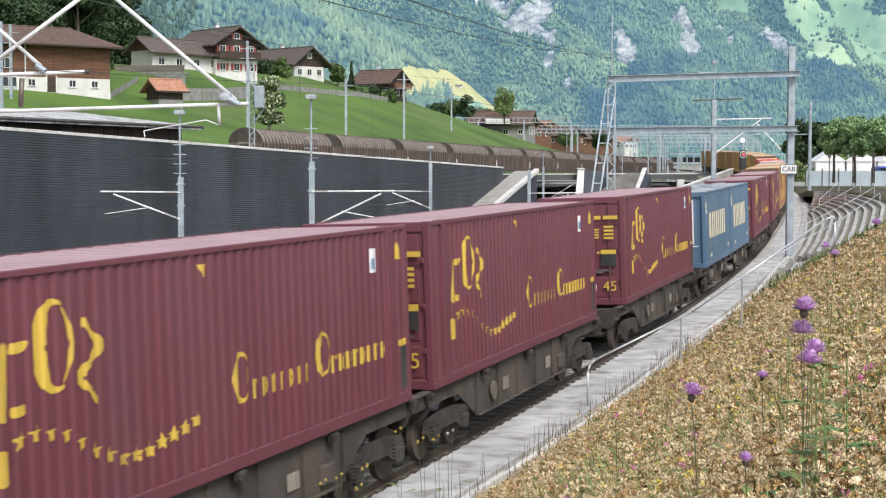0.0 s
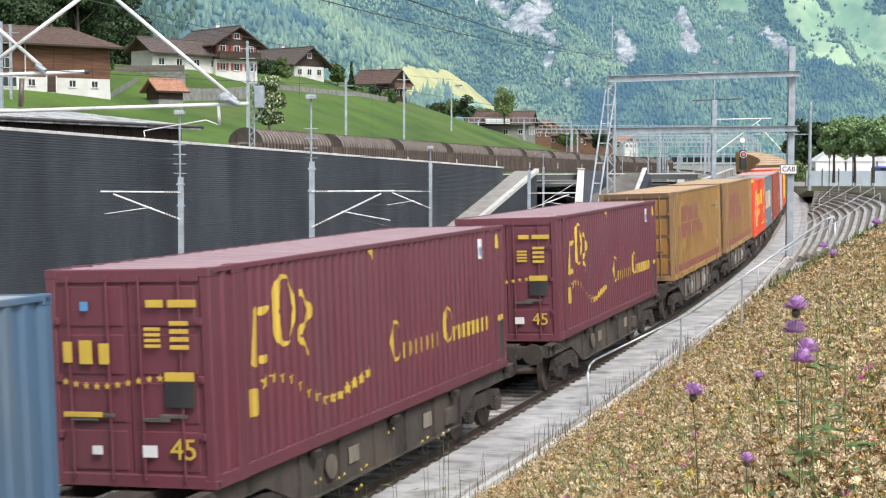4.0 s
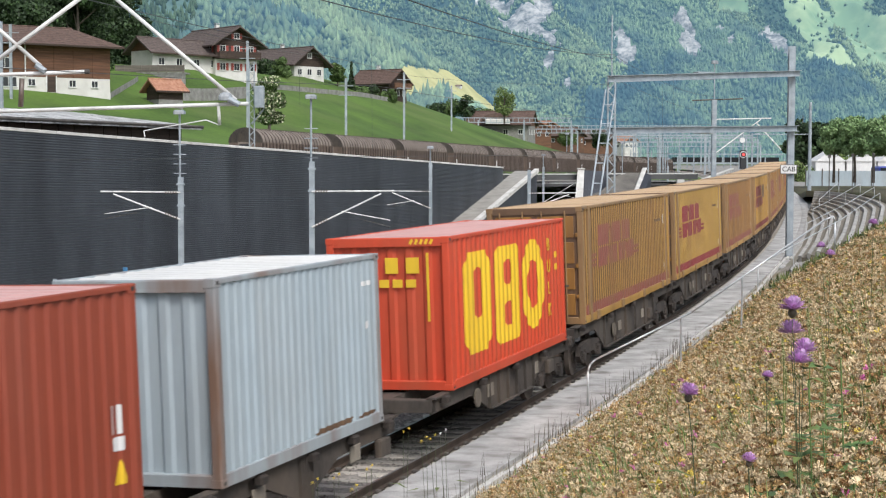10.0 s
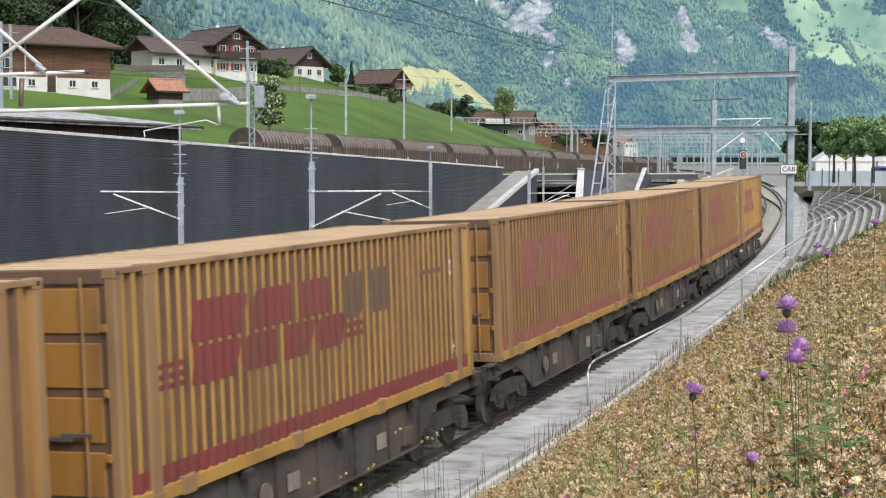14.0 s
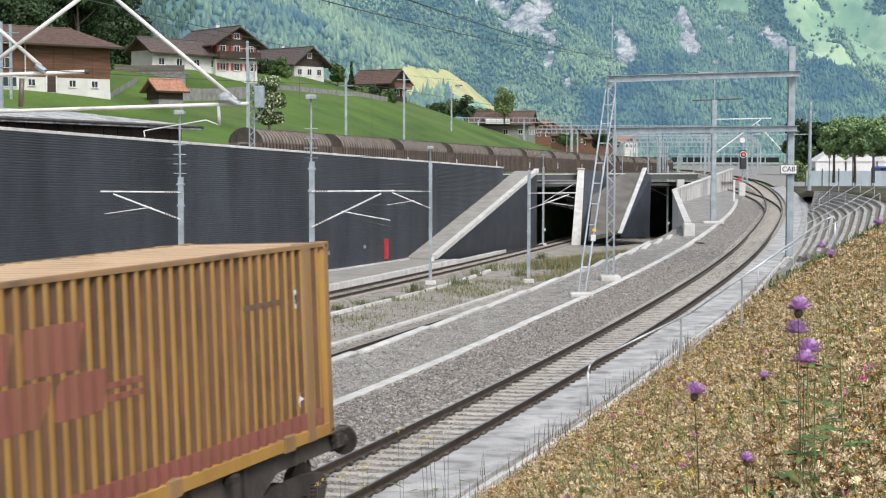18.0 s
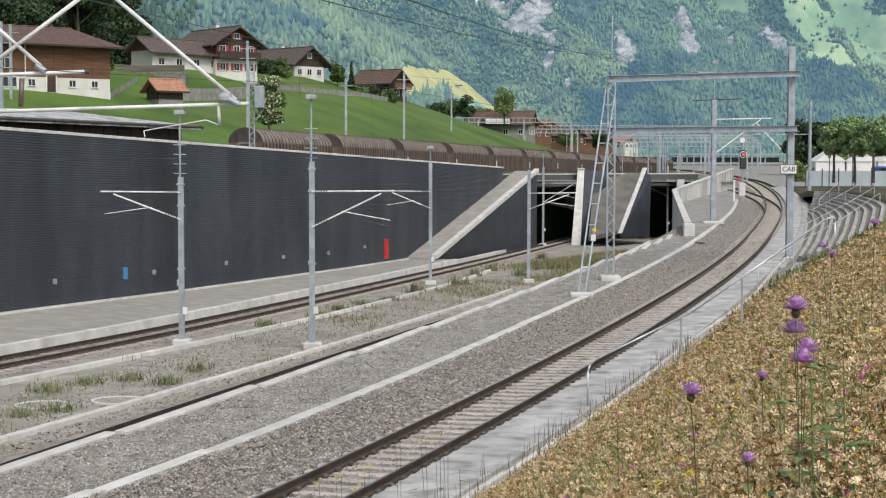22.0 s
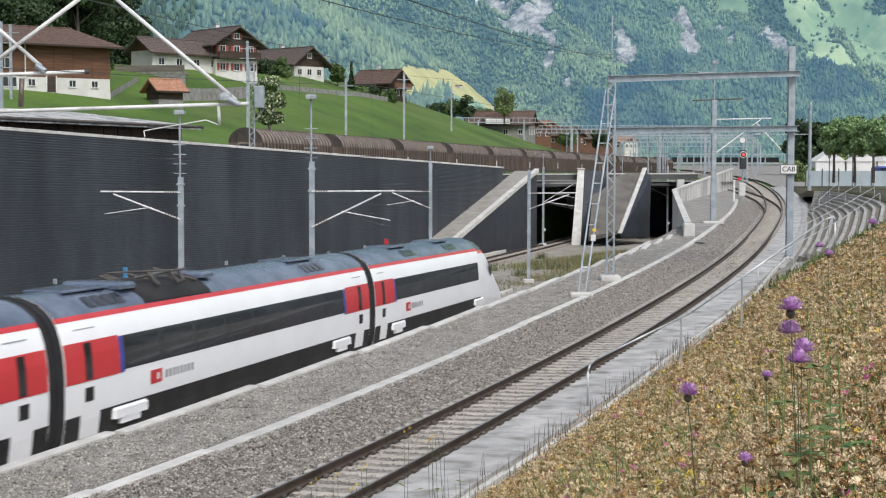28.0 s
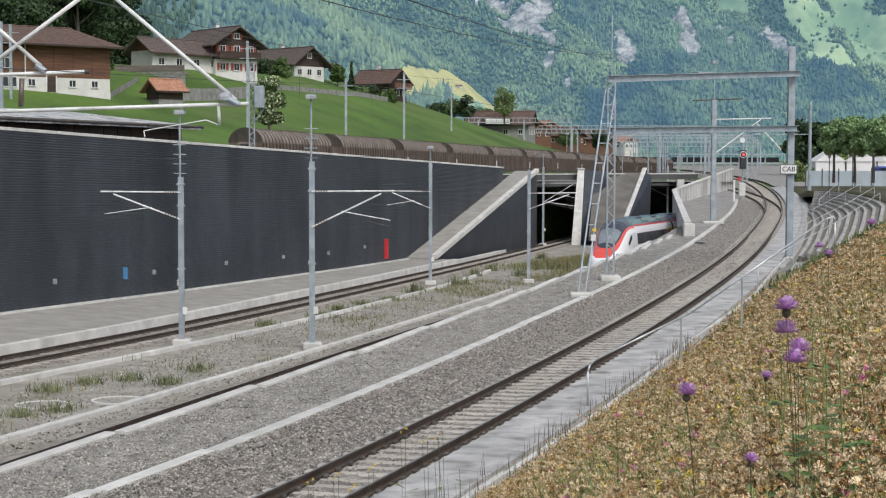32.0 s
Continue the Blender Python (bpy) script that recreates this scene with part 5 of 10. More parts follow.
def maroon_box(top):
    d = []
    d += [("emblem", [block(-5.32, -5.14, 1.46, 2.30, 0.05, 0.04)], "goldink", "tall gold painted stroke"),
          ("emblem", [block(-5.08, -4.76, 2.16, 2.28, 0.03, 0.02)], "goldink", "short gold stroke"),
          ("emblem", [block(-5.08, -4.80, 1.48, 1.60, 0.0, 0.02)], "goldink", "short gold stroke"),
          ("emblem", [crescent(-4.26, 2.16, 0.40, 0.53, 0.24)], "goldink", "tall gold painted crescent"),
          ("emblem", [wave(-3.52, 1.91, 0.34, 0.51, 0.17)], "goldink", "curling gold painted stroke")]
    word = []
    for y0, nk, step in ((0.0, 7, 0.285), (2.72, 8, 0.285)):
        word.append(crescent(y0 + 0.20, 1.22, 0.24, 0.36, 0.13))
        for k in range(nk):
            y = y0 + 0.54 + step * k
            word.append(block(y, y + 0.055, 0.88, 1.16, 0, 0.01))
            if k % 3 == 0:
                word.append(block(y + 0.07, y + 0.16, 1.09, 1.16, 0, 0.015))
            elif k % 3 == 1:
                word.append(ring(y + 0.145, 1.02, 0.075, 0.14, 0.045, 10))
            else:
                word.append(block(y + 0.12, y + 0.175, 0.88, 1.16, 0, 0.01))
    d.append(("lettering", word, "goldink", "row of thin gold painted lettering"))
    rise = (1.22, 1.25, 1.21, 1.15, 1.01, 0.85, 0.75, 0.67, 0.66, 0.66, 0.71, 0.75, 0.79, 0.85)
    d.append(("star_row", [star(-4.95 + 0.297 * k, z, 0.125) for k, z in enumerate(rise)], "goldink", "wavy row of small gold stars"))
    d.append(("label_plate", [block(4.92, 5.20, 2.32, 2.72, 0, 0.01)], "whiteink", "white label"))
    d.append(("label_plate", [block(4.97, 5.15, 2.38, 2.56, 0, 0.01)], "blueink", "blue mark"))
    d += [("warning_mark", [q], "goldink", "yellow mark") for q in (block(6.08, 6.38, 0.98, 1.10, 0, 0.01), [(6.05, 2.48), (6.32, 2.46), (6.08, 2.80)], block(-5.45, -5.2, 0.78, 1.17, 0, 0.02), [(-0.9, 2.84), (-0.66, 2.84), (-0.78, 2.66)])]
    d.append(("warning_mark", [block(6.10, 6.38, 0.24, 0.97, 0, 0.01)], "blackink", "black label"))
    c = container("maroon corrugated steel container with gold emblem and stars", L45, top, "maroon", "maroon_roof", d, near_end="doors", back="doors")
    y = -L45 / 2 - 0.03
    doors = [o for o in c.children if o.name.startswith("door")][:2]
    me = words("45", 0.40)
    me.materials.append(M["goldink"])
    t = new("size_number", me)
    t.parent, t.matrix_basis = c, tilt_up(0.80, y - 0.02, 0.52, 1)
    tagged(t, "yellow painted number")
    me2 = words("45", 0.40)
    for nm, x, z, w, h, mt in (("label_plate", 0.78, 1.26, 0.44, 0.34, "blackink"), ("label_plate", 0.78, 1.50, 0.44, 0.12, "goldink"), ("emblem", -0.62, 1.82, 0.20, 0.32, "goldink"),
                               ("emblem", -0.90, 1.82, 0.14, 0.28, "goldink"), ("emblem", -0.34, 1.80, 0.16, 0.28, "goldink"), ("text_bar", 0.45, 2.47, 0.26, 0.1, "goldink"),
                               ("text_bar", 0.86, 2.47, 0.42, 0.1, "goldink"), ("text_bar", 0.80, 2.05, 0.28, 0.42, "goldink"), ("text_bar", 0.40, 2.02, 0.24, 0.3, "goldink"),
                               ("sticker", 0.30, 0.50, 0.22, 0.16, "whiteink"), ("sticker", -0.5, 0.50, 0.16, 0.12, "whiteink"), ("sticker", -0.62, 2.44, 0.12, 0.12, "blueink"),
                               ("text_bar", -0.7, 0.98, 0.6, 0.07, "goldink")):
        n = 4 if nm == "text_bar" and h > 0.2 else 1
        for k in range(n):
            part(nm, G().cbox((x, y - 0.022, z - h / 2 + h * (k + 0.5) / n), (w, 0.006, h if n == 1 else h / 7), 0.002), M[mt], c)
    for k in range(11):
        part("star", G().prism(star(-0.95 + k * 0.16, 0, 0.055), tilt_up(0, y - 0.018, 1.42 - 0.06 * math.sin(k * 0.5), 1), 0.006), M["goldink"], c, "small gold star on the doors")
    return c


def bulk_box(label, side, ink, grime=None):
    tall, y = [], -2.9
    for w in (0.52, 0.52, 0.42, 0.52, 0.54, 0.56, 0.5, 0.42):
        tall.append(block(y, y + w * 0.84, 1.05, 2.05, 0, 0.06))
        y += w + 0.2
    d = [("lettering", tall, ink, "tall cream painted letter shape"),
         ("label_plate", [block(-4.05, -3.75, 2.05, 2.22, 0, 0.01), block(-3.95, -3.85, 2.25, 2.5, 0, 0.01), block(-2.7, -2.2, 0.3, 0.46, 0, 0.01), block(3.2, 3.6, 0.4, 0.56, 0, 0.01)], ink, "cream label")]
    c = container(label, L30, TOP, side, "greyroof", d, pitch=0.33, depth=0.05, frame_mat=side, grime=grime)
    g = G()
    for k in range(3):
        part("roof_hatch", G().tube((0, -2.8 + k * 2.8, TOP - 0.01), (0, -2.8 + k * 2.8, TOP + 0.05), 0.3, 16), M["greyroof"], c, "round roof hatch")
    for x in (-0.75, 0.0, 0.75):
        part("end_mark", G().cbox((x, -L30 / 2 + 0.045, 1.75), (0.07, 0.02, 1.7), 0.004), M["whiteink"], c)
    part("end_mark", G().cbox((0, -L30 / 2 + 0.04, 0.82), (1.9, 0.02, 0.05), 0.004), M["whiteink"], c)
    return c


def gold_box(label, side, ink, strength):
    d = []
    if strength > 0:
        big = [block(a, b, 1.85, 2.40, 0.10, 0.05) for a, b in ((-4.75, -3.2), (-2.95, -1.6), (-1.4, -0.25))]
        lowr = [block(a, b, 1.30, 1.80, 0.10, 0.04) for a, b in ((-4.75, -3.45), (-3.25, -2.2), (-2.0, -1.0), (-0.8, 0.15))]
        bars = [block(-5.8, -4.9, 1.36 + 0.13 * k, 1.43 + 0.13 * k, 0.05, 0.0) for k in range(3)]
        bars += [block(0.3, 1.1, 1.38 + 0.15 * k, 1.46 + 0.15 * k, 0.05, 0.0) for k in range(2)]
        d.append(("emblem", big + lowr + bars, ink, "slanted red painted emblem block"))
    d.append(("red_band", [block(-L45 / 2 + 0.3, L45 / 2 - 0.3, 0.19, 0.44, 0, 0.0)], ink, "faded red band along the foot"))
    d.append(("label_plate", [block(5.30, 5.48, 2.02, 2.30, 0, 0.01), [(5.30, 0.66), (5.43, 0.48), (5.56, 0.66), (5.43, 0.86)]], "whiteink", "white labels"))
    d.append(("label_plate", [block(5.31, 5.47, 2.09, 2.23, 0, 0.01)], "blackink", "dark mark"))
    d.append(("smear", [block(3.7, 4.9, 2.12, 2.2, 0, 0.02)], "rust", "dark smear"))
    if strength > 1.5:
        d.append(("lettering", row(0.25, 1.68, [0.75, 0.9], 0.72, 0.3, 0.1, 0.1), "rust", "brown overpainted letters"))
    c = container(label, L45, TOP + 0.05, side, "ochreroof", d, pitch=0.27, depth=0.07, grime="ribgroove" if side != "ochre" else "ochregroove", frame_mat="postgold", near_end="doors", end_mat="doorgold", back="doors", rail_mat="ochredark")
    for y in np.linspace(-L45 / 2 + 1.6, L45 / 2 - 1.6, 4):
        part("lift_pocket", G().cbox((W2 - 0.02, y, 0.10), (0.10, 0.34, 0.24), 0.02), M["postgold"], c)
    return c


def orange_box():
    d = [("emblem", [ring(-2.35, 1.42, 0.72, 1.0, 0.05), ring(-2.35, 1.42, 0.42, 0.62, 0.05)], "whiteink", "white rings"),
         ("emblem", [ring(-2.35, 1.42, 0.64, 0.90, 0.18)], "yellowink", "yellow ring"),
         ("lettering", row(-1.35, 1.52, [0.22, 0.4, 0.3, 0.38, 0.28], 0.62, 0.08, 0, 0.05) + row(0.6, 1.52, [0.5, 0.4, 0.2, 0.4], 0.78, 0.08, 0, 0.06) + row(-1.3, 0.98, [0.26] * 5, 0.36, 0.09, 0, 0.05), "yellowink", "yellow painted lettering"),
         ("lettering", row(0.9, 0.42, [0.12] * 16, 0.1, 0.05, 0, 0.01) + [block(3.55, 3.85, 0.42, 0.62, 0, 0.02)], "yellowink", "small yellow lettering"),
         ("label_plate", [block(3.55, 3.7, 1.9, 2.3, 0, 0.01), block(3.56, 3.68, 1.0, 1.35, 0, 0.01)], "yellowink", "yellow marks")]
    c = container("bright orange bulk container with yellow ring emblem", L30, TOP, "orange", "orangeroof", d, pitch=0.30, depth=0.03, rail_mat="orange")
    g = G()
    for k in range(4):
        part("roof_hatch", G().tube((0, -3.0 + k * 2.0, TOP - 0.01), (0, -3.0 + k * 2.0, TOP + 0.05), 0.28, 16), M["orangeroof"], c, "round roof hatch")
    g = G()
    for sy in (-1, 1):
        g.cbox((W2 - 0.08, sy * (L30 / 2 - 0.08), TOP - 0.05), (0.19, 0.19, 0.13), 0.012)
    part("painted_casting", g, M["yellowink"], c, "yellow corner castings")
    return c


def brownred_box():
    d = [("label_text", row(5.2, 1.15, [0.07, 0.07], 0.35, 0.07, 0, 0.01), "whiteink", "small white lettering bars")]
    d += [("warning_mark", [[(5.25, 0.55), (5.5, 0.55), (5.37, 0.85)]], "yellowink", "yellow triangle"), ("label_plate", [block(5.25, 5.45, 0.95, 1.12, 0, 0.01)], "whiteink", "small white label")]
    c = container("brown-red corrugated forty foot container", L40, TOP, "brownred", "pinkroof", d, pitch=0.27)
    for k in range(11):
        part("label_bar", G().box((0.62, -L40 / 2 + 0.044, 2.30 - 0.13 * k), (0.07, 0.01, 0.08)), M["whiteink"], c, "small white bar")
    return c


def pale_box():
    d = [("label_text", row(2.2, 2.3, [0.14, 0.14], 0.08, 0.06, 0, 0.01) + row(2.25, 1.6, [0.2], 0.12, 0.06, 0, 0.01), "whiteink", "small white bars")]
    d += [("lift_pocket", [block(-1.25, -0.9, 0.03, 0.15, 0, 0.01)], "blackink", "dark fork pocket"), ("lift_pocket", [block(0.9, 1.25, 0.03, 0.15, 0, 0.01)], "blackink", "dark fork pocket"),
          ("scuff", [block(0.2, 1.6, 0.19, 0.27, 0.1, 0.03)], "rust", "scraped rusty patch"), ("scuff", [block(1.9, 2.5, 0.19, 0.25, 0.1, 0.02)], "rust", "scraped rusty patch")]
    return container("pale blue-grey twenty foot container with scuffed posts", L20, TOP - 0.1, "pale", "paleroof", d, pitch=0.25, depth=0.03, frame_mat="scuffed")


def redorange_box():
    d = [("lettering", [pierced(block(-3.45, -1.67, 0.52, 2.52, 0, 0.3), block(-2.75, -2.35, 1.2, 2.2, 0, 0.08)), pierced(block(-1.31, 0.42, 0.50, 2.52, 0, 0.14), block(-0.64, -0.24, 1.70, 2.22, 0, 0.06), block(-0.64, -0.18, 0.84, 1.34, 0, 0.06)), ring(1.58, 1.55, 0.92, 1.0, 0.46)], "yellowink", "three tall yellow painted blocks"),
         ("lettering", [block(3.55, 3.66, 2.0 - 0.28 * k, 2.16 - 0.28 * k, 0, 0.02) for k in range(2)], "yellowink", "upright yellow letters")]
    c = container("red-orange bulk container with tall yellow painted letters", L30, TOP, "redorange", "pinkroof", d, pitch=0.30, depth=0.035)
    y = -L30 / 2 + 0.04
    for nm, x, z, w, h in (("end_lettering", -0.35, 2.36, 0.26, 0.3), ("end_lettering", 0.08, 2.36, 0.26, 0.3), ("end_lettering", 0.5, 2.36, 0.26, 0.3),
                           ("end_lettering", -0.35, 2.02, 0.2, 0.15), ("end_lettering", -0.08, 2.02, 0.2, 0.15), ("end_lettering", 0.19, 2.02, 0.2, 0.15), ("end_lettering", 0.46, 2.02, 0.2, 0.15), ("end_mark", 0.80, 1.95, 0.05, 1.3)):
        part(nm, G().cbox((x, y - 0.006, z), (w, 0.012, h), 0.004), M["yellowink"], c)
    for k, ch in enumerate("BULK"):
        me = words(ch, 0.42)
        me.materials.append(M["yellowink"])
        t = new("upright_letter", me)
        t.parent, t.matrix_basis = c, Matrix(((0, 0, 1, W2 + 0.004), (1, 0, 0, 2.87), (0, 1, 0, 2.34 - 0.50 * k), (0, 0, 0, 1)))
        tagged(t, "yellow painted letter")
    g = G()
    for k in range(5):
        g.box((0.5 + 0.1 * k, -L30 / 2 - 0.004, TOP - 0.09), (0.05, 0.01, 0.1), 0, 0, 25)
    part("hazard_stripes", g, M["yellowink"], c)
    return c


def bogie_under(root, y):
    b = part("bogie", G().cbox((0, y, 0.62), (1.7, 0.5, 0.22), 0.04), M["bogie"], root, "brown bogie with underframe shade in its colour")
    for sx in (-1, 1):
        out = [(-1.25, 0.52), (-1.15, 0.36), (-0.65, 0.36), (-0.45, 0.5), (0.45, 0.5), (0.65, 0.36), (1.15, 0.36), (1.25, 0.52), (1.1, 0.74), (0.5, 0.80), (-0.5, 0.80), (-1.1, 0.74)]
        m = Matrix(((0, 0, 1, sx * 1.02 - 0.06), (1, 0, 0, y), (0, 1, 0, 0), (0, 0, 0, 1)))
        part("side_frame", G().prism(out, m, 0.12), M["bogie"], b)
        for dy in (-0.9, 0.9):
            w = G().tube((sx * 0.69, y + dy, 0.46), (sx * 0.81, y + dy, 0.46), 0.46, 24)
            w.tube((sx * 0.81, y + dy, 0.46), (sx * 0.86, y + dy, 0.46), 0.16, 12)
            part("wheel", w, M["wheel"], b, "steel wheel")
            part("axle_box", G().cbox((sx * 1.05, y + dy, 0.46), (0.2, 0.26, 0.26), 0.04), M["bogie"], b)
            for k in (-0.2, 0.2) if sx > 0 else ():
                rg = [(0.05 if j % 2 else 0.078, 0.40 + 0.03 * j) for j in range(9)]
                g = G().loft([[(sx * 1.05 + r * math.cos(x), y + dy + k + r * math.sin(x), z) for x in np.linspace(0, 2 * math.pi, 7, endpoint=False)] for r, z in rg])
                part("spring", g, M["bogie"], b)
    for dy in (-0.9, 0.9):
        part("axle", G().tube((-0.8, y + dy, 0.46), (0.8, y + dy, 0.46), 0.08, 10), M["wheel"], b)
    return b


def wagon(label, length, deck, pale=False, bogies=(-1, 1), buffers=(True, True)):
    """A container flat wagon; origin on the rails at its middle."""
    root = thing("flat_wagon", label, "wagon", group="container wagons of the freight train")
    mt = M["wagon"]
    hl = length / 2
    bl = hl - 1.9
    for sx in (-1, 1):
        out = [(-hl, deck - 0.30), (-bl + 0.5, deck - 0.30), (-bl + 1.7, 0.42), (bl - 1.7, 0.42), (bl - 0.5, deck - 0.30), (hl, deck - 0.30), (hl, deck - 0.02), (-hl, deck - 0.02)]
        m = Matrix(((0, 0, 1, sx * 1.08 - 0.02), (1, 0, 0, 0), (0, 1, 0, 0), (0, 0, 0, 1)))
        gd = part("side_girder", G().prism(out, m, 0.04), mt, root, "deep dusty steel girder")
        part("girder_flange", G().cbox((sx * 1.08, 0, deck - 0.02), (0.18, length, 0.035), 0.006).cbox((sx * 1.08, 0, 0.42), (0.18, 2 * bl - 3.4, 0.03), 0.006), mt, gd)
        if pale:
            for k in range(3):
                c_ = (k - 1) * (2 * bl - 3.6) / 3
                part("side_panel", G().cbox((sx * 1.105, c_, (deck + 0.42) / 2 - 0.02), (0.02, (2 * bl - 3.6) / 3 - 0.25, deck - 0.66), 0.004), M["wagonpale"], gd, "pale dusty web plate")
        for y in np.linspace(-bl + 1.6, bl - 1.6, 6):
            part("stiffener", G().box((sx * 1.13, y, (deck + 0.4) / 2), (0.06, 0.03, deck - 0.48)), mt, gd)
        for y in (-hl + 0.5, -hl * 0.45, 0.1, hl * 0.45, hl - 0.5):
            part("twist_lock", G().cbox((sx * 1.2, y, deck - 0.08), (0.16, 0.22, 0.13), 0.03), M["bogie"], root, "rusty container lock")
        for y in (-1.6, 1.9):
            part("number_plate", G().cbox((sx * 1.125, y, 0.80), (0.02, 0.42, 0.26), 0.006), M["wagonpale"] if not pale else M["greyroof"], root, "pale data plate")
        part("hand_wheel", G().tube((sx * 1.14, -2.6, 0.78), (sx * 1.18, -2.6, 0.78), 0.19, 18), M["wagonpale"], root, "brake hand wheel")
        part("cable_box", G().cbox((sx * 1.12, 3.1, 0.7), (0.12, 0.5, 0.3), 0.03), M["wagon"], root)
    part("centre_sill", G().box((0, 0, deck - 0.22), (0.5, length, 0.36)), M["wagon"], root)
    for y in (-hl + 0.1, -bl, 0, bl, hl - 0.1):
        part("cross_beam", G().cbox((0, y, deck - 0.16), (2.2, 0.22, 0.24), 0.02), M["wagon"], root)
    part("brake_cylinder", G().tube((-0.45, 0.6, 0.62), (-0.45, 1.3, 0.62), 0.18, 14), M["bogie"], root)
    part("brake_rod", G().tube((0.4, -bl, 0.55), (0.4, bl, 0.55), 0.025, 6), M["bogie"], root)
    for k in bogies:
        bogie_under(root, k * bl)
    for sy, yes in ((-1, buffers[0]), (1, buffers[1])):
        if not yes:
            continue
        for sx in (-1, 1):
            g = G().tube((sx * 0.875, sy * (hl - 0.05), 1.02), (sx * 0.875, sy * (hl + 0.42), 1.02), 0.11, 14)
            g.tube((sx * 0.875, sy * (hl + 0.42), 1.02), (sx * 0.875, sy * (hl + 0.48), 1.02), 0.24, 18)
            part("buffer", g, M["bogie"], root, "round steel buffer")
        g = G().cbox((0, sy * (hl + 0.12), 1.0), (0.14, 0.34, 0.12), 0.02).tube((0, sy * (hl + 0.3), 1.0), (0, sy * (hl + 0.34), 0.55), 0.035, 8)
        part("coupling", g, M["bogie"], root, "hanging screw coupling")
        part("brake_hose", G().tube((0.35, sy * (hl + 0.05), 0.95), (0.35, sy * (hl + 0.28), 0.6), 0.03, 6), M["blackink"], root)
    return root


DECK = 1.17
train_rows = []                 # (thing, place in the train, height above the rails)


def add_unit(box, wag, place, deck):
    train_rows.append((box, place, deck))
    train_rows.append((wag, place, 0.0))


PLACES = dict(A=-147.35, B=-133.1, C=-116.1, D=-101.5, DD=-92.4, E=-78.0, F=-60.5, G=-43.9, H=-29.0, I=-16.6, J=-7.8, K=4.5, L=15.2, M=26.0,
              N=38.8, O=53.0, P=67.6, Q=82.1, R=97.0, S=111.5, T=126.4, U=140.8)
_m = maroon_box(TALL)
_w = wagon("dark dusty container flat wagon", 14.4, 1.32, False, (-1, 1), (True, True))
add_unit(_m, _w, PLACES["A"], 1.34)
for k in "BC":
    add_unit(copy_thing(_m, Matrix()), copy_thing(_w, Matrix()), PLACES[k], 1.34)
_m3 = maroon_box(2.93)
_w3 = wagon("low dark container flat wagon", 14.4, 1.18, False, (-1, 1), (True, True))
add_unit(_m3, _w3, PLACES["E"], 1.20)
add_unit(copy_thing(_m3, Matrix()), copy_thing(_w3, Matrix()), PLACES["F"], 1.20)
_b = bulk_box("dusty blue corrugated bulk container with cream letters", "blue", "cream")
_s = wagon("dark container wagon under a short box", 9.3, DECK, False, (1,), (False, True))
_s1 = wagon("dark container wagon under a short box", 9.3, DECK, False, (-1,), (True, False))
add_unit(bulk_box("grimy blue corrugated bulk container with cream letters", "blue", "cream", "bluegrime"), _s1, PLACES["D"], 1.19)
add_unit(_b, _s, PLACES["DD"], 1.19)
_g1 = gold_box("grimy ochre corrugated container with faded red emblem", "ochredark", "pinkink", 1)
_g4 = gold_box("brown-grimed ochre corrugated container with faded red emblem", "ochrebrown", "pinkink", 1)
_g2 = gold_box("yellow ochre corrugated container with red slanted emblem", "ochre", "redink", 1)
_g3 = gold_box("dirty yellow container with dark red emblem and overpainted letters", "ochredark", "darkink", 2)
_wp = wagon("pale dusty fish-bellied container wagon", 14.3, 1.31, True, (-1, 1), (True, False))
for i, k in enumerate("GHNOPQRSTU"):
    src = {"O": _g2, "Q": _g3, "G": _g1, "N": _g1, "U": _g1}.get(k, _g4)
    box = src if k in "GHOQ" else copy_thing(src, Matrix())
    wg = _wp if k == "G" else copy_thing(_wp, Matrix()) if k == "H" else copy_thing(_w, Matrix())
    add_unit(box, wg, PLACES[k], 1.33)
add_unit(orange_box(), copy_thing(_s1, Matrix()), PLACES["I"], 1.19)
add_unit(bulk_box("dirty grey corrugated bulk container with cream letters", "greyblue", "cream"), copy_thing(_s, Matrix()), PLACES["J"], 1.19)
_w2 = wagon("dark brown container flat wagon", 12.6, 1.15, False, (-1, 1), (True, True))
add_unit(brownred_box(), _w2, PLACES["K"], 1.17)
add_unit(pale_box(), wagon("dark container wagon under a twenty foot box", 7.4, 1.15, False, (-1,), (True, False)), PLACES["L"], 1.17)
add_unit(redorange_box(), wagon("dark container wagon under a bulk box", 10.4, 1.15, False, (1,), (False, True)), PLACES["M"], 1.17)

V_T, V_V = [0, 3, 6, 9, 12, 15, 18, 40], [15.73, 15.98, 16.02, 16.22, 16.5, 16.4, 16.4, 16.4]
_tt = np.arange(0, 34.01, 0.05)
_run = np.concatenate([[0], np.cumsum((np.interp(_tt[1:], V_T, V_V) + np.interp(_tt[:-1], V_T, V_V)) / 2 * 0.05)])
_run -= np.interp(9.0, _tt, _run)


def freight_pose(place, t, lift):
    s = place + 0.2 - float(np.interp(t, _tt, _run))
    a, b = at_track(TRACK1, s - 4.0), at_track(TRACK1, s + 4.0)
    c = (a + b) / 2
    rz = -math.degrees(math.atan2(b[0] - a[0], b[1] - a[1]))
    rx = math.degrees(math.atan2(b[2] - a[2], 8.0))
    return pose(*c, 0, 0, rz) @ pose(0, 0, 0, rx, -math.degrees(CANT1), 0) @ pose(0, 0, lift)

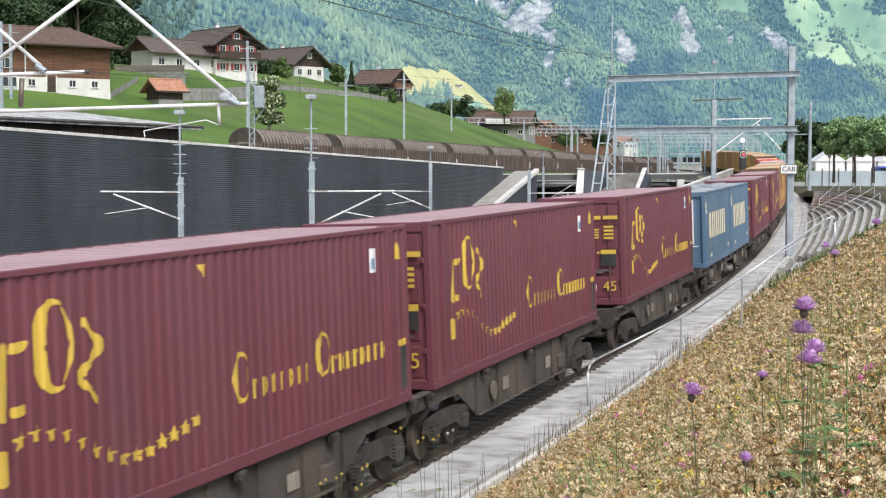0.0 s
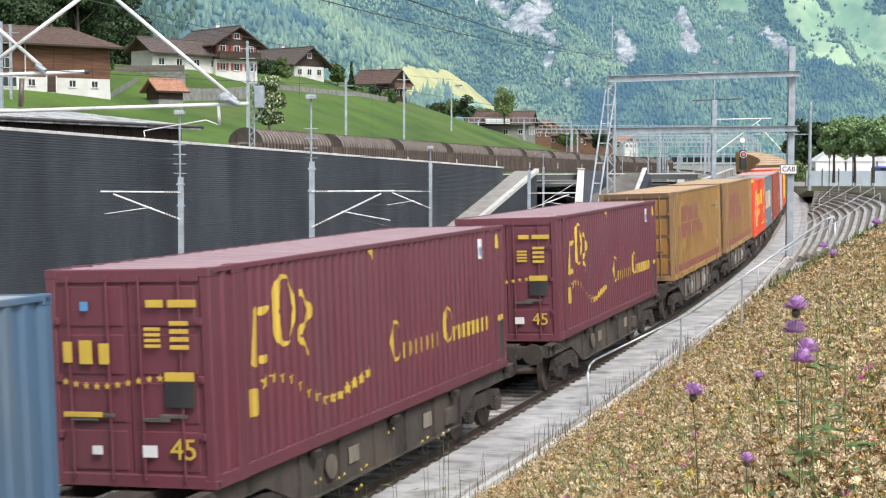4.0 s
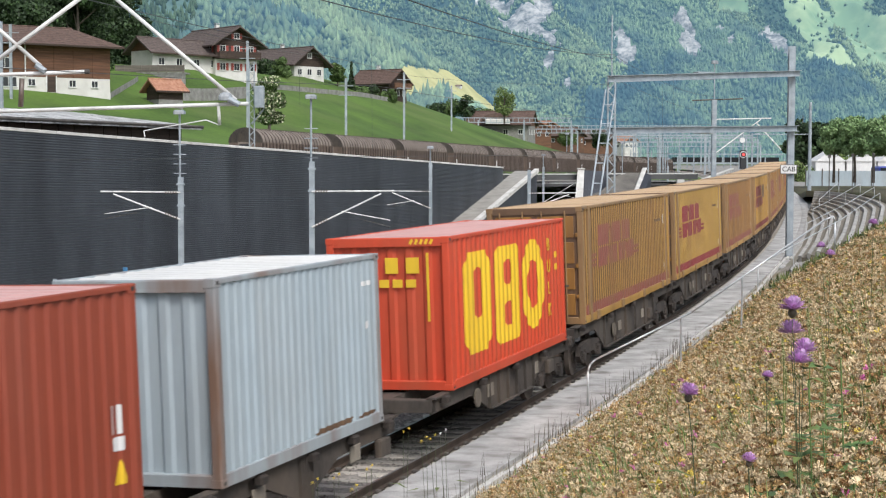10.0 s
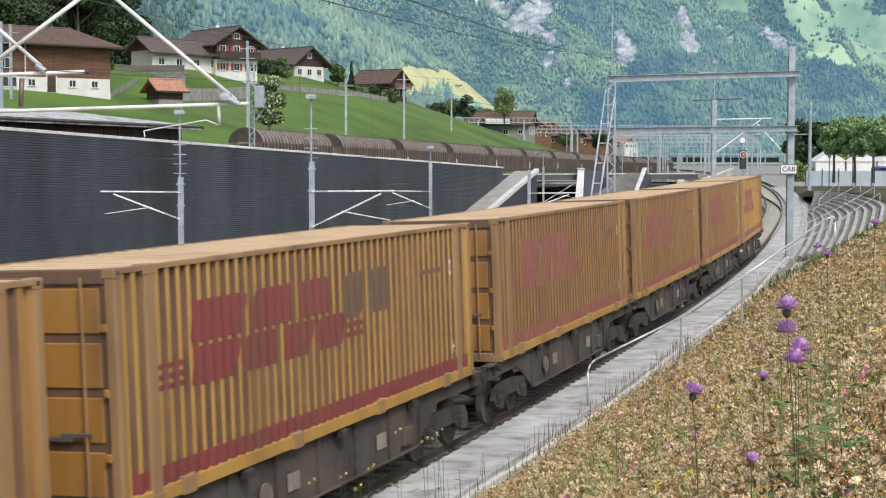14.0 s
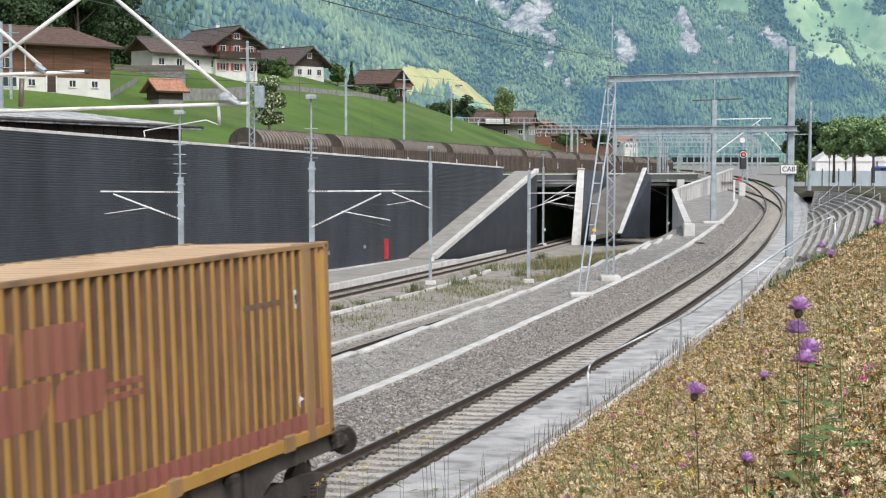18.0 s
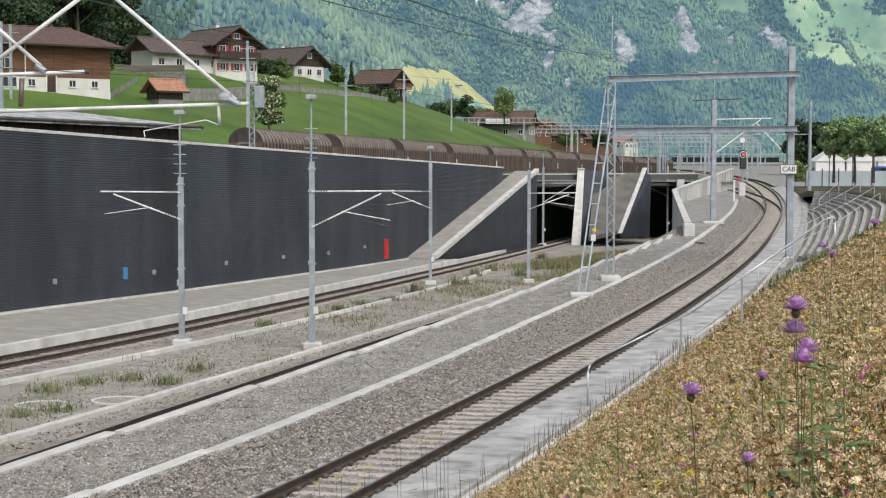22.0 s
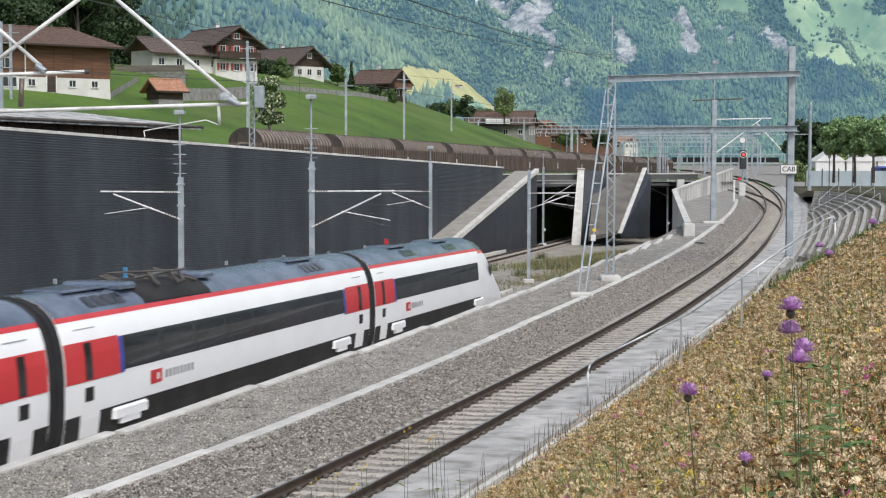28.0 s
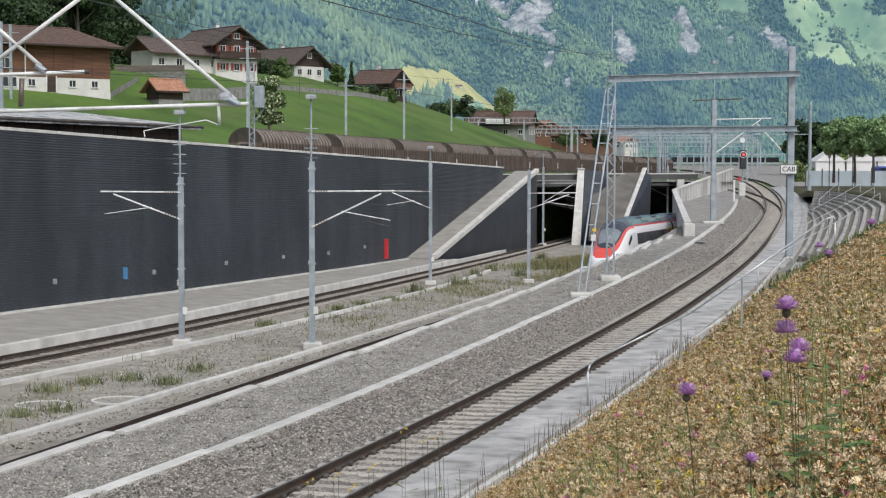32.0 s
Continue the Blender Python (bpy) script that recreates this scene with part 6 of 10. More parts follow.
# ---- the white tilting express ----
M["exwhite"] = surf("white_train_paint", (0.86, 0.87, 0.875), (0.92, 0.92, 0.92), 0.5, 0.28, bump=0.02, fine=6, spots=(0.70, 0.70, 0.69), spot_scale=0.7, spot_amount=0.15)
M["exroof"] = surf("slate_blue_roof", (0.075, 0.10, 0.15), (0.16, 0.195, 0.26), 0.5, 0.2, fine=6, spots=(0.05, 0.06, 0.075), spot_scale=0.8, spot_amount=0.5)
M["exgrey"] = surf("grey_seam_paint", (0.30, 0.31, 0.32), (0.40, 0.41, 0.42), 1.0, 0.5)
M["exred"] = surf("signal_red_paint", (0.54, 0.03, 0.035), (0.62, 0.045, 0.05), 1.0, 0.35)
M["hood"] = surf("red_hood_paint", (0.66, 0.07, 0.055), (0.74, 0.10, 0.08), 1.0, 0.3)
M["exyellow"] = surf("first_class_yellow", (0.75, 0.45, 0.03), (0.80, 0.50, 0.05), 1.0, 0.35)
M["exblack"] = surf("black_window_band", (0.012, 0.012, 0.014), (0.03, 0.03, 0.032), 0.6, 0.12)
M["exunder"] = surf("black_underframe", (0.008, 0.008, 0.008), (0.026, 0.024, 0.022), 1.2, 0.75, bump=0.2)
M["bellows"] = surf("black_rubber_bellows", (0.008, 0.008, 0.009), (0.022, 0.022, 0.023), 2.0, 0.8)
# Glass colour lightened to stand in for the sky's reflection.
M["screen"] = surf("windscreen_glass", (0.14, 0.165, 0.18), (0.30, 0.33, 0.35), 0.8, 0.04)
M["mask"] = surf("dark_cab_mask", (0.035, 0.04, 0.055), (0.07, 0.08, 0.10), 0.8, 0.18)
M["lampglass"] = surf("headlight_glass", (0.20, 0.22, 0.24), (0.40, 0.42, 0.44), 3.0, 0.08)
M["exblue"] = surf("deep_blue_edge", (0.04, 0.06, 0.30), (0.06, 0.08, 0.36), 1.0, 0.35)

HALF = [(0.0, 0.42), (0.9, 0.42), (1.24, 0.50), (1.34, 0.75), (1.40, 1.1), (1.415, 1.6), (1.41, 2.1), (1.37, 2.6), (1.30, 2.95), (1.20, 3.25), (1.02, 3.52), (0.72, 3.74), (0.36, 3.86), (0.0, 3.90)]
_hz = [z for _, z in HALF[3:12]]
_hx = [x for x, _ in HALF[3:12]]


def side_x(z):
    return float(np.interp(z, _hz, _hx))


def section():
    return [(x, z) for x, z in HALF] + [(-x, z) for x, z in reversed(HALF[1:-1])]


def skin(y0, y1, z0, z1, lift=0.008, n=4, both=True, skew=0.0):
    """A painted or glazed panel on both sides, following the body's section."""
    g = G()
    zz = np.linspace(z0, z1, n)
    for sx in ((1, -1) if both else (1,)):
        rings = [[(sx * (side_x(z) + lift), y + skew * (z - z0), z) for z in (zz if sx > 0 else zz[::-1])] for y in (y0, y1)]
        g.loft(rings, closed=False)
    return g


def sides(name, mat, root, label, y0, y1, z0, z1, lift=0.008, n=4):
    """The same panel on each side of the body, a part of its own on each; returns the one that faces the bank."""
    out = None
    for sx in (-1, 1):
        zz = np.linspace(z0, z1, n)
        g = G().loft([[(sx * (side_x(z) + lift), y, z) for z in (zz if sx > 0 else zz[::-1])] for y in (y0, y1)], closed=False)
        out = part(name, g, mat, root, label)
    return out


def ex_bogie(root, y):
    b = part("bogie", G().cbox((0, y, 0.55), (2.1, 3.0, 0.25), 0.05), M["exunder"], root, "dark bogie")
    for dy in (-1.35, 1.35):
        for sx in (-1, 1):
            part("wheel", G().tube((sx * 0.69, y + dy, 0.44), (sx * 0.81, y + dy, 0.44), 0.44, 20), M["wheel"], b)
    for sx in (-1, 1):
        part("bogie_fairing", G().cbox((sx * 1.385, y, 1.02), (0.20, 1.9, 0.26), 0.05).cbox((sx * 1.385, y, 0.84), (0.16, 1.1, 0.2), 0.04), M["exwhite"], b, "white bogie fairing")


def car_common(root, y0, y1, doors, red_first, roof_gear, wells=()):
    """Windows, stripes, doors, roof and underframe between y0 and y1; doors: ends that have them."""
    sec = section()
    part("body", G().loft([[(x, y, z) for x, z in sec] for y in np.linspace(y0, y1, 8)], caps=False), M["exwhite"], root, "glossy white body shell", True)
    for y in (y0 + 0.01, y1 - 0.01):
        part("end_wall", G().add([(x, y, z) for x, z in sec], [tuple(range(len(sec)))]), M["exunder"], root, "dark end wall")
    rp = [(side_x(3.40) + 0.008, 3.40), (1.03, 3.53), (0.725, 3.75), (0.36, 3.872), (0, 3.912)]
    rp = rp + [(-x, z) for x, z in reversed(rp[:-1])]
    part("roof", G().loft([[(x, y, z) for x, z in rp] for y in (y0 + 0.02, y1 - 0.02)], closed=False), M["exroof"], root, "slate blue curved roof", True)
    sides("red_stripe", M["exred"], root, "thin red stripe", y0 + 0.02, y1 - 0.02, 3.31, 3.42, 0.012, 3)
    a, b = y0 + (3.1 if doors[0] else 0.6), y1 - (3.1 if doors[1] else 0.6)
    sides("window_band", M["exblack"], root, "continuous dark window band", a, b, 2.0, 2.80, 0.010)
    n = int((b - a) / 2.0)
    for k in range(n):
        p = (b - a) / n
        sides("window", M["glass"], root, "tinted window", a + k * p + 0.16, a + (k + 1) * p - 0.16, 2.07, 2.73, 0.014)
    for end, yes in ((0, doors[0]), (1, doors[1])):
        if not yes:
            continue
        sg = 1 if end == 0 else -1
        e = y0 if end == 0 else y1
        q = sorted((e + sg * 0.05, e + sg * 2.85))
        sides("door_panel", M["exred"], root, "red door field", q[0], q[1], 1.94, 2.84 if not red_first else 2.66, 0.016)
        if red_first:
            sides("class_stripe", M["exyellow"], root, "yellow first class stripe", q[0], q[1], 2.66, 2.84, 0.018, 3)
        w = sorted((e + sg * 1.02, e + sg * 1.38))
        sides("door_window", M["exblack"], root, "dark narrow door window", w[0], w[1], 1.97, 2.80, 0.024)
        hd = sorted((e + sg * 0.72, e + sg * 1.78))
        sides("door_head", M["exgrey"], root, "thin grey seam over the door", hd[0], hd[1], 3.10, 3.13, 0.012, 2)
        w2 = sorted((e + sg * 0.75, e + sg * 1.75))
        dr = sides("door", M["exwhite"], root, "white plug door", w2[0], w2[1], 0.66, 1.90, 0.022)
        s2 = sorted((e + sg * 0.95, e + sg * 1.4))
        sides("door_display", M["exblack"], dr, "dark display", s2[0], s2[1], 1.48, 1.80, 0.030, 2)
        e2 = sorted((e + sg * 2.86, e + sg * 3.1))
        sides("edge_stripe", M["exblue"], root, "blue edge stripe", e2[0], e2[1], 1.94, 2.80, 0.016, 3)
        if end == 1:
            continue
        lg = sorted((e + sg * 4.6, e + sg * 5.3))
        sides("emblem", M["exred"], root, "red square emblem", lg[0], lg[1], 1.46, 1.80, 0.012, 2)
        nt = sorted((e + sg * 4.98, e + sg * 5.12))
        sides("emblem_notch", M["exwhite"], root, "white notch of the emblem", nt[0], nt[1], 1.55, 1.71, 0.016, 2)
        for k in range(8):
            t = sorted((e + sg * (5.5 + 0.24 * k), e + sg * (5.66 + 0.24 * k)))
            part("lettering_bar", skin(t[0], t[1], 1.53, 1.73, 0.012, 2), M["exgrey"], root)
    if not doors[0]:
        part("emblem", skin(y0 + 1.2, y0 + 1.9, 1.50, 1.76, 0.012, 2, False), M["exred"], root, "red square emblem")
        for k in range(8):
            part("lettering_bar", skin(y0 + 2.1 + 0.24 * k, y0 + 2.26 + 0.24 * k, 1.56, 1.70, 0.012, 2, False), M["exunder"], root)
    part("underframe", G().cbox((0, (y0 + y1) / 2, 0.60), (2.5, (y1 - y0) - 1.4, 0.5), 0.06), M["exunder"], root, "black underframe equipment")
    sides("lower_skirt", M["exunder"], root, "black lower skirt", y0 + 0.03, y1 - 0.03, 0.44, 1.20, 0.012, 3)
    for k in roof_gear:
        yy = y0 + (y1 - y0) * k
        rg = part("roof_hatch", G().cbox((0, yy, 3.90), (1.1, 2.4, 0.06), 0.025), M["exroof"], root, "low roof hatch")
        for sx in (-1, 1):
            for j in range(4):
                y = yy - 0.85 + 0.52 * j
                edge = [(sx * 1.05, 3.545), (sx * 0.90, 3.655), (sx * 0.735, 3.765)]
                part("grille", G().loft([[(x, y + d, z) for x, z in (edge if sx > 0 else edge[::-1])] for d in (0, 0.40)], closed=False), M["exblack"], rg, "black roof grille")
    for k in wells:
        yy = y0 + (y1 - y0) * k
        wl = part("roof_well", G().loft([[(x * s, y, z + (0.02 if s == 1 else 0.05)) for x, z in rp] for y, s in ((yy - 2.2, 1), (yy - 2.1, 1.01), (yy + 2.1, 1.01), (yy + 2.2, 1))], closed=False), M["exunder"], root, "black equipment well in the roof", True)
        g = G()
        rnd = random.Random(int(10 * k) + len(wells))
        for j in range(9):
            g.tube((rnd.uniform(0.3, 1.0), yy - 1.8 + 0.42 * j, 3.80), (rnd.uniform(-0.6, 0.8), yy - 1.6 + 0.42 * j, rnd.uniform(3.98, 4.14)), 0.045, 6)
        g.tube((0.55, yy - 1.7, 4.02), (0.55, yy + 1.7, 4.10), 0.035, 6).tube((-0.4, yy - 1.2, 4.1), (0.7, yy + 0.4, 4.12), 0.03, 6)
        part("roof_gear", g, M["darksteel"], wl, "grey insulators and rods")
        for dy in (-2.6, 2.6):
            part("well_shroud", G().cbox((0, yy + dy, 3.90), (1.7, 0.9, 0.16), 0.07), M["exroof"], wl, "streamlined shroud")


LC, LE = 24.65, 26.5


def mid_car(label, first, gear, restaurant=False, wells=()):
    root = thing("express_car", label, "train car", group="cars of the white express")
    h = LC / 2 - 0.38
    car_common(root, -h, h, (True, True), first, gear, wells)
    if restaurant:
        sides("red_band", M["exred"], root, "red restaurant band", -h + 3.2, h - 3.2, 1.96, 2.82, 0.022)
        for k in range(7):
            sides("window", M["exblack"], root, "tinted window", -4.2 + 1.25 * k, -3.4 + 1.25 * k, 2.05, 2.72, 0.030)
    for y in (-h + 3.4, h - 3.4):
        ex_bogie(root, y)
    sec = section()
    g = G()
    for j in range(4):
        y = h + 0.02 + 0.18 * j
        k = 0.985 if j % 2 else 1.004
        g.loft([[(x * k, yy, 0.42 + (z - 0.42) * k) for x, z in sec] for yy in (y - 0.02, y + 0.20)])
    part("gangway", g, M["bellows"], root, "black corrugated gangway bellows")
    return root


def end_car(label, sign):
    """A driving car; its nose points along sign * y."""
    root = thing("express_end_car", label, "train car", group="cars of the white express")
    h = LE / 2
    tail = -sign * (h - 0.38)
    base = sign * (h - 7.2)
    y0, y1 = sorted((tail, base))
    car_common(root, y0, y1, (sign > 0, sign < 0), sign < 0, (0.35, 0.75))
    sec = section()
    D = [0.0, 0.06, 0.18, 0.4, 0.7, 1.1, 1.6, 2.1, 2.6, 3.1, 3.6, 4.1, 4.6, 5.1, 5.6, 6.2, 7.2]
    fine = np.linspace(0, 1, 90) ** 1.5 * 7.2
    n = len(sec)
    dense = []
    for i in range(n):
        a, b = sec[i], sec[(i + 1) % n]
        dense += [(a[0] + (b[0] - a[0]) * f / 9, a[1] + (b[1] - a[1]) * f / 9) for f in range(9)]
    rings = []
    for d in fine:
        w = float(np.interp(d, [0, 0.03, 0.10, 0.25, 0.5, 1.0, 1.8, 3.0, 5.0, 7.2], [0.03, 0.30, 0.54, 0.78, 0.95, 1.13, 1.25, 1.34, 1.395, 1.415])) / 1.415
        zt = float(np.interp(d, [0, 0.03, 0.1, 0.35, 0.8, 1.5, 2.2, 3.0, 3.8, 4.6, 5.5, 6.4, 7.2], [0.93, 1.06, 1.19, 1.42, 1.66, 1.95, 2.28, 2.76, 3.20, 3.55, 3.79, 3.88, 3.90]))
        zb = float(np.interp(d, [0, 0.03, 0.1, 0.4, 1.0, 3.0], [0.88, 0.76, 0.64, 0.48, 0.40, 0.42]))
        r = []
        for x, z in dense:
            f = (z - 0.42) / (3.90 - 0.42)
            nar = 1 - float(np.interp(d, [0, 2.0, 3.2, 5.0, 7.2], [0.10, 0.26, 0.30, 0.14, 0.0])) * f ** 2
            r.append((x * w * nar, sign * (h - d), zb + (zt - zb) * f))
        rings.append(r)
    m = len(dense)
    groups = {"nose": [], "red_hood": [], "windscreen": [], "cab_mask": [], "headlight": [], "headlight ": []}
    for j in range(len(rings) - 1):
        for i in range(m):
            q = (rings[j][i], rings[j][(i + 1) % m], rings[j + 1][(i + 1) % m], rings[j + 1][i])
            d = (fine[j] + fine[j + 1]) / 2
            x = abs(sum(p[0] for p in q) / 4)
            z = sum(p[2] for p in q) / 4
            top, low = max(p[2] for p in rings[j]), min(p[2] for p in rings[j])
            f = (z - low) / (top - low)
            lim = float(np.interp(d, [1.35, 1.45, 1.7, 2.1, 3.0, 4.5, 6.0, 7.2], [-0.1, 0.25, 0.50, 0.68, 0.82, 0.93, 1.05, 1.15]))
            edge = float(np.interp(d, [0.14, 0.2, 0.5, 1.0, 1.6, 2.2, 3.0, 4.5, 7.2], [0.0, 0.40, 0.62, 0.76, 0.86, 0.92, 0.98, 1.05, 1.22]))
            lamp = ((d - 1.0) / 0.52) ** 2 + ((f - 0.66 - 0.12 * (d - 1.0)) / 0.085) ** 2
            kind = "nose"
            if f > 0.6 and x < lim:
                kind = "windscreen" if 2.15 < d < 3.95 and x < lim - 0.10 else "cab_mask"
            elif lamp < 1 and x > 0.55:
                kind = "headlight" if q[0][0] > 0 else "headlight "
            elif f > 0.6 and x < edge:
                kind = "red_hood"
            groups[kind].append(q if sign < 0 else tuple(reversed(q)))
    mats = {"nose": ("exwhite", "glossy white pointed nose"), "red_hood": ("hood", "red hood and window edging"), "windscreen": ("screen", "raked windscreen"), "cab_mask": ("mask", "dark cab mask"), "headlight": ("lampglass", "slanted glass headlight")}
    for k, qs in groups.items():
        ids, vs, fs = {}, [], []
        for q in qs:
            f = []
            for p in q:
                key = (round(p[0], 4), round(p[1], 4), round(p[2], 4))
                if key not in ids:
                    ids[key] = len(vs)
                    vs.append(p)
                f.append(ids[key])
            fs.append(tuple(f))
        k = k.strip()
        part(k, G().add(vs, fs), M[mats[k][0]], root, mats[k][1], True)
    for sx in (-1, 1):
        c = [(4.3, 2.16), (5.15, 2.16 + 0.62), (5.35, 2.72), (5.35, 2.42), (4.6, 2.02)]
        g = G()
        for o in (0.0,):
            g.add([(sx * (float(np.interp(d, [4, 5.5], [1.345, 1.39])) * (1 - 0.18 * ((z - 0.42) / 3.48) ** 2 * (5.6 - d) / 1.6) + 0.012), sign * (h - d), z) for d, z in c], [(0, 1, 2, 3, 4) if sx * sign < 0 else (4, 3, 2, 1, 0)])
        part("cab_window", g, M["exblack"], root, "dark cab side window")
    sides("cab_door", M["exwhite"], root, "white cab door", *sorted((base + sign * 0.25, base + sign * 1.0)), 0.7, 2.9, 0.012)
    for y in (tail + sign * 3.4, base - sign * 0.6):
        ex_bogie(root, y)
    return root


EXPRESS = [(end_car("white express end car with red hood and raked windscreen", -1), LE / 2)]
pos_ = LE
for i in range(5):
    lab = ("white express car with slate roof and yellow first class stripe" if i == 0 else "white express restaurant car with a red band" if i == 1 else "white express car with slate blue roof and dark windows")
    EXPRESS.append((mid_car(lab, i < 1, (0.12, 0.78) if i != 2 else (0.5, 0.8), i == 1, (0.3,) if i in (1, 3, 4) else ()), pos_ + LC / 2))
    pos_ += LC
EXPRESS.append((end_car("white express leading car with red hood", 1), pos_ + LE / 2))
# bellows between the first driving car and the next
g = G()
for j in range(4):
    k = 0.985 if j % 2 else 1.004
    g.loft([[(x * k, yy, 0.42 + (z - 0.42) * k) for x, z in section()] for yy in (LE / 2 - 0.39 + 0.18 * j, LE / 2 - 0.17 + 0.18 * j)])
part("gangway", g, M["bellows"], EXPRESS[0][0], "black corrugated gangway bellows")
# folded current collector behind the restaurant car
_pc = EXPRESS[3][0]
pan = part("current_collector", G().cbox((0, -8.0, 3.95), (1.3, 1.8, 0.12), 0.03), M["exunder"], _pc, "dark folded current collector")
part("collector_arm", G().tube((0.3, -8.8, 4.05), (0.1, -7.0, 4.35), 0.04, 6).tube((-0.3, -8.8, 4.05), (-0.1, -7.0, 4.35), 0.04, 6), M["exunder"], pan)
part("collector_bow", G().tube((-0.75, -7.4, 4.38), (0.75, -7.4, 4.38), 0.03, 6), M["exunder"], pan)

# end cars shortened and all cars made taller to fit the camera's view
for car_, off_ in EXPRESS:
    size_ = Matrix.Diagonal((1.0, 0.90 if car_ in (EXPRESS[0][0], EXPRESS[-1][0]) else 1.0, 1.03, 1.0))
    for piece in car_.children_recursive:
        piece.data.transform(size_)
EXPRESS = [(car_, LE * 0.45 if i == 0 else off_ - LE * (0.15 if i == len(EXPRESS) - 1 else 0.10)) for i, (car_, off_) in enumerate(EXPRESS)]
EX_V, EX_S, EX_T = 52.0, 18.8, 30.5


def express_pose(off, t):
    tip = max(EX_S + EX_V * (t - EX_T), -560.0) - 3.5 * max(0.0, t - 31.0) ** 2
    s = tip + off
    a, b = at_track(TRACK2, s - 8.5), at_track(TRACK2, s + 8.5)
    c = (a + b) / 2
    return pose(*c, 0, 0, -math.degrees(math.atan2(b[0] - a[0], b[1] - a[1]))) @ pose(0, 0, 0, math.degrees(math.atan2(b[2] - a[2], 17.0)), 0, 0)

# ---- masts, wires, signals ----
def h_post(g, x, y, z0, z1, w=0.22, t=0.02):
    """An H-section post."""
    a, b, c = w / 2, w / 2 - t, t / 2
    out = [(-a, -a), (a, -a), (a, -b), (c, -b), (c, b), (a, b), (a, a), (-a, a), (-a, b), (-c, b), (-c, -b), (-a, -b)]
    return g.loft([[(x + p, y + q, z) for p, q in out] for z in (z0, z1)])


def lattice_post(root, x, y, z0, z1, w=0.30):
    for dx in (-w / 2, w / 2):
        part("post_chord", G().box((x + dx, y, (z0 + z1) / 2), (0.07, 0.16, z1 - z0)), M["steel"], root)
    g = G()
    z, k = z0 + 0.3, 1
    while z < z1 - 0.4:
        g.tube((x - k * w / 2, y - 0.05, z), (x + k * w / 2, y - 0.05, z + 0.38), 0.026, 5)
        k = -k
        z += 0.38
    tagged(part("post_lacing", g, M["steel"], root), kind="stuff")


def insulator(g, a, b, n=5, r=0.07):
    a, b = Vector(a), Vector(b)
    for k in range(n):
        p = a.lerp(b, (k + 0.2) / n)
        q = a.lerp(b, (k + 0.65) / n)
        g.tube(p, q, r, 10, r * 0.55)
    return g


M["insul"] = surf("brown_insulator", (0.10, 0.075, 0.06), (0.17, 0.13, 0.11), 3.0, 0.3)


def mast(x, y, z0, z1, lamp=None, arm=None, label="galvanised catenary mast with a pale concrete foot"):
    """arm: (reach, height of the top tube, height of the strut's foot)."""
    root = thing("catenary_mast", label, "mast", group="catenary masts")
    part("post", h_post(G(), x, y, z0, z1), M["steel"], root, "galvanised steel post")
    part("foot", G().cbox((x, y, z0 + 0.02), (0.75, 0.75, 0.34), 0.05), M["kerb"], root, "pale concrete foot")
    for z in (z1 - 0.3, z1 - 1.2, z0 + (z1 - z0) * 0.45):
        part("clamp", G().cbox((x, y, z), (0.32, 0.30, 0.08), 0.01), M["steel"], root)
    if lamp:
        part("lamp_pole", G().tube((x - 0.03, y, z1 - 1.2), (x - 0.03, y, lamp), 0.045, 8), M["steel"], root)
        for z in np.arange(z1 + 0.15, lamp - 1.2, 0.4):
            part("step_bar", G().tube((x - 0.3, y, z), (x + 0.24, y, z), 0.022, 6), M["steel"], root)
        part("lamp_head", G().cbox((x - 0.02, y - 0.1, lamp + 0.08), (0.46, 0.5, 0.18), 0.06), M["lampglass"], root, "white lamp head")
        part("number_board", G().cbox((x + 0.16, y - 0.14, z0 + (z1 - z0) * 0.20), (0.2, 0.03, 0.3), 0.01), M["whiteink"], root, "small white board")
    if arm:
        reach, zt, zf = arm
        part("top_tube", G().tube((x, y - 0.15, zt), (x + reach, y - 0.15, zt + 0.03), 0.034, 8), M["whitepipe"], root, "pale cantilever tube")
        part("strut", G().tube((x, y - 0.15, zf), (x + reach * 0.84, y - 0.15, zt - 0.08), 0.034, 8), M["whitepipe"], root, "pale diagonal tube")
        part("insulator", insulator(G(), (x + reach * 0.04, y - 0.15, zt), (x + reach * 0.2, y - 0.15, zt)), M["insul"], root, "ribbed brown insulator")
        part("insulator", insulator(G(), (x + reach * 0.04, y - 0.15, zf + 0.04), (x + reach * 0.2, y - 0.15, zf + (zt - zf) * 0.24)), M["insul"], root, "ribbed brown insulator")
        part("registration_tube", G().tube((x + reach * 0.36, y - 0.15, zt - (zt - zf) * 0.55), (x + reach * 0.95, y - 0.15, zt - (zt - zf) * 0.80), 0.022, 6), M["whitepipe"], root)
        part("steady_arm", G().tube((x + reach * 0.55, y - 0.15, zt - (zt - zf) * 0.75), (x + reach * 0.95, y - 0.15, zt - (zt - zf) * 0.98), 0.014, 6), M["darksteel"], root)
    return root


mast(-11.04, 67.5, -2.25, 4.78, 7.42, (-3.35, 4.14, 3.0))
mast(-5.40, 66.0, -2.2, 5.45, 8.02, (3.4, 4.22, 2.75))
mast(-0.85, 108.8, -2.9, 5.35, 6.25, (-3.1, 3.35, 2.2))
mast(5.95, 111.0, -2.95, 4.80, None, (3.3, 3.20, 2.1))
mast(11.0, 176.0, -3.9, 4.7, 5.9, (3.9, 2.9, 0.8))
mast(28.0, 200.0, -4.2, 4.7, 5.5, (-4.0, 2.6, 0.9))
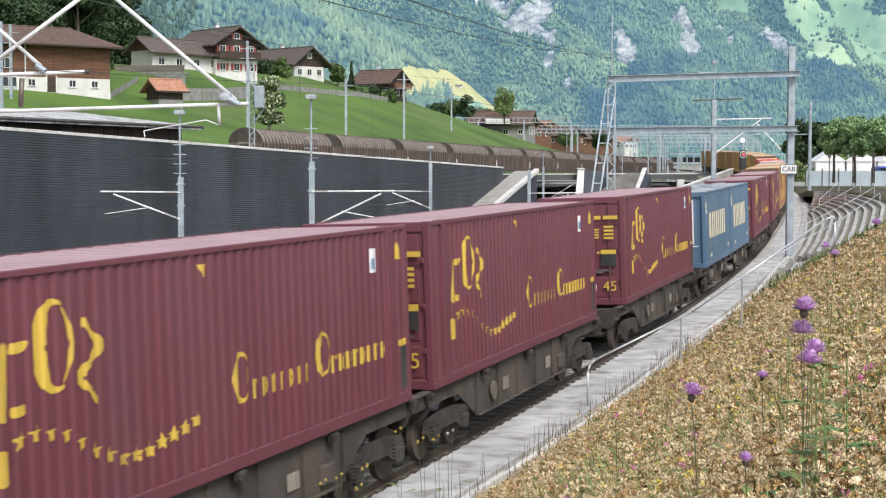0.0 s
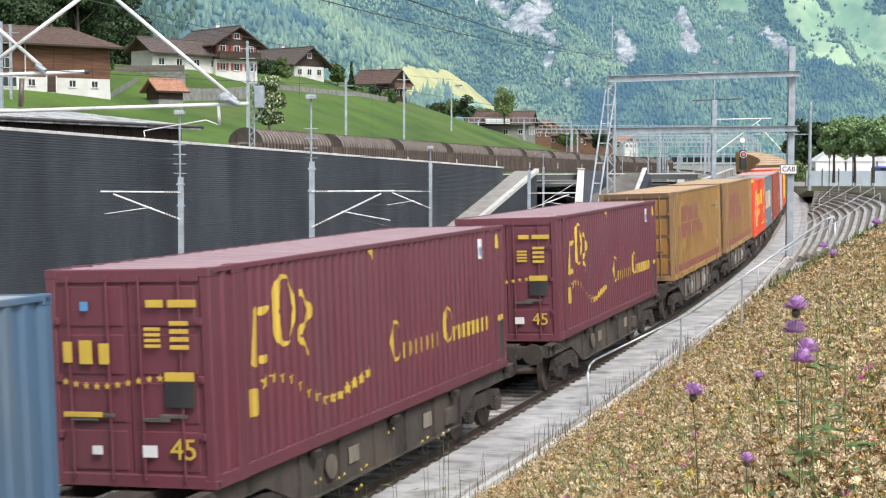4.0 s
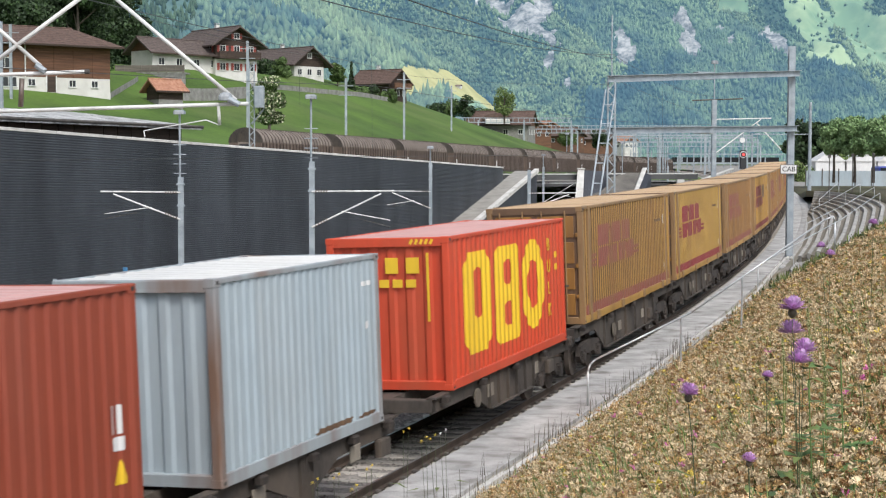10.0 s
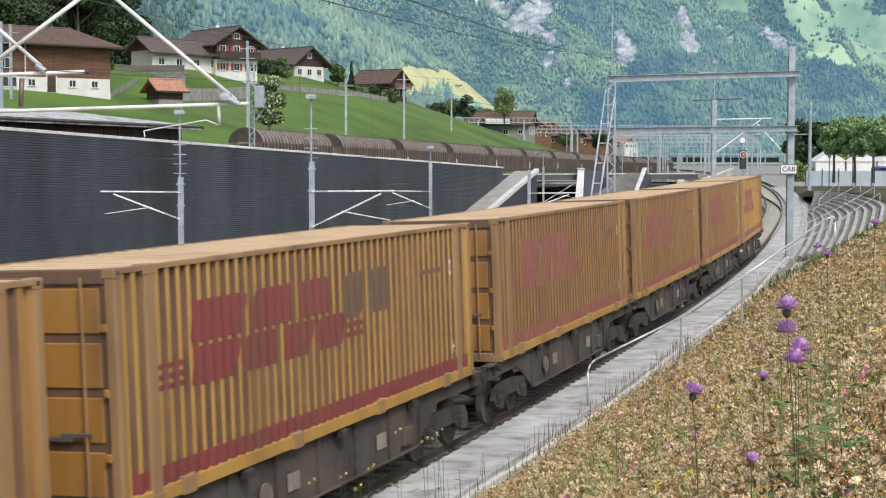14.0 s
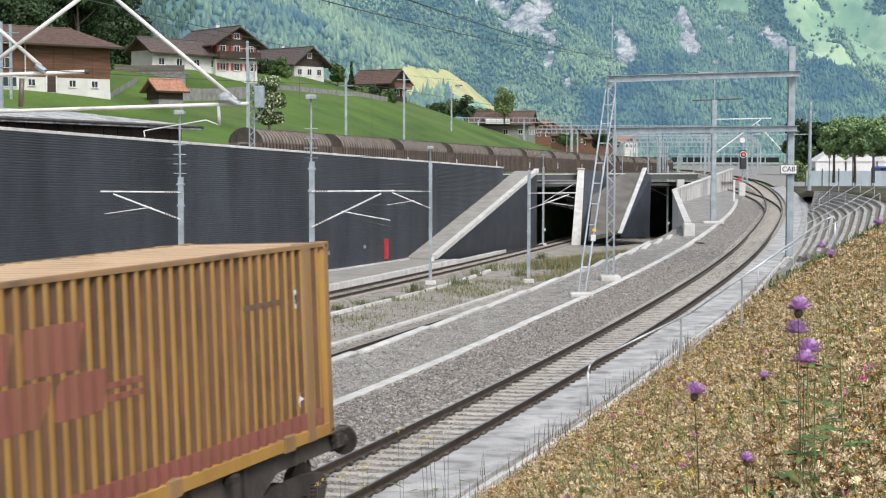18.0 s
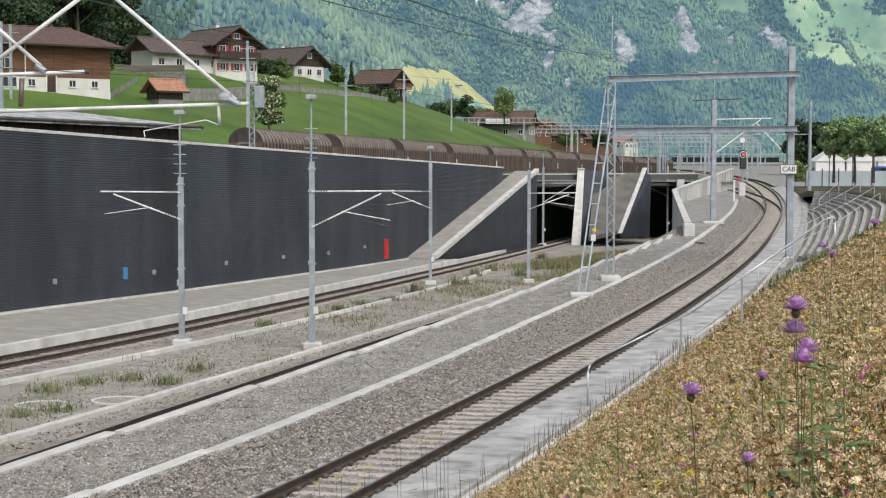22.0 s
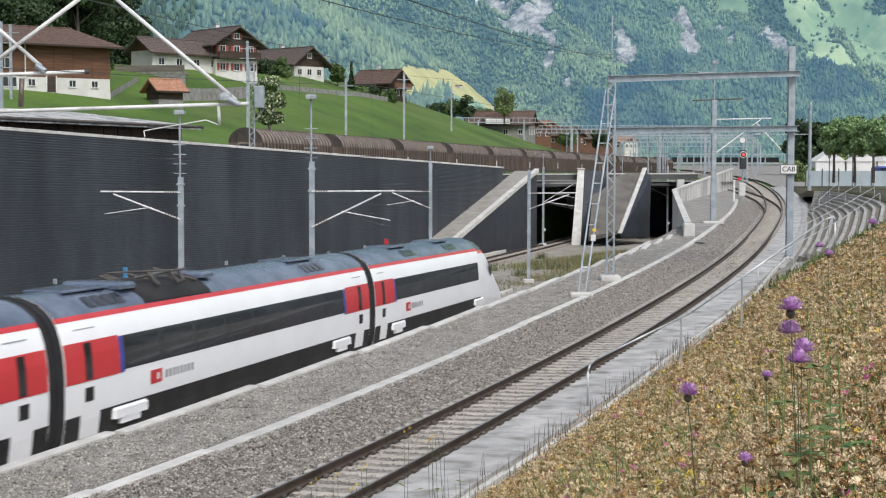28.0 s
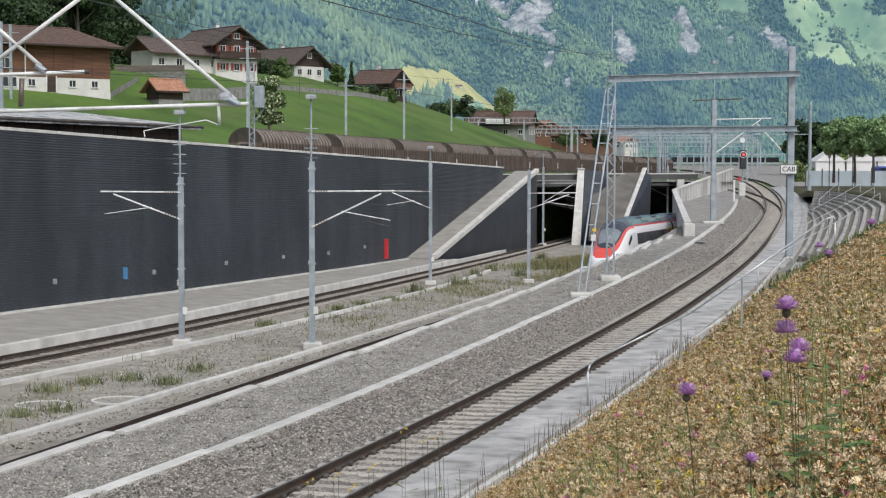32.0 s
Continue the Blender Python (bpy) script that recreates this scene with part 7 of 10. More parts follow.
# masts on the station level, behind the wall
for x, y, zt in ((-31.0, 262.0, 25.0), (-22.5, 185.0, 19.0), (-11.5, 190.0, 15.0), (-5.0, 205.0, 16.5), (1.4, 275.0, 18.0), (-47.0, 175.0, 20.0)):
    r = thing("catenary_mast", "tall grey mast on the station level", "mast", group="station level masts")
    part("post", h_post(G(), x, y, 3.3, zt, 0.28), M["steel"], r)
    for k in (0.9, 2.0):
        part("cross_arm", G().tube((x - 0.9, y, zt - k), (x + 0.9, y, zt - k), 0.05, 6), M["steel"], r)
for x, y, zt in ((24.0, 215.0, 7.6), (44.0, 225.0, 9.0), (32.0, 240.0, 8.5), (20.0, 260.0, 9.5)):
    r = thing("lamp_post", "slim grey lamp post with a white head", "lamp", group="station lamps")
    part("pole", G().tube((x, y, 3.2), (x, y, zt), 0.06, 8), M["steel"], r)
    part("head", G().cbox((x, y, zt + 0.1), (0.7, 0.5, 0.22), 0.08), M["lampglass"], r, "white lamp head")


# gantry over the tracks
def beam(root, a, b, name="beam"):
    a, b = Vector(a), Vector(b)
    d = b - a
    rz = math.degrees(math.atan2(d.y, d.x))
    ry = -math.degrees(math.atan2(d.z, math.hypot(d.x, d.y)))
    c = (a + b) / 2
    for dz in (-0.14, 0.14):
        part(name + "_flange", G().box((c.x, c.y, c.z + dz), (d.length, 0.30, 0.03), rz, 0, ry), M["steel"], root)
    part(name, G().box((c.x, c.y, c.z), (d.length, 0.04, 0.26), rz, 0, ry), M["steel"], root, "grey steel beam")


gan = thing("gantry", "grey steel catenary gantry spanning the curved track", "gantry")
pl, pr = at_track(TRACK1, 47.9, -4.26), at_track(TRACK1, 63.0, 2.75)
lattice_post(gan, pl[0], pl[1], pl[2] - 0.3, 9.05, 0.32)
part("post_foot", G().cbox((pl[0], pl[1], pl[2] - 0.05), (0.9, 0.9, 0.3), 0.05), M["kerb"], gan, "pale concrete foot")
part("right_post", h_post(G(), pr[0], pr[1], pr[2] - 0.2, 11.5, 0.34, 0.03), M["steel"], gan, "heavy grey post")
part("spire", G().tube((pl[0], pl[1], 9.0), (pl[0], pl[1], 12.0), 0.03, 6), M["steel"], gan)


def up(px, py, y):
    """A point at depth y along a line of sight from the eye."""
    ax, az = (px - 784) / 2838.6, (441 - py) / 2838.6 - 0.0565 + (px - 784) / 2838.6 * 0.0023
    return Vector((ax * y, y, EYE[2] + az * y))


beam(gan, up(1074, 141, pl[1] - 0.2), up(1412, 131, pr[1] - 0.2))
beam(gan, up(1074, 232, pl[1] - 0.2), up(1408, 228, pr[1] - 0.2))
part("splice", G().box(tuple(up(1243, 135, (pl[1] + pr[1]) / 2 - 0.25)), (1.0, 0.34, 0.36), 30), M["steel"], gan, "bolted beam splice")
part("splice", G().box(tuple(up(1243, 231, (pl[1] + pr[1]) / 2 - 0.25)), (1.0, 0.34, 0.36), 30), M["steel"], gan, "bolted beam splice")
lad = thing("brace_ladder", "leaning grey ladder brace of the gantry", "ladder")
b0 = Vector(at_track(TRACK1, 39.9, -4.0, -0.1))
t0 = up(1079, 160, pl[1] - 0.3)
for o in (-0.17, 0.17):
    part("rail", G().tube(b0 + Vector((o * 0.8, 0, 0)), t0 + Vector((o * 1.3, 0, 0)), 0.04, 8), M["steel"], lad)
for k in range(9):
    f = 0.12 + k * 0.1
    part("rung", G().tube(b0.lerp(t0, f) + Vector((-0.2, 0, 0)), b0.lerp(t0, f) + Vector((0.2, 0, 0)), 0.025, 6), M["steel"], lad)
part("foot", G().cbox(tuple(b0), (0.9, 0.7, 0.25), 0.04), M["kerb"], lad, "pale concrete foot")
part("warning_board", G().cbox(tuple(b0.lerp(t0, 0.26) + Vector((0.15, -0.12, 0))), (0.20, 0.03, 0.26), 0.01), M["whiteink"], lad, "small yellow and white board")
part("board_mark", G().cbox(tuple(b0.lerp(t0, 0.29) + Vector((0.15, -0.14, 0.06))), (0.15, 0.02, 0.12), 0.01), M["yellowink"], lad)
# mast on the walk and the plate on the gantry post
p = at_track(TRACK1, 102.0, -4.15)
r = thing("catenary_mast", "grey mast on the gravel walk", "mast", group="catenary masts")
part("post", h_post(G(), p[0], p[1], p[2] - 0.3, p[2] + 9.4, 0.36), M["steel"], r)
part("foot", G().cbox((p[0], p[1], p[2] - 0.05), (1.6, 0.9, 0.2), 0.05), M["kerb"], r, "pale concrete foot")
part("lamp_pole", G().tube((p[0], p[1], p[2] + 9), (p[0], p[1], p[2] + 12.2), 0.05, 6), M["steel"], r)
part("lamp_head", G().cbox((p[0], p[1], p[2] + 12.3), (0.5, 0.4, 0.25), 0.08), M["lampglass"], r)
part("cross_tube", G().tube((p[0] - 1.7, p[1], p[2] + 9.35), (p[0] + 2.2, p[1], p[2] + 9.5), 0.06, 6), M["darksteel"], r)
part("arm_tube", G().tube((p[0], p[1], p[2] + 7.9), (p[0] + 4.4, p[1], p[2] + 8.0), 0.05, 6), M["whitepipe"], r)
part("arm_strut", G().tube((p[0], p[1], p[2] + 5.2), (p[0] + 3.6, p[1], p[2] + 7.9), 0.05, 6), M["whitepipe"], r)
part("arm_strut", G().tube((p[0] + 3.3, p[1], p[2] + 7.6), (p[0] + 5.2, p[1], p[2] + 5.6), 0.05, 6), M["whitepipe"], r)
sg = thing("speed_plate", "white plate with black letters on the gantry post", "sign")
c = up(1395, 300, pr[1] - 0.35)
part("plate", G().cbox(tuple(c), (0.82, 0.03, 0.44), 0.03), M["whiteink"], sg)
part("plate_rim", G().box((c.x, c.y + 0.012, c.z), (0.88, 0.02, 0.5)), M["darksteel"], sg)
me = words("CAB", 0.36)
me.materials.append(M["blackink"])
t = new("letters", me)
t.parent, t.matrix_basis = sg, Matrix.Translation((c.x, c.y - 0.03, c.z)) @ Euler((radians(90), 0, 0)).to_matrix().to_4x4()
# signal
M["redlamp"] = surf("red_signal_lamp", (0.8, 0.05, 0.03), (0.8, 0.05, 0.03), 1.0, 0.3, glow=(1.0, 0.08, 0.08, 1.6))
sy = 168.0
sig = thing("railway_signal", "railway signal with a lit red lamp", "signal")
c = up(1314, 274, sy)
part("post", G().tube((c.x, sy + 0.1, 1.0), (c.x, sy + 0.1, c.z + 2.2), 0.09, 8), M["steel"], sig)
part("head", G().cbox((c.x, sy, c.z - 0.5), (0.72, 0.3, 2.0), 0.2), M["blackink"], sig, "black signal head")
part("disc", G().tube((c.x, sy - 0.2, c.z), (c.x, sy - 0.17, c.z), 0.36, 20), M["whiteink"], sig, "white backing disc")
part("inner_disc", G().tube((c.x, sy - 0.24, c.z), (c.x, sy - 0.21, c.z), 0.29, 20), M["blackink"], sig)
part("lamp", G().tube((c.x, sy - 0.27, c.z), (c.x, sy - 0.25, c.z), 0.13, 16), M["redlamp"], sig, "lit red lamp")
part("top_disc", G().tube((c.x - 0.1, sy - 0.2, c.z + 1.5), (c.x - 0.1, sy - 0.17, c.z + 1.5), 0.28, 18), M["whiteink"], sig, "white disc")
cbx = thing("trackside_cabinet", "pale trackside cabinet with a small red round board", "cabinet")
c = up(1313, 345, sy - 6)
part("body", G().cbox((c.x, c.y, c.z + 0.55), (0.62, 0.5, 1.3), 0.05), M["concrete"], cbx, "pale cabinet")
part("target", G().tube((c.x - 0.35, c.y - 0.3, c.z + 1.6), (c.x - 0.35, c.y - 0.25, c.z + 1.6), 0.17, 16), M["exred"], cbx, "red round board")
part("target_post", G().tube((c.x - 0.35, c.y - 0.2, c.z - 0.1), (c.x - 0.35, c.y - 0.2, c.z + 1.6), 0.04, 6), M["steel"], cbx)
pt = thing("post_board", "white post with a small board beside the walk", "post")
c = up(1299, 330, 168.0)
part("post", G().cbox((c.x, c.y, 2.2), (0.20, 0.2, 2.4), 0.03), M["whitepipe"], pt)
# pole on the bank side far off
r = thing("catenary_mast", "pale round mast beside the white tents", "mast", group="catenary masts")
c = up(1432, 333, 180.0)
part("post", G().tube((c.x, c.y, c.z - 0.5), (c.x, c.y, c.z + 9.6), 0.22, 10, 0.16), M["steel"], r)
part("cross_arm", G().tube((c.x - 6.5, c.y, c.z + 6.0), (c.x + 0.2, c.y, c.z + 6.0), 0.05, 6), M["steel"], r)

# ladder-like gantries of the station, further off
for k, (px0, px1, py, y) in enumerate(((765, 1010, 213, 330), (830, 1120, 232, 360), (900, 1240, 226, 400), (1085, 1330, 236, 300), (1090, 1340, 247, 340), (1100, 1345, 256, 380), (1090, 1330, 242, 420))):
    r = thing("station_gantry", "distant lattice gantry over the station tracks", "gantry", group="station gantries")
    a, b = up(px0, py, y), up(px1, py, y)
    for dz in (-0.45, 0.45):
        part("chord", G().box(((a.x + b.x) / 2, y, a.z + dz), (b.x - a.x, 0.18, 0.16)), M["steel"], r)
    g = G()
    n = int((b.x - a.x) / 1.1)
    for j in range(n):
        x = a.x + (b.x - a.x) * (j + 0.5) / n
        g.box((x, y, a.z), (0.14, 0.1, 0.9))
    tagged(part("lacing", g, M["steel"], r), kind="stuff")
    for f in (0.0, 0.33, 0.66, 1.0):
        x = a.x + (b.x - a.x) * f
        part("leg", G().box((x, y, (a.z + 2.0) / 2), (0.3, 0.3, a.z - 2.0)), M["steel"], r)

for k in range(26):
    rs_ = random.Random(k)
    px, y = 1090 + 240 * rs_.random(), rs_.uniform(235, 420)
    c = up(px, rs_.uniform(238, 280), y)
    r = thing("catenary_mast", "thin distant station mast", "mast", group="far station masts")
    part("post", G().box((c.x, y, (c.z + 2.0) / 2), (0.2, 0.2, c.z - 2.0)), M["steel"], r)

# dark footbridge with its windows band over the station
fb = thing("footbridge", "dark glazed footbridge across the distant station", "bridge")
a, b = up(1188, 283, 430), up(1376, 283, 430)
part("band", G().box(((a.x + b.x) / 2, 430, a.z), (b.x - a.x, 2.5, 1.3)), M["exblack"], fb, "dark window band")
part("roof", G().box(((a.x + b.x) / 2, 430, a.z + 1.5), (b.x - a.x + 2, 3.4, 0.3)), M["steel"], fb)
part("sill", G().box(((a.x + b.x) / 2, 430, a.z - 0.95), (b.x - a.x + 2, 3.0, 0.5)), M["steel"], fb)
for f in (0.02, 0.2, 0.4, 0.6, 0.8, 0.98):
    x = a.x + (b.x - a.x) * f
    part("pier", G().box((x, 430, (a.z - 2) / 2 + 1), (0.8, 1.6, a.z - 2)), M["steel"], fb)
    part("mullion", G().box((x + 2, 428.6, a.z), (0.3, 0.2, 1.3)), M["steel"], fb)

# white tube cantilever close by, over the curved track
cn = thing("cantilever", "white tubular catenary cantilever with brown insulators", "cantilever")
Y0 = 21.0


def pt_(px, py, dy=0.0):
    return up(px, py, Y0 + dy)


for nm, pts_, r_ in (("lower_tube", [(-260, 206), (440, 184)], 0.026), ("main_diagonal", [(205, -2), (418, 178)], 0.027), ("main_diagonal", [(120, -75), (205, -2)], 0.027), ("rear_diagonal", [(150, -4), (-60, 150)], 0.028),
                     ("short_diagonal", [(-60, 0), (74, 118)], 0.026), ("middle_tube", [(-160, 139), (157, 128)], 0.026), ("hanger", [(387, 186), (389, 222)], 0.022), ("drop_post", [(41, 140), (38, 190)], 0.034)):
    part(nm, G().tube(pt_(*pts_[0]), pt_(*pts_[1]), r_, 10), M["insul" if nm == "drop_post" else "whitepipe"], cn, "white painted tube", True)
part("steady_arm", G().path([pt_(389, 222), pt_(365, 213), pt_(255, 232), pt_(257, 243)], 0.008, 6), M["whitepipe"], cn, "thin bent steady arm")
part("joint", G().tube(pt_(405, 176, -0.05), pt_(424, 186, -0.05), 0.042, 10), M["steel"], cn, "clamped joint")
part("joint", G().tube(pt_(66, 116, -0.05), pt_(82, 128, -0.05), 0.042, 10), M["steel"], cn, "clamped joint")
part("end_plug", G().tube(pt_(152, 128), pt_(160, 128), 0.030, 8), M["darksteel"], cn)
part("lamp_globe", G().loft([[tuple(pt_(400 + 0, 172) + Vector((r * math.cos(a), r * math.sin(a), z))) for a in np.linspace(0, 2 * math.pi, 12, endpoint=False)] for r, z in ((0.10, -0.05), (0.10, 0.0), (0.075, 0.04), (0.03, 0.06))]), M["lampglass"], cn, "white cap")
cm = thing("catenary_mast", "grey lattice mast with a transformer box behind the wall", "mast", group="station level masts")
c = up(446, 190, 112.0)
lattice_post(cm, c.x, c.y, 3.0, up(440, 110, 112).z, 0.35)
part("transformer", G().cbox((c.x + 0.55, c.y - 0.3, c.z + 0.7), (0.7, 0.6, 1.5), 0.08), M["steel"], cm, "grey transformer box")
part("bracket", G().tube((c.x, c.y, c.z - 1.2), (c.x + 0.9, c.y - 0.3, c.z - 0.1), 0.05, 6), M["steel"], cm)
lp = thing("catenary_mast", "blue-grey mast behind the dark wall", "mast", group="station level masts")
c = up(3, 90, 95.0)
part("post", h_post(G(), c.x, c.y, 3.2, up(3, 40, 95).z, 0.26), M["steel"], lp)

# wires
wires = thing("overhead_wires", "thin dark overhead wires along the tracks", "wires", kind="structure")


def wire(a, b, sag=0.3, r=0.009, n=10):
    a, b = Vector(a), Vector(b)
    pts = []
    for i in range(n + 1):
        f = i / n
        p = a.lerp(b, f)
        p.z -= sag * 4 * f * (1 - f)
        pts.append(p)
    part("wire", G().path(pts, r * 0.55, 5), M["wire"], wires)


wire(up(150, 0, 60), up(730, 136, 205), 0.0, 0.035)
wire(up(730, 136, 205), up(1085, 150, 260), 0.5, 0.03)
wire(up(520, -10, 24), up(1085, 98, pl[1]), 0.25, 0.018)
wire(up(715, 0, 24), up(1085, 105, pl[1]), 0.15, 0.018)
wire(up(240, 30, 60), up(600, 108, 160), 0.2, 0.02)
wire(up(1085, 100, pl[1]), up(1262, 172, p[1]), 0.4, 0.018)
wire(up(1085, 140, pl[1]), up(1262, 200, p[1]), 0.3, 0.015)
for px, py0, py1 in ((656, 20, 262), (528, 30, 190), (1170, 150, 330), (1190, 140, 330), (1145, 170, 300)):
    wire(up(px, py0, 140), up(px + 3, py1, 141), 0.0, 0.02)
for tr, u, z in ((TRACK2, 0.0, 5.35), (TRACK2, 0.2, 6.4), (TRACK3, 0.0, 5.3), (TRACK3, -0.2, 6.3)):
    P = [tuple(at_track(tr, s, u, z)) for s in (20, 40, 66, 110, 160)]
    for a, b in zip(P[:-1], P[1:]):
        wire(a, b, 0.15 if z > 6 else 0.02, 0.008, 4)
for z, u in ((5.6, 0.05), (6.9, -0.1)):
    P = [tuple(at_track(TRACK1, s, u, z)) for s in (-30, 5, 52, 102, 160)]
    for a, b in zip(P[:-1], P[1:]):
        wire(a, b, 0.25 if z > 6 else 0.02, 0.009, 6)

# fixings on the dark wall
for px, py, w, h, mt, nm, lab in ((216, 484, 0.28, 0.62, "blueink", "wall_board", "blue board on the dark wall"), (680, 441, 0.42, 1.6, "exred", "fire_point", "red upright box on the dark wall"),
                                  (312, 501, 0.30, 0.36, "whiteink", "wall_box", "small white box on the dark wall"), (545, 465, 0.26, 0.2, "whiteink", "wall_lamp", "small white lamp on the dark wall")):
    r_ = up(px, py, 1.0) - Vector(EYE)
    k = WB / (r_.x - WA * r_.y)
    c = Vector(EYE) + r_ * k
    t = thing(nm, lab, nm.split("_")[-1])
    part("body", G().cbox(tuple(c + WN * 0.12), (w, 0.12, h), 0.02, -15.6), M[mt], t)
    part("bracket", G().cbox(tuple(c + WN * 0.07), (w * 0.5, 0.10, h * 0.5), 0.01, -15.6), M["darksteel"], t)
for px, py in ((91, 499), (268, 482), (396, 466), (498, 455), (578, 448), (642, 437)):
    r_ = up(px, py, 1.0) - Vector(EYE)
    k = WB / (r_.x - WA * r_.y)
    c = Vector(EYE) + r_ * k
    t = thing("anchor_head", "small grey anchor head on the dark wall", "anchor", group="wall anchors")
    part("plate", G().cbox(tuple(c + WN * 0.08), (0.30, 0.10, 0.26), 0.02, -15.6), M["steel"], t)
    part("bolt", G().tube(tuple(c + WN * 0.1), tuple(c + WN * 0.2), 0.05, 8), M["darksteel"], t)

# ---- chalets on the meadow, sheds, trees ----
M["brownwood"] = surf("dark_brown_timber", (0.085, 0.042, 0.024), (0.19, 0.095, 0.052), 1.2, 0.8, bump=0.3, fine=10, stretch=(0.3, 0.3, 6), spots=(0.05, 0.03, 0.02), spot_scale=0.7, spot_amount=0.5)
M["redwood"] = surf("reddish_timber", (0.080, 0.038, 0.021), (0.18, 0.086, 0.045), 1.0, 0.8, bump=0.3, fine=10, stretch=(0.3, 0.3, 6), spots=(0.09, 0.04, 0.025), spot_scale=0.6, spot_amount=0.5)
M["greywood"] = surf("grey_weathered_wood", (0.075, 0.065, 0.055), (0.19, 0.165, 0.14), 1.0, 0.85, bump=0.3, fine=10, stretch=(0.3, 0.3, 6))
M["blackwood"] = surf("nearly_black_timber", (0.030, 0.020, 0.015), (0.075, 0.050, 0.038), 1.2, 0.85, bump=0.3, fine=10, stretch=(0.3, 0.3, 6))
M["plaster"] = surf("white_plaster", (0.52, 0.505, 0.47), (0.68, 0.665, 0.63), 0.6, 0.9, bump=0.1, fine=12, spots=(0.5, 0.48, 0.44), spot_scale=0.5, spot_amount=0.4)
M["tile_brown"] = surf("brown_roof_tiles", (0.070, 0.044, 0.034), (0.145, 0.092, 0.072), 2.5, 0.85, bump=0.5, fine=6, stretch=(1, 1, 1), spots=(0.10, 0.065, 0.05), spot_scale=0.4, spot_amount=0.5)
M["tile_grey"] = surf("grey_brown_roof_tiles", (0.065, 0.049, 0.043), (0.135, 0.105, 0.092), 2.5, 0.85, bump=0.5, fine=6, spots=(0.08, 0.06, 0.055), spot_scale=0.4, spot_amount=0.5)
M["tile_orange"] = surf("orange_roof_tiles", (0.30, 0.135, 0.08), (0.48, 0.26, 0.17), 2.5, 0.85, bump=0.5, fine=6, spots=(0.25, 0.12, 0.08), spot_scale=0.6, spot_amount=0.5)
M["shutter"] = surf("red_shutters", (0.24, 0.045, 0.035), (0.32, 0.07, 0.05), 1.0, 0.7)
M["stonewall"] = surf("grey_garden_wall", (0.17, 0.166, 0.155), (0.31, 0.30, 0.285), 1.4, 0.95, bump=0.6, fine=5, spots=(0.16, 0.17, 0.13), spot_scale=0.8, spot_amount=0.5)
M["shedroof"] = surf("pale_stony_roof", (0.18, 0.18, 0.175), (0.58, 0.58, 0.57), 1.1, 0.9, bump=1.0, fine=3, detail=9, span=(0.60, 0.86))


def slab_roof(root, w, l, z, rise, over, thick, mat, name="roof", x0=0.0, hip=0.0):
    """Two slopes with thickness; ridge along y, eaves over the sides and gables by over; courses of tiles as low steps."""
    hw = w / 2 + over
    hl = l / 2 + over
    drop = rise * over / (w / 2)
    for sx in (-1, 1):
        n = 9
        for k in range(n):
            g = G()
            f0, f1 = k / n, (k + 1.06) / n
            xa, za = sx * hw * (1 - f0), z - drop + (rise + drop) * f0
            xb, zb = sx * hw * (1 - min(f1, 1)), z - drop + (rise + drop) * min(f1, 1)
            h0 = hip * f0
            h1 = hip * min(f1, 1)
            t = thick
            e = 0.035
            g.add([(x0 + xa, -hl, za + e), (x0 + xb, -hl, zb), (x0 + xb, hl - h1, zb), (x0 + xa, hl - h0, za + e),
                   (x0 + xa, -hl, za - t), (x0 + xb, -hl, zb - t), (x0 + xb, hl - h1, zb - t), (x0 + xa, hl - h0, za - t)],
                  [(0, 1, 2, 3), (4, 7, 6, 5), (0, 4, 5, 1), (3, 2, 6, 7), (0, 3, 7, 4), (1, 5, 6, 2)])
            part("roof_course", g, M[mat], root, "course of roof tiles")
        part("fascia", G().box((x0 + sx * hw, -hip * 0.0, z - drop - 0.08), (0.06, 2 * hl, 0.22)), M["blackwood"], root)
    part("ridge_cap", G().tube((x0, -hl, z + rise + 0.04), (x0, hl - hip, z + rise + 0.04), 0.11, 8), M[mat], root)
    if hip:
        g = G().add([(x0 - hw, hl, z - drop), (x0 + hw, hl, z - drop), (x0, hl - hip, z + rise)], [(0, 1, 2)])
        part("hip_slope", g, M[mat], root, "hipped roof end")


def window_at(root, x, y, z, w, h, face, shutters=True, frame="plaster"):
    """face: 0 front (-y), 1 right (+x), 2 left (-x), 3 back."""
    d = {0: (0, -1), 1: (1, 0), 2: (-1, 0), 3: (0, 1)}[face]

    def bx(u, v, wu, hv, t, o):
        if d[0] == 0:
            return (x + u, y + d[1] * o, z + v), (wu, t, hv)
        return (x + d[0] * o, y + u, z + v), (t, wu, hv)
    wn = part("window", G().box(*bx(0, 0, w, h, 0.04, 0.01)), M["glass"], root, "dark paned window")
    g = G()
    for u, v, a, b in ((-w / 2, 0, 0.08, h), (w / 2, 0, 0.08, h), (0, h / 2, w + 0.08, 0.08), (0, 0, 0.05, h)):
        g.box(*bx(u, v, a, b, 0.07, 0.03))
    part("window_frame", g, M["whitepipe"], wn)
    part("window_sill", G().box(*bx(0, -h / 2, w + 0.16, 0.10, 0.12, 0.05)), M["whitepipe"], wn)
    if shutters:
        for s in (-1, 1):
            part("shutter", G().box(*bx(s * (w / 2 + w * 0.26), 0, w * 0.46, h, 0.05, 0.04)), M["shutter"], wn, "red wooden shutter")
    return wn


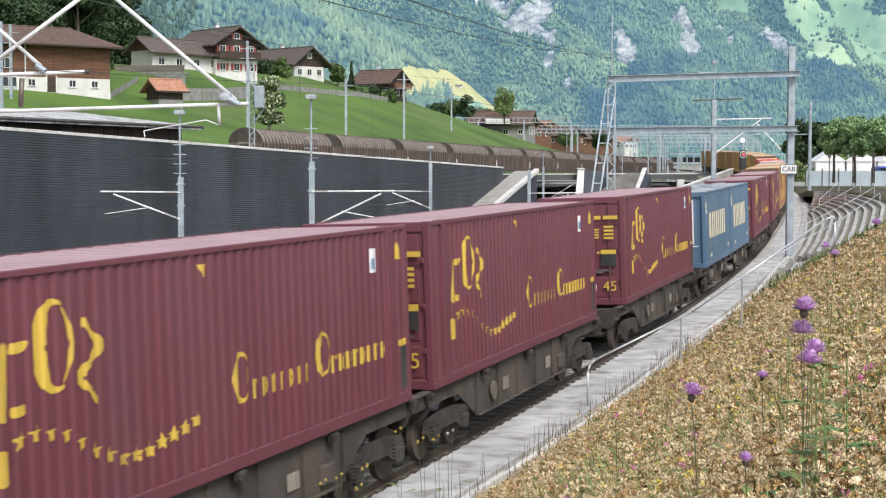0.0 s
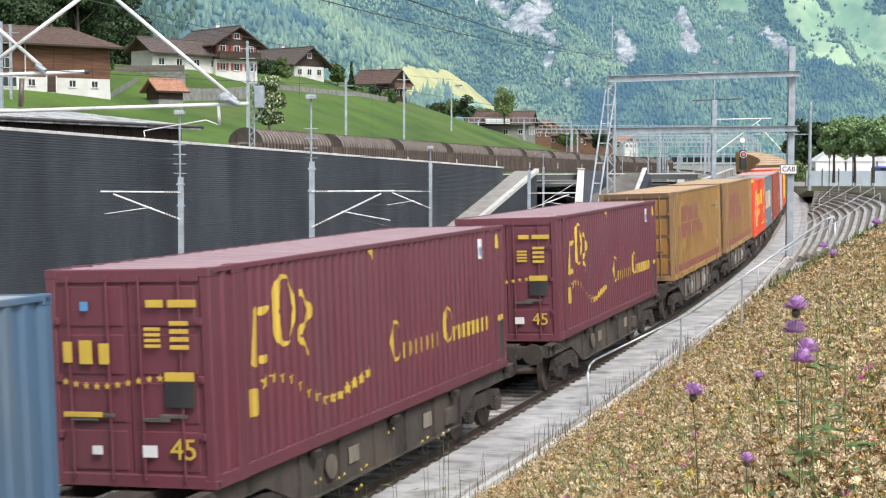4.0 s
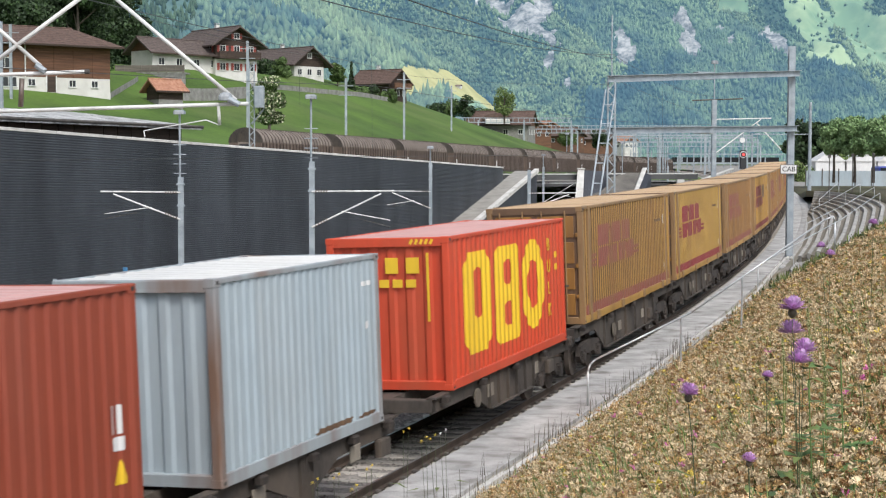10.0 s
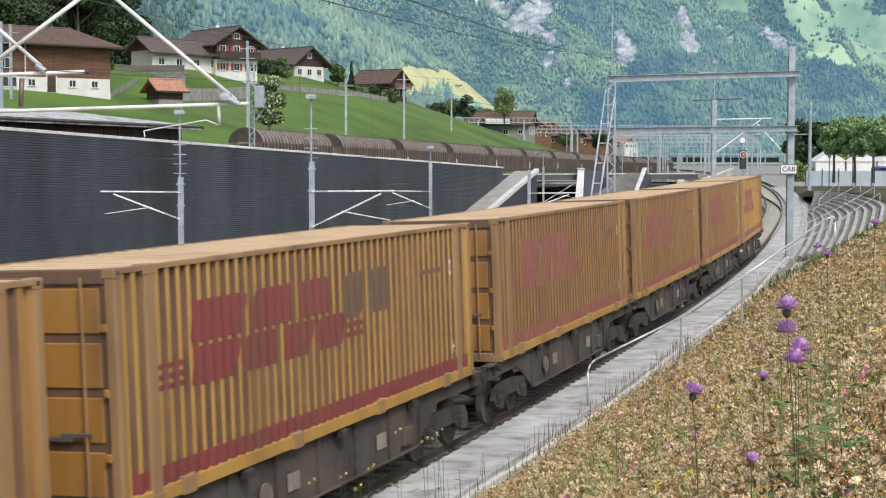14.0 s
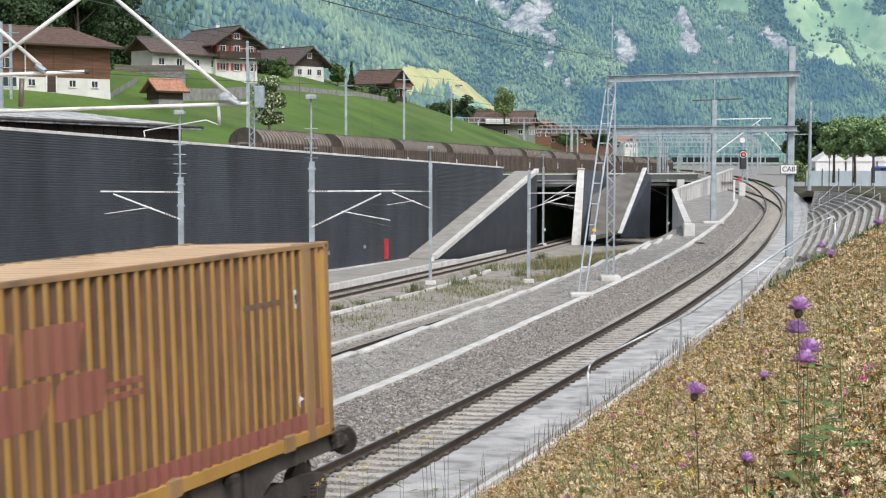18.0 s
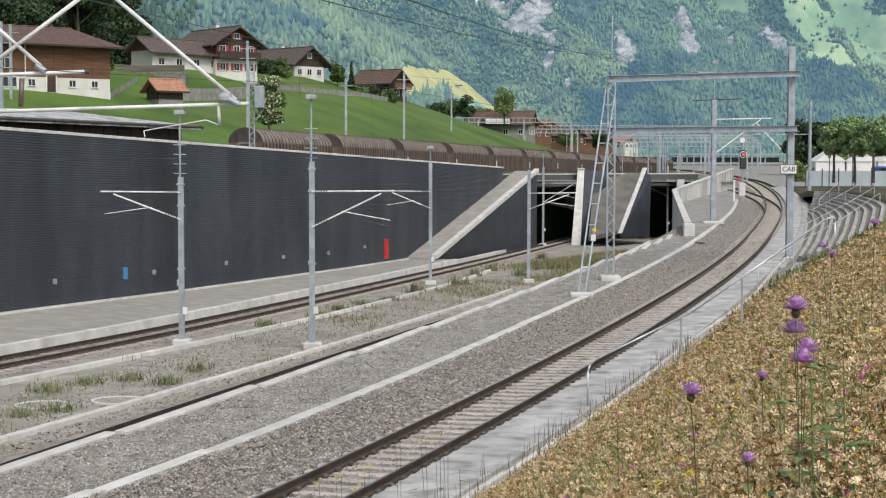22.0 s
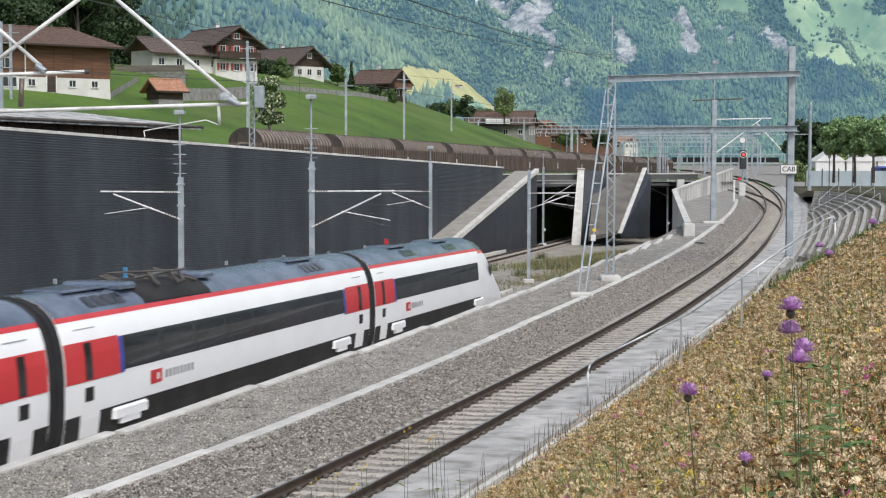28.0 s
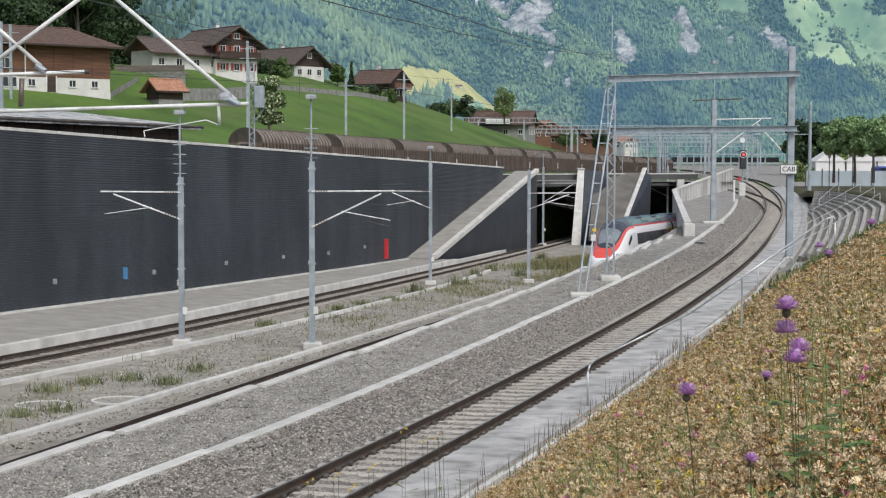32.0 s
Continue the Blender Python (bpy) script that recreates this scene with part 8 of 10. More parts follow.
def planked(root, x0, x1, y0, y1, z0, z1, mat, name="timber_wall", n=None):
    """Timber wall of four sides; the boards are long proud strips."""
    part(name, G().box(((x0 + x1) / 2, (y0 + y1) / 2, (z0 + z1) / 2), (x1 - x0, y1 - y0, z1 - z0)), M[mat], root, "dark timber wall")
    n = n or max(3, int((z1 - z0) / 0.32))
    h = (z1 - z0) / n
    for k in range(n):
        z = z0 + (k + 0.5) * h
        part("board", G().cbox(((x0 + x1) / 2, (y0 + y1) / 2, z), (x1 - x0 + 0.05, y1 - y0 + 0.05, h * 0.86), 0.02), M[mat], root)


def balcony(root, x, y, z, w, d, face_y=-1, mat="brownwood"):
    b = part("balcony", G().box((x, y + face_y * d / 2, z), (w, d, 0.14)), M[mat], root, "wooden balcony")
    part("balcony_rail", G().box((x, y + face_y * d, z + 0.98), (w, 0.10, 0.10)).box((x, y + face_y * d, z + 0.55), (w, 0.05, 0.75)), M[mat], b)
    for k in range(int(w / 1.2) + 1):
        part("baluster", G().box((x - w / 2 + 0.06 + k * (w - 0.12) / int(w / 1.2), y + face_y * (d + 0.02), z + 0.5), (0.12, 0.12, 1.0)), M[mat], b)
    return b


def gable_fill(root, w, y, z, rise, mat, t=0.12):
    part("gable", G().prism([(-w / 2, 0), (w / 2, 0), (0, rise)], Matrix(((1, 0, 0, 0), (0, 0, 1, y - t / 2), (0, 1, 0, z), (0, 0, 0, 1))), t), M[mat], root, "timber gable")


def chalet(at, w, l, base, eave, rise, label, lower="plaster", upper="brownwood", roof="tile_grey", over=1.3, shutters=True, chimney=True, hip=0.0, bal=True, sides=True):
    """Ridge along y; the gable with the balcony looks down -y."""
    root = thing("chalet", label, "house", at)
    hw, hl = w / 2, l / 2
    part("foundation", G().box((0, 0, -1.5), (w + 0.06, l + 0.06, 3.0)), M[lower], root, "plastered footing")
    part("lower_wall", G().box((0, 0, base / 2), (w, l, base)), M[lower], root, "plastered lower wall")
    planked(root, -hw, hw, -hl, hl, base, eave, upper)
    for sy in (-1, 1):
        if hip and sy > 0:
            continue
        gable_fill(root, w, sy * (hl - 0.05), eave, rise, upper)
    slab_roof(root, w, l, eave, rise, over, 0.2, roof, hip=hip)
    for k in range(3 if w > 5 else 0):
        x = -hw + w * (k + 0.5) / 3
        window_at(root, x, -hl - 0.04, base * 0.55, 0.95, 1.05, 0, shutters)
        if eave - base > 1.8:
            window_at(root, x, -hl - 0.05, base + (eave - base) * 0.55, 0.95, 1.0, 0, shutters)
    if rise > 2:
        window_at(root, 0, -hl - 0.08, eave + rise * 0.35, 0.9, 0.8, 0, shutters)
    if bal:
        balcony(root, 0, -hl, base + 0.05, w, 1.3)
    if sides:
        for f, x in ((1, hw), (2, -hw)):
            for k in range(4):
                window_at(root, x + (0.03 if f == 1 else -0.03), -hl + l * (k + 0.5) / 4, base * 0.55, 1.0, 1.0, f, False)
                if eave - base > 1.8:
                    window_at(root, x + (0.04 if f == 1 else -0.04), -hl + l * (k + 0.5) / 4, base + (eave - base) * 0.55, 1.0, 1.0, f, shutters)
    if chimney:
        c = part("chimney", G().cbox((w * 0.18, l * 0.15, eave + rise + 0.1), (0.6, 0.6, 1.4), 0.03), M["plaster"], root, "pale chimney")
        part("chimney_cap", G().cbox((w * 0.18, l * 0.15, eave + rise + 0.95), (0.75, 0.75, 0.14), 0.02), M["steel"], c)
    return root


def seat(px, py, y):
    """Foot of a house: placed to fit the camera's view, on the sight line at depth y."""
    c = up(px, py, y)
    return c


h = chalet(pose(-50.0, 187.4, 13.2, 0, 0, -52), 9.0, 20.0, 1.6, 5.85, 1.8, "long brown timber farmhouse on a white basement", "plaster", "redwood", "tile_brown", 1.3, False, False, hip=4.0, bal=False, sides=False)
part("drain_pipe", G().tube((4.65, -0.6, 1.5), (4.65, -0.6, 5.7), 0.08, 6), M["whitepipe"], h, "pale drain pipe")
for y, z, w_, h_ in ((8.0, 0.95, 0.8, 0.8), (5.2, 0.95, 0.85, 0.8), (0.2, 0.95, 0.9, 0.8), (-2.6, 0.95, 2.0, 1.1), (-6.2, 0.95, 1.2, 1.0), (-7.0, 3.1, 3.0, 1.3), (-3.0, 3.1, 1.3, 1.2)):
    window_at(h, 4.54, y, z, w_, h_, 1, False)
dr = part("door", G().box((4.52, 2.6, 0.8), (0.08, 1.1, 1.8)), M["blackwood"], h, "dark basement door")
part("door_frame", G().box((4.55, 2.0, 0.85), (0.10, 0.12, 1.9)).box((4.55, 3.2, 0.85), (0.10, 0.12, 1.9)), M["whitepipe"], dr)
for y in np.arange(-9.0, 10.0, 2.4):
    part("upright_batten", G().box((4.56, y, 3.7), (0.09, 0.16, 4.1)), M["redwood"], h, "timber batten")
for px, y in ((38, 4.6), (78, 0.9)):
    part("roof_light", G().box((2.2, -y - 2.0, 6.90), (0.6, 0.9, 0.12), 0, 0, 17), M["whiteink"], h, "small pale roof light")
c = seat(376, 137, 236)
h = chalet(pose(c.x, c.y + 4, c.z, 0, 0, 38), 7.0, 12.0, 2.5, 5.1, 2.2, "dark timber chalet with red shutters above white walls", "plaster", "blackwood", "tile_grey", 1.2, bal=False)
balcony(h, 0, -6.0, 2.55, 7.0, 1.1, -1, "blackwood")
c = seat(319, 133, 228)
chalet(pose(c.x - 1, c.y + 4, c.z, 0, 0, -42), 4.8, 12.6, 3.3, 3.6, 1.6, "white plastered chalet wing with a timber gable", "plaster", "redwood", "tile_grey", 0.95, False, False, bal=False)
c = seat(272, 134, 219)
bt = thing("terrace_balcony", "grey wooden terrace with flower boxes before the chalet", "terrace", pose(c.x, c.y, c.z + 0.3, 0, 0, -6))
part("floor", G().box((0, 0, -0.1), (9.6, 3, 0.2)), M["stonewall"], bt)
part("fence", G().box((0, -1.5, 0.5), (9.6, 0.08, 0.9)), M["greywood"], bt, "weathered wooden fence")
for k in range(9):
    part("post", G().box((-4.7 + k * 1.17, -1.55, 0.45), (0.12, 0.12, 1.1)), M["greywood"], bt)
part("retaining_wall", G().box((0, -1.2, -1.3), (9.6, 0.4, 2.3)), M["stonewall"], bt, "grey block wall")
c = seat(510, 141, 276)
chalet(pose(c.x - 1, c.y + 4, c.z, 0, 0, 46), 6.6, 13.0, 2.1, 3.1, 2.35, "chalet with a broad brown roof and white walls", "plaster", "blackwood", "tile_grey", 1.2, False, True, bal=False)
c = seat(686, 173, 300)
# Near-black timber: the gable's overhang shadow is put into its colour.
chalet(pose(c.x - 1.5, c.y + 4, c.z, 0, 0, 55), 5.4, 8.1, 1.6, 3.25, 2.0, "small dark chalet with a brown tiled roof", "blackwood", "blackwood", "tile_brown", 1.0, False, True, bal=True)
c = seat(290, 183, 196)
hut = chalet(pose(c.x, c.y + 1, c.z, 0, 0, -48), 2.7, 3.4, 0.4, 1.9, 1.0, "small timber hut with an orange tiled roof", "stonewall", "blackwood", "tile_orange", 0.65, False, False, bal=False, sides=False)
c = seat(40, 60, 212)
chalet(pose(c.x - 2, c.y + 6, c.z - 6.4, 0, 0, 60), 7.0, 10.0, 2.5, 5.6, 1.7, "second farmhouse roof behind the long house", "plaster", "brownwood", "tile_grey", 1.3, False, True, bal=False)
# garden walls and fences
for px0, py0, px1, py1, y0, y1, h, lab in ((325, 180, 442, 172, 205, 222, 1.6, "grey stone garden wall below the chalet"), (445, 150, 690, 176, 232, 292, 0.75, "weathered garden fence along the meadow"), (195, 160, 245, 152, 190, 210, 0.7, "low garden wall")):
    a, b = up(px0, py0, y0), up(px1, py1, y1)
    r = thing("garden_wall", lab, "wall")
    n = 12
    for k in range(n):
        p0, p1 = a.lerp(b, k / n), a.lerp(b, (k + 0.97) / n)
        p0.z, p1.z = land(p0.x, p0.y), land(p1.x, p1.y)
        part("wall_block", G().add([(p0.x, p0.y, p0.z - 0.6), (p1.x, p1.y, p1.z - 0.6), (p1.x, p1.y, p1.z + h), (p0.x, p0.y, p0.z + h), (p0.x, p0.y + 0.4, p0.z - 0.6), (p1.x, p1.y + 0.4, p1.z - 0.6), (p1.x, p1.y + 0.4, p1.z + h), (p0.x, p0.y + 0.4, p0.z + h)],
             [(0, 1, 2, 3), (4, 7, 6, 5), (0, 3, 7, 4), (1, 5, 6, 2), (3, 2, 6, 7), (0, 4, 5, 1)]), M["stonewall"], r)
# long shed just behind the wall
sh = thing("goods_shed", "dark timber goods shed with a pale stony roof", "shed")
a, b = on_wall(66.0, -3.2), on_wall(98.5, -3.2)
dirv = (b - a).normalized()
nrm = Vector((-dirv.y, dirv.x, 0))
for k in range(20):
    p0, p1 = a.lerp(b, k / 20), a.lerp(b, (k + 0.96) / 20)
    part("wall_board", G().add([(p0.x, p0.y, 3.2), (p1.x, p1.y, 3.2), (p1.x, p1.y, 7.5), (p0.x, p0.y, 7.5), *[tuple(q + nrm * 0.2) for q in (Vector((p0.x, p0.y, 3.2)), Vector((p1.x, p1.y, 3.2)), Vector((p1.x, p1.y, 7.5)), Vector((p0.x, p0.y, 7.5)))]],
         [(0, 1, 2, 3), (4, 7, 6, 5), (3, 2, 6, 7), (0, 3, 7, 4), (1, 5, 6, 2)]), M["blackwood"], sh)
q0, q1 = a - dirv * 1.0 - nrm * 0.9, b + dirv * 1.2 - nrm * 0.9
zr = 7.55
rr = G()
rr.loft([[(p.x, p.y, zr), tuple(p + nrm * 9.0 + Vector((0, 0, zr + 0.95))), tuple(p + nrm * 9.0 + Vector((0, 0, zr + 0.75))), (p.x, p.y, zr - 0.22)] for p in (q0, q1)])
part("roof", rr, M["shedroof"], sh, "pale stony lean-to roof")
part("gutter", G().tube((q0.x, q0.y, zr - 0.05), (q1.x, q1.y, zr - 0.05), 0.09, 8), M["darksteel"], sh)
part("end_wall", G().add([(b.x, b.y, 3.2), tuple(b + nrm * 8 + Vector((0, 0, 3.2))), tuple(b + nrm * 8 + Vector((0, 0, 8.3))), (b.x, b.y, 7.5)], [(0, 1, 2, 3)]), M["blackwood"], sh)
part("down_pipe", G().path([(a.lerp(b, 0.35) - nrm * 0.5) + Vector((0, 0, 7.4)), (a.lerp(b, 0.345) - nrm * 0.12) + Vector((0, 0, 7.0)), (a.lerp(b, 0.345) - nrm * 0.12) + Vector((0, 0, 4.0))], 0.06, 6), M["whitepipe"], sh, "bent pale down pipe")

# station building and small houses in the distance
for px, py, y, w, l, b_, e_, rs__, rot, lo, upm, rf, lab in (
        (888, 248, 350, 10, 13, 3.0, 3.6, 2.6, 78, "stonewall", "brownwood", "tile_brown", "brown station building with a dormer roof"),
        (942, 250, 420, 7, 8, 3.2, 3.4, 1.6, 20, "redwood", "redwood", "tile_orange", "distant house with an orange wall"),
        (985, 258, 460, 11, 12, 2.6, 3.0, 2.2, 60, "brownwood", "blackwood", "tile_brown", "distant dark-roofed house near the station"),
        (1035, 262, 480, 10, 14, 2.6, 3.0, 2.6, 100, "brownwood", "blackwood", "tile_grey", "distant dark barn beside the station"),
        (1100, 268, 520, 6, 8, 3.0, 3.4, 1.8, 40, "plaster", "redwood", "tile_orange", "distant house with a red roof"),
        (960, 240, 620, 8, 10, 3.0, 3.4, 2.2, 30, "plaster", "brownwood", "tile_orange", "far white house with a red roof")):
    c = up(px, py, y)
    chalet(pose(c.x, c.y, c.z, 0, 0, rot), w, l, b_, e_, rs__, lab, lo, upm, rf, 0.8, False, False, bal=False)
c = up(888, 214, 343)
dm = thing("dormer", "pale curved dormer on the station roof", "dormer")
part("face", G().cbox((c.x - 1.0, c.y - 1.5, c.z - 0.2), (5.2, 0.4, 1.1), 0.3), M["plaster"], dm)
part("hood", G().loft([[(c.x - 1.0 + 3.3 * math.cos(t), yy, c.z + 0.2 + 1.3 * math.sin(t)) for t in np.linspace(0, math.pi, 12)] + [(c.x - 1.0 - 3.0, yy, c.z), (c.x - 1.0 + 3.0, yy, c.z)] for yy in (c.y - 1.2, c.y + 3)]), M["tile_brown"], dm)

# white sheds and tents at the far right
tent = thing("white_tent", "white marquee tents behind the trees", "tent")
c = up(1462, 312, 260)
for k in range(3):
    x = c.x + k * 5.0
    part("tent_wall", G().box((x, c.y, c.z + 1.2), (4.7, 5, 2.6)), M["whiteink"], tent, "white tent wall")
    part("tent_roof", G().loft([[(x - 2.5, c.y + d, c.z + 2.4), (x + 2.5, c.y + d, c.z + 2.4), (x + 0.2, c.y + d, c.z + 4.1)] for d in (-2.7, 2.7)]), M["whiteink"], tent, "white peaked roof")
wh = thing("white_hall", "long white hall with a grey roof", "building")
c = up(1560, 300, 330)
part("wall", G().box((c.x + 6, c.y, c.z + 3), (34, 14, 7)), M["plaster"], wh)
part("roof", G().loft([[(c.x - 12, c.y - 9, c.z + 6.4), (c.x - 12, c.y, c.z + 9.0), (c.x - 12, c.y + 9, c.z + 6.4)], [(c.x + 26, c.y - 9, c.z + 6.4), (c.x + 26, c.y, c.z + 9.0), (c.x + 26, c.y + 9, c.z + 6.4)]]), M["greyroof"], wh, "grey pitched roof")
for k in range(6):
    part("window", G().box((c.x - 8 + k * 5, c.y - 7.05, c.z + 1.5), (2.6, 0.1, 1.6)), M["glass"], wh)
gl = thing("glass_fence", "long pale glazed fence before the tents", "fence")
a = up(1440, 325, 215)
for k in range(12):
    part("pane", G().box((a.x + k * 2.2, a.y, a.z + 0.6), (2.1, 0.06, 2.2)), M["pale"], gl)
    part("post", G().box((a.x + k * 2.2 - 1.1, a.y - 0.05, a.z + 0.7), (0.12, 0.12, 2.6)), M["darksteel"], gl)
vn = thing("blue_van", "dark blue van parked beside the white hall", "van")
c = up(1560, 318, 225)
part("body", G().cbox((c.x, c.y, c.z + 1.0), (2.0, 4.5, 1.7), 0.25), M["exblue"], vn)
part("windscreen", G().cbox((c.x, c.y - 2.26, c.z + 1.35), (1.6, 0.06, 0.6), 0.05), M["glass"], vn)
for dx in (-0.9, 0.9):
    for dy in (-1.5, 1.5):
        part("wheel", G().tube((c.x + dx - 0.1, c.y + dy, c.z + 0.33), (c.x + dx + 0.1, c.y + dy, c.z + 0.33), 0.33, 14), M["blackink"], vn)

# ---- covered wagons standing behind the wall ----
M["wagbrown"] = surf("brown_wagon_sides", (0.085, 0.060, 0.046), (0.19, 0.14, 0.108), 0.8, 0.8, bump=0.2, fine=8, stretch=(1, 1, 0.4), spots=(0.06, 0.042, 0.034), spot_scale=0.7, spot_amount=0.6)
M["wagroof"] = surf("dusty_brown_wagon_roof", (0.15, 0.122, 0.102), (0.28, 0.235, 0.195), 0.8, 0.75, bump=0.15, fine=8, spots=(0.10, 0.07, 0.055), spot_scale=0.6, spot_amount=0.6)


def covered_wagon(label, far=False):
    root = thing("covered_wagon", label, "wagon", group="covered wagons behind the wall")
    hl, hw = 8.25, 1.38
    part("side_body", G().box((0, 0, 2.1), (2 * hw, 2 * hl, 1.9)), M["wagbrown"], root, "brown ribbed body")
    arc = [(hw * math.cos(t), 3.0 + 1.15 * math.sin(t)) for t in np.linspace(0, math.pi, 13)]
    part("roof", G().loft([[(x, y, z) for x, z in arc] for y in np.linspace(-hl, hl, 5)], closed=True), M["wagroof"], root, "rounded sheet roof", False)
    ribs, posts = G(), G()
    for k in range(23):
        y = -hl + 0.2 + k * (2 * hl - 0.4) / 22
        g = ribs if far else G()
        g.loft([[(x * 1.02, yy, 3.0 + (z - 3.0) * 1.03) for x, z in arc] for yy in (y - 0.07, y + 0.07)], closed=True)
        q = posts if far else G()
        q.box((hw + 0.04, y, 2.05), (0.10, 0.13, 1.85))
        if not far:
            part("roof_rib", g, M["wagrib"], root)
            part("side_post", q, M["wagrib"], root)
    if far:
        tagged(part("roof_ribs", ribs, M["wagrib"], root), kind="stuff")
        tagged(part("side_posts", posts, M["wagrib"], root), kind="stuff")
    for sx in (-1, 1):
        part("sole_bar", G().box((sx * (hw - 0.05), 0, 1.1), (0.14, 2 * hl + 0.6, 0.26)), M["wagon"], root)
        part("placard", G().box((sx * (hw + 0.07), -hl + 1.2, 1.9), (0.02, 0.5, 0.8)), M["whiteink"], root, "pale placard")
    for sy in (-1, 1):
        part("end_frame", G().box((0, sy * (hl + 0.04), 2.4), (1.2, 0.08, 1.3)), M["wagroof"], root, "pale framed end")
        part("end_panel", G().box((0, sy * (hl + 0.09), 2.4), (0.9, 0.04, 1.0)), M["blackink"], root)
        # Added dark arc that stands in for the shaded gap between wagons.
        part("end_rim", G().loft([[(x * 1.04, yy, 3.0 + (z - 3.0) * 1.05) for x, z in arc] for yy in (sy * (hl - 0.05), sy * (hl + 0.03))]), M["wagon"], root, "dark arched strip standing in for the gap between wagons")
        bogie_under(root, sy * (hl - 2.2))
    return root


M["wagrib"] = surf("dark_wagon_rib", (0.045, 0.033, 0.027), (0.10, 0.076, 0.062), 0.8, 0.8, fine=8)
for k in range(13):
    d = 123.0 + k * 18.3
    ctr = on_wall(d + 9.0 * 0.96, -9.9)
    m = pose(ctr.x, ctr.y, rail_z(ctr.y), -0.6, 0, -math.degrees(math.atan2(WD.x, WD.y)))
    if k in (0, 5):
        cw = covered_wagon("brown covered wagon with a rounded ribbed roof", k > 0)
        cw.matrix_basis = m
    else:
        copy_thing(cw, m)

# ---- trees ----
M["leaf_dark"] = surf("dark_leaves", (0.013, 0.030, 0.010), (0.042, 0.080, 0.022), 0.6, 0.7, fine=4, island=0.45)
M["leaf_mid"] = surf("fresh_leaves", (0.045, 0.085, 0.020), (0.11, 0.17, 0.045), 0.6, 0.7, fine=4, island=0.45)
M["leaf_light"] = surf("light_leaves", (0.09, 0.14, 0.035), (0.19, 0.25, 0.075), 0.6, 0.7, fine=4, island=0.4)
M["leaf_avenue"] = surf("avenue_leaves", (0.13, 0.23, 0.085), (0.28, 0.40, 0.17), 0.6, 0.6, fine=4, island=0.4)
M["bark"] = surf("grey_brown_bark", (0.07, 0.055, 0.042), (0.15, 0.125, 0.10), 3.0, 0.95, bump=0.6, fine=15)
M["blossom"] = surf("cream_blossom", (0.45, 0.47, 0.28), (0.66, 0.66, 0.48), 2.0, 0.8, island=0.3)


def leaf_cloud(name, centres, radii, n, size, mat, seed, cone=False, aspect=1.6):
    """Leaf clumps as small bent pairs of triangles spread through lobes."""
    rs = np.random.RandomState(seed)
    w = np.array(radii) ** 2
    idx = rs.choice(len(centres), n, p=w / w.sum())
    d = rs.normal(size=(n, 3))
    d /= np.linalg.norm(d, axis=1)[:, None]
    rad = np.array(radii)[idx] * rs.uniform(0.72, 1.08, n)
    c = np.array(centres)[idx] + d * rad[:, None] * np.array([1, 1, 0.85])
    a = rs.normal(size=(n, 3))
    a /= np.linalg.norm(a, axis=1)[:, None]
    b = np.cross(a, d + 0.3 * rs.normal(size=(n, 3)))
    b /= np.linalg.norm(b, axis=1)[:, None] + 1e-6
    s = size * rs.uniform(0.6, 1.4, n)[:, None]
    v = np.stack([c - a * s * aspect * 0.5, c + b * s * 0.5, c + a * s * aspect * 0.5, c - b * s * 0.5 + d * s * 0.2], 1).reshape(-1, 3)
    k = np.arange(n) * 4
    return quick(name, v, np.concatenate([np.stack([k, k + 1, k + 2], 1), np.stack([k, k + 2, k + 3], 1)]), mat)


def tree(at, h, r, label, mat="leaf_mid", seed=1, trunk=0.35, n=2600, size=0.42, lobes=16, conifer=False, group="", blossom=False):
    rs = np.random.RandomState(seed)
    root = thing("tree", label, "tree", pose(*at), group)
    g = G()
    p = Vector((0, 0, -0.4))
    tw = h * 0.02 + 0.06
    for k in range(4):
        q = p + Vector((rs.uniform(-0.12, 0.12), rs.uniform(-0.12, 0.12), h * (0.24 if not conifer else 0.26)))
        g.tube(p, q, tw * (1 - k * 0.2), 8, tw * (1 - (k + 1) * 0.2))
        p = q
    for k in range(7):
        a = k * 0.9 + rs.rand()
        z = h * (trunk + 0.07 * k)
        g.tube((0, 0, z), (math.cos(a) * r * 0.6, math.sin(a) * r * 0.6, z + h * 0.14), tw * 0.3, 5, tw * 0.1)
    part("trunk", g, M["bark"], root, "tapered bark trunk with limbs")
    cs, rr = [], []
    for k in range(lobes):
        f = (k + 0.5) / lobes
        if conifer:
            z = h * (0.08 + 0.90 * f)
            w = r * (1 - f) * 0.8
            a = k * 2.4
            cs.append((math.cos(a) * w * 0.35, math.sin(a) * w * 0.35, z))
            rr.append(max(w * 0.75, 0.15))
        else:
            a = rs.uniform(0, 6.28)
            z = h * trunk + (h * (1 - trunk)) * (0.12 + 0.76 * rs.rand())
            e = math.sqrt(max(0.05, 1 - ((z / h - trunk - (1 - trunk) * 0.45) / ((1 - trunk) * 0.62)) ** 2))
            d = r * e * math.sqrt(rs.rand()) * 0.75
            cs.append((math.cos(a) * d, math.sin(a) * d, z))
            rr.append(r * rs.uniform(0.28, 0.46))
    part("crown", leaf_cloud("crown", cs, rr, n, size, M[mat], seed), None, root, "uneven leafy crown")
    if blossom:
        part("blossom", leaf_cloud("blossom", cs, [x * 1.05 for x in rr], n // 2, size * 0.8, M["blossom"], seed + 1), None, root, "cream blossom clusters")
    return root


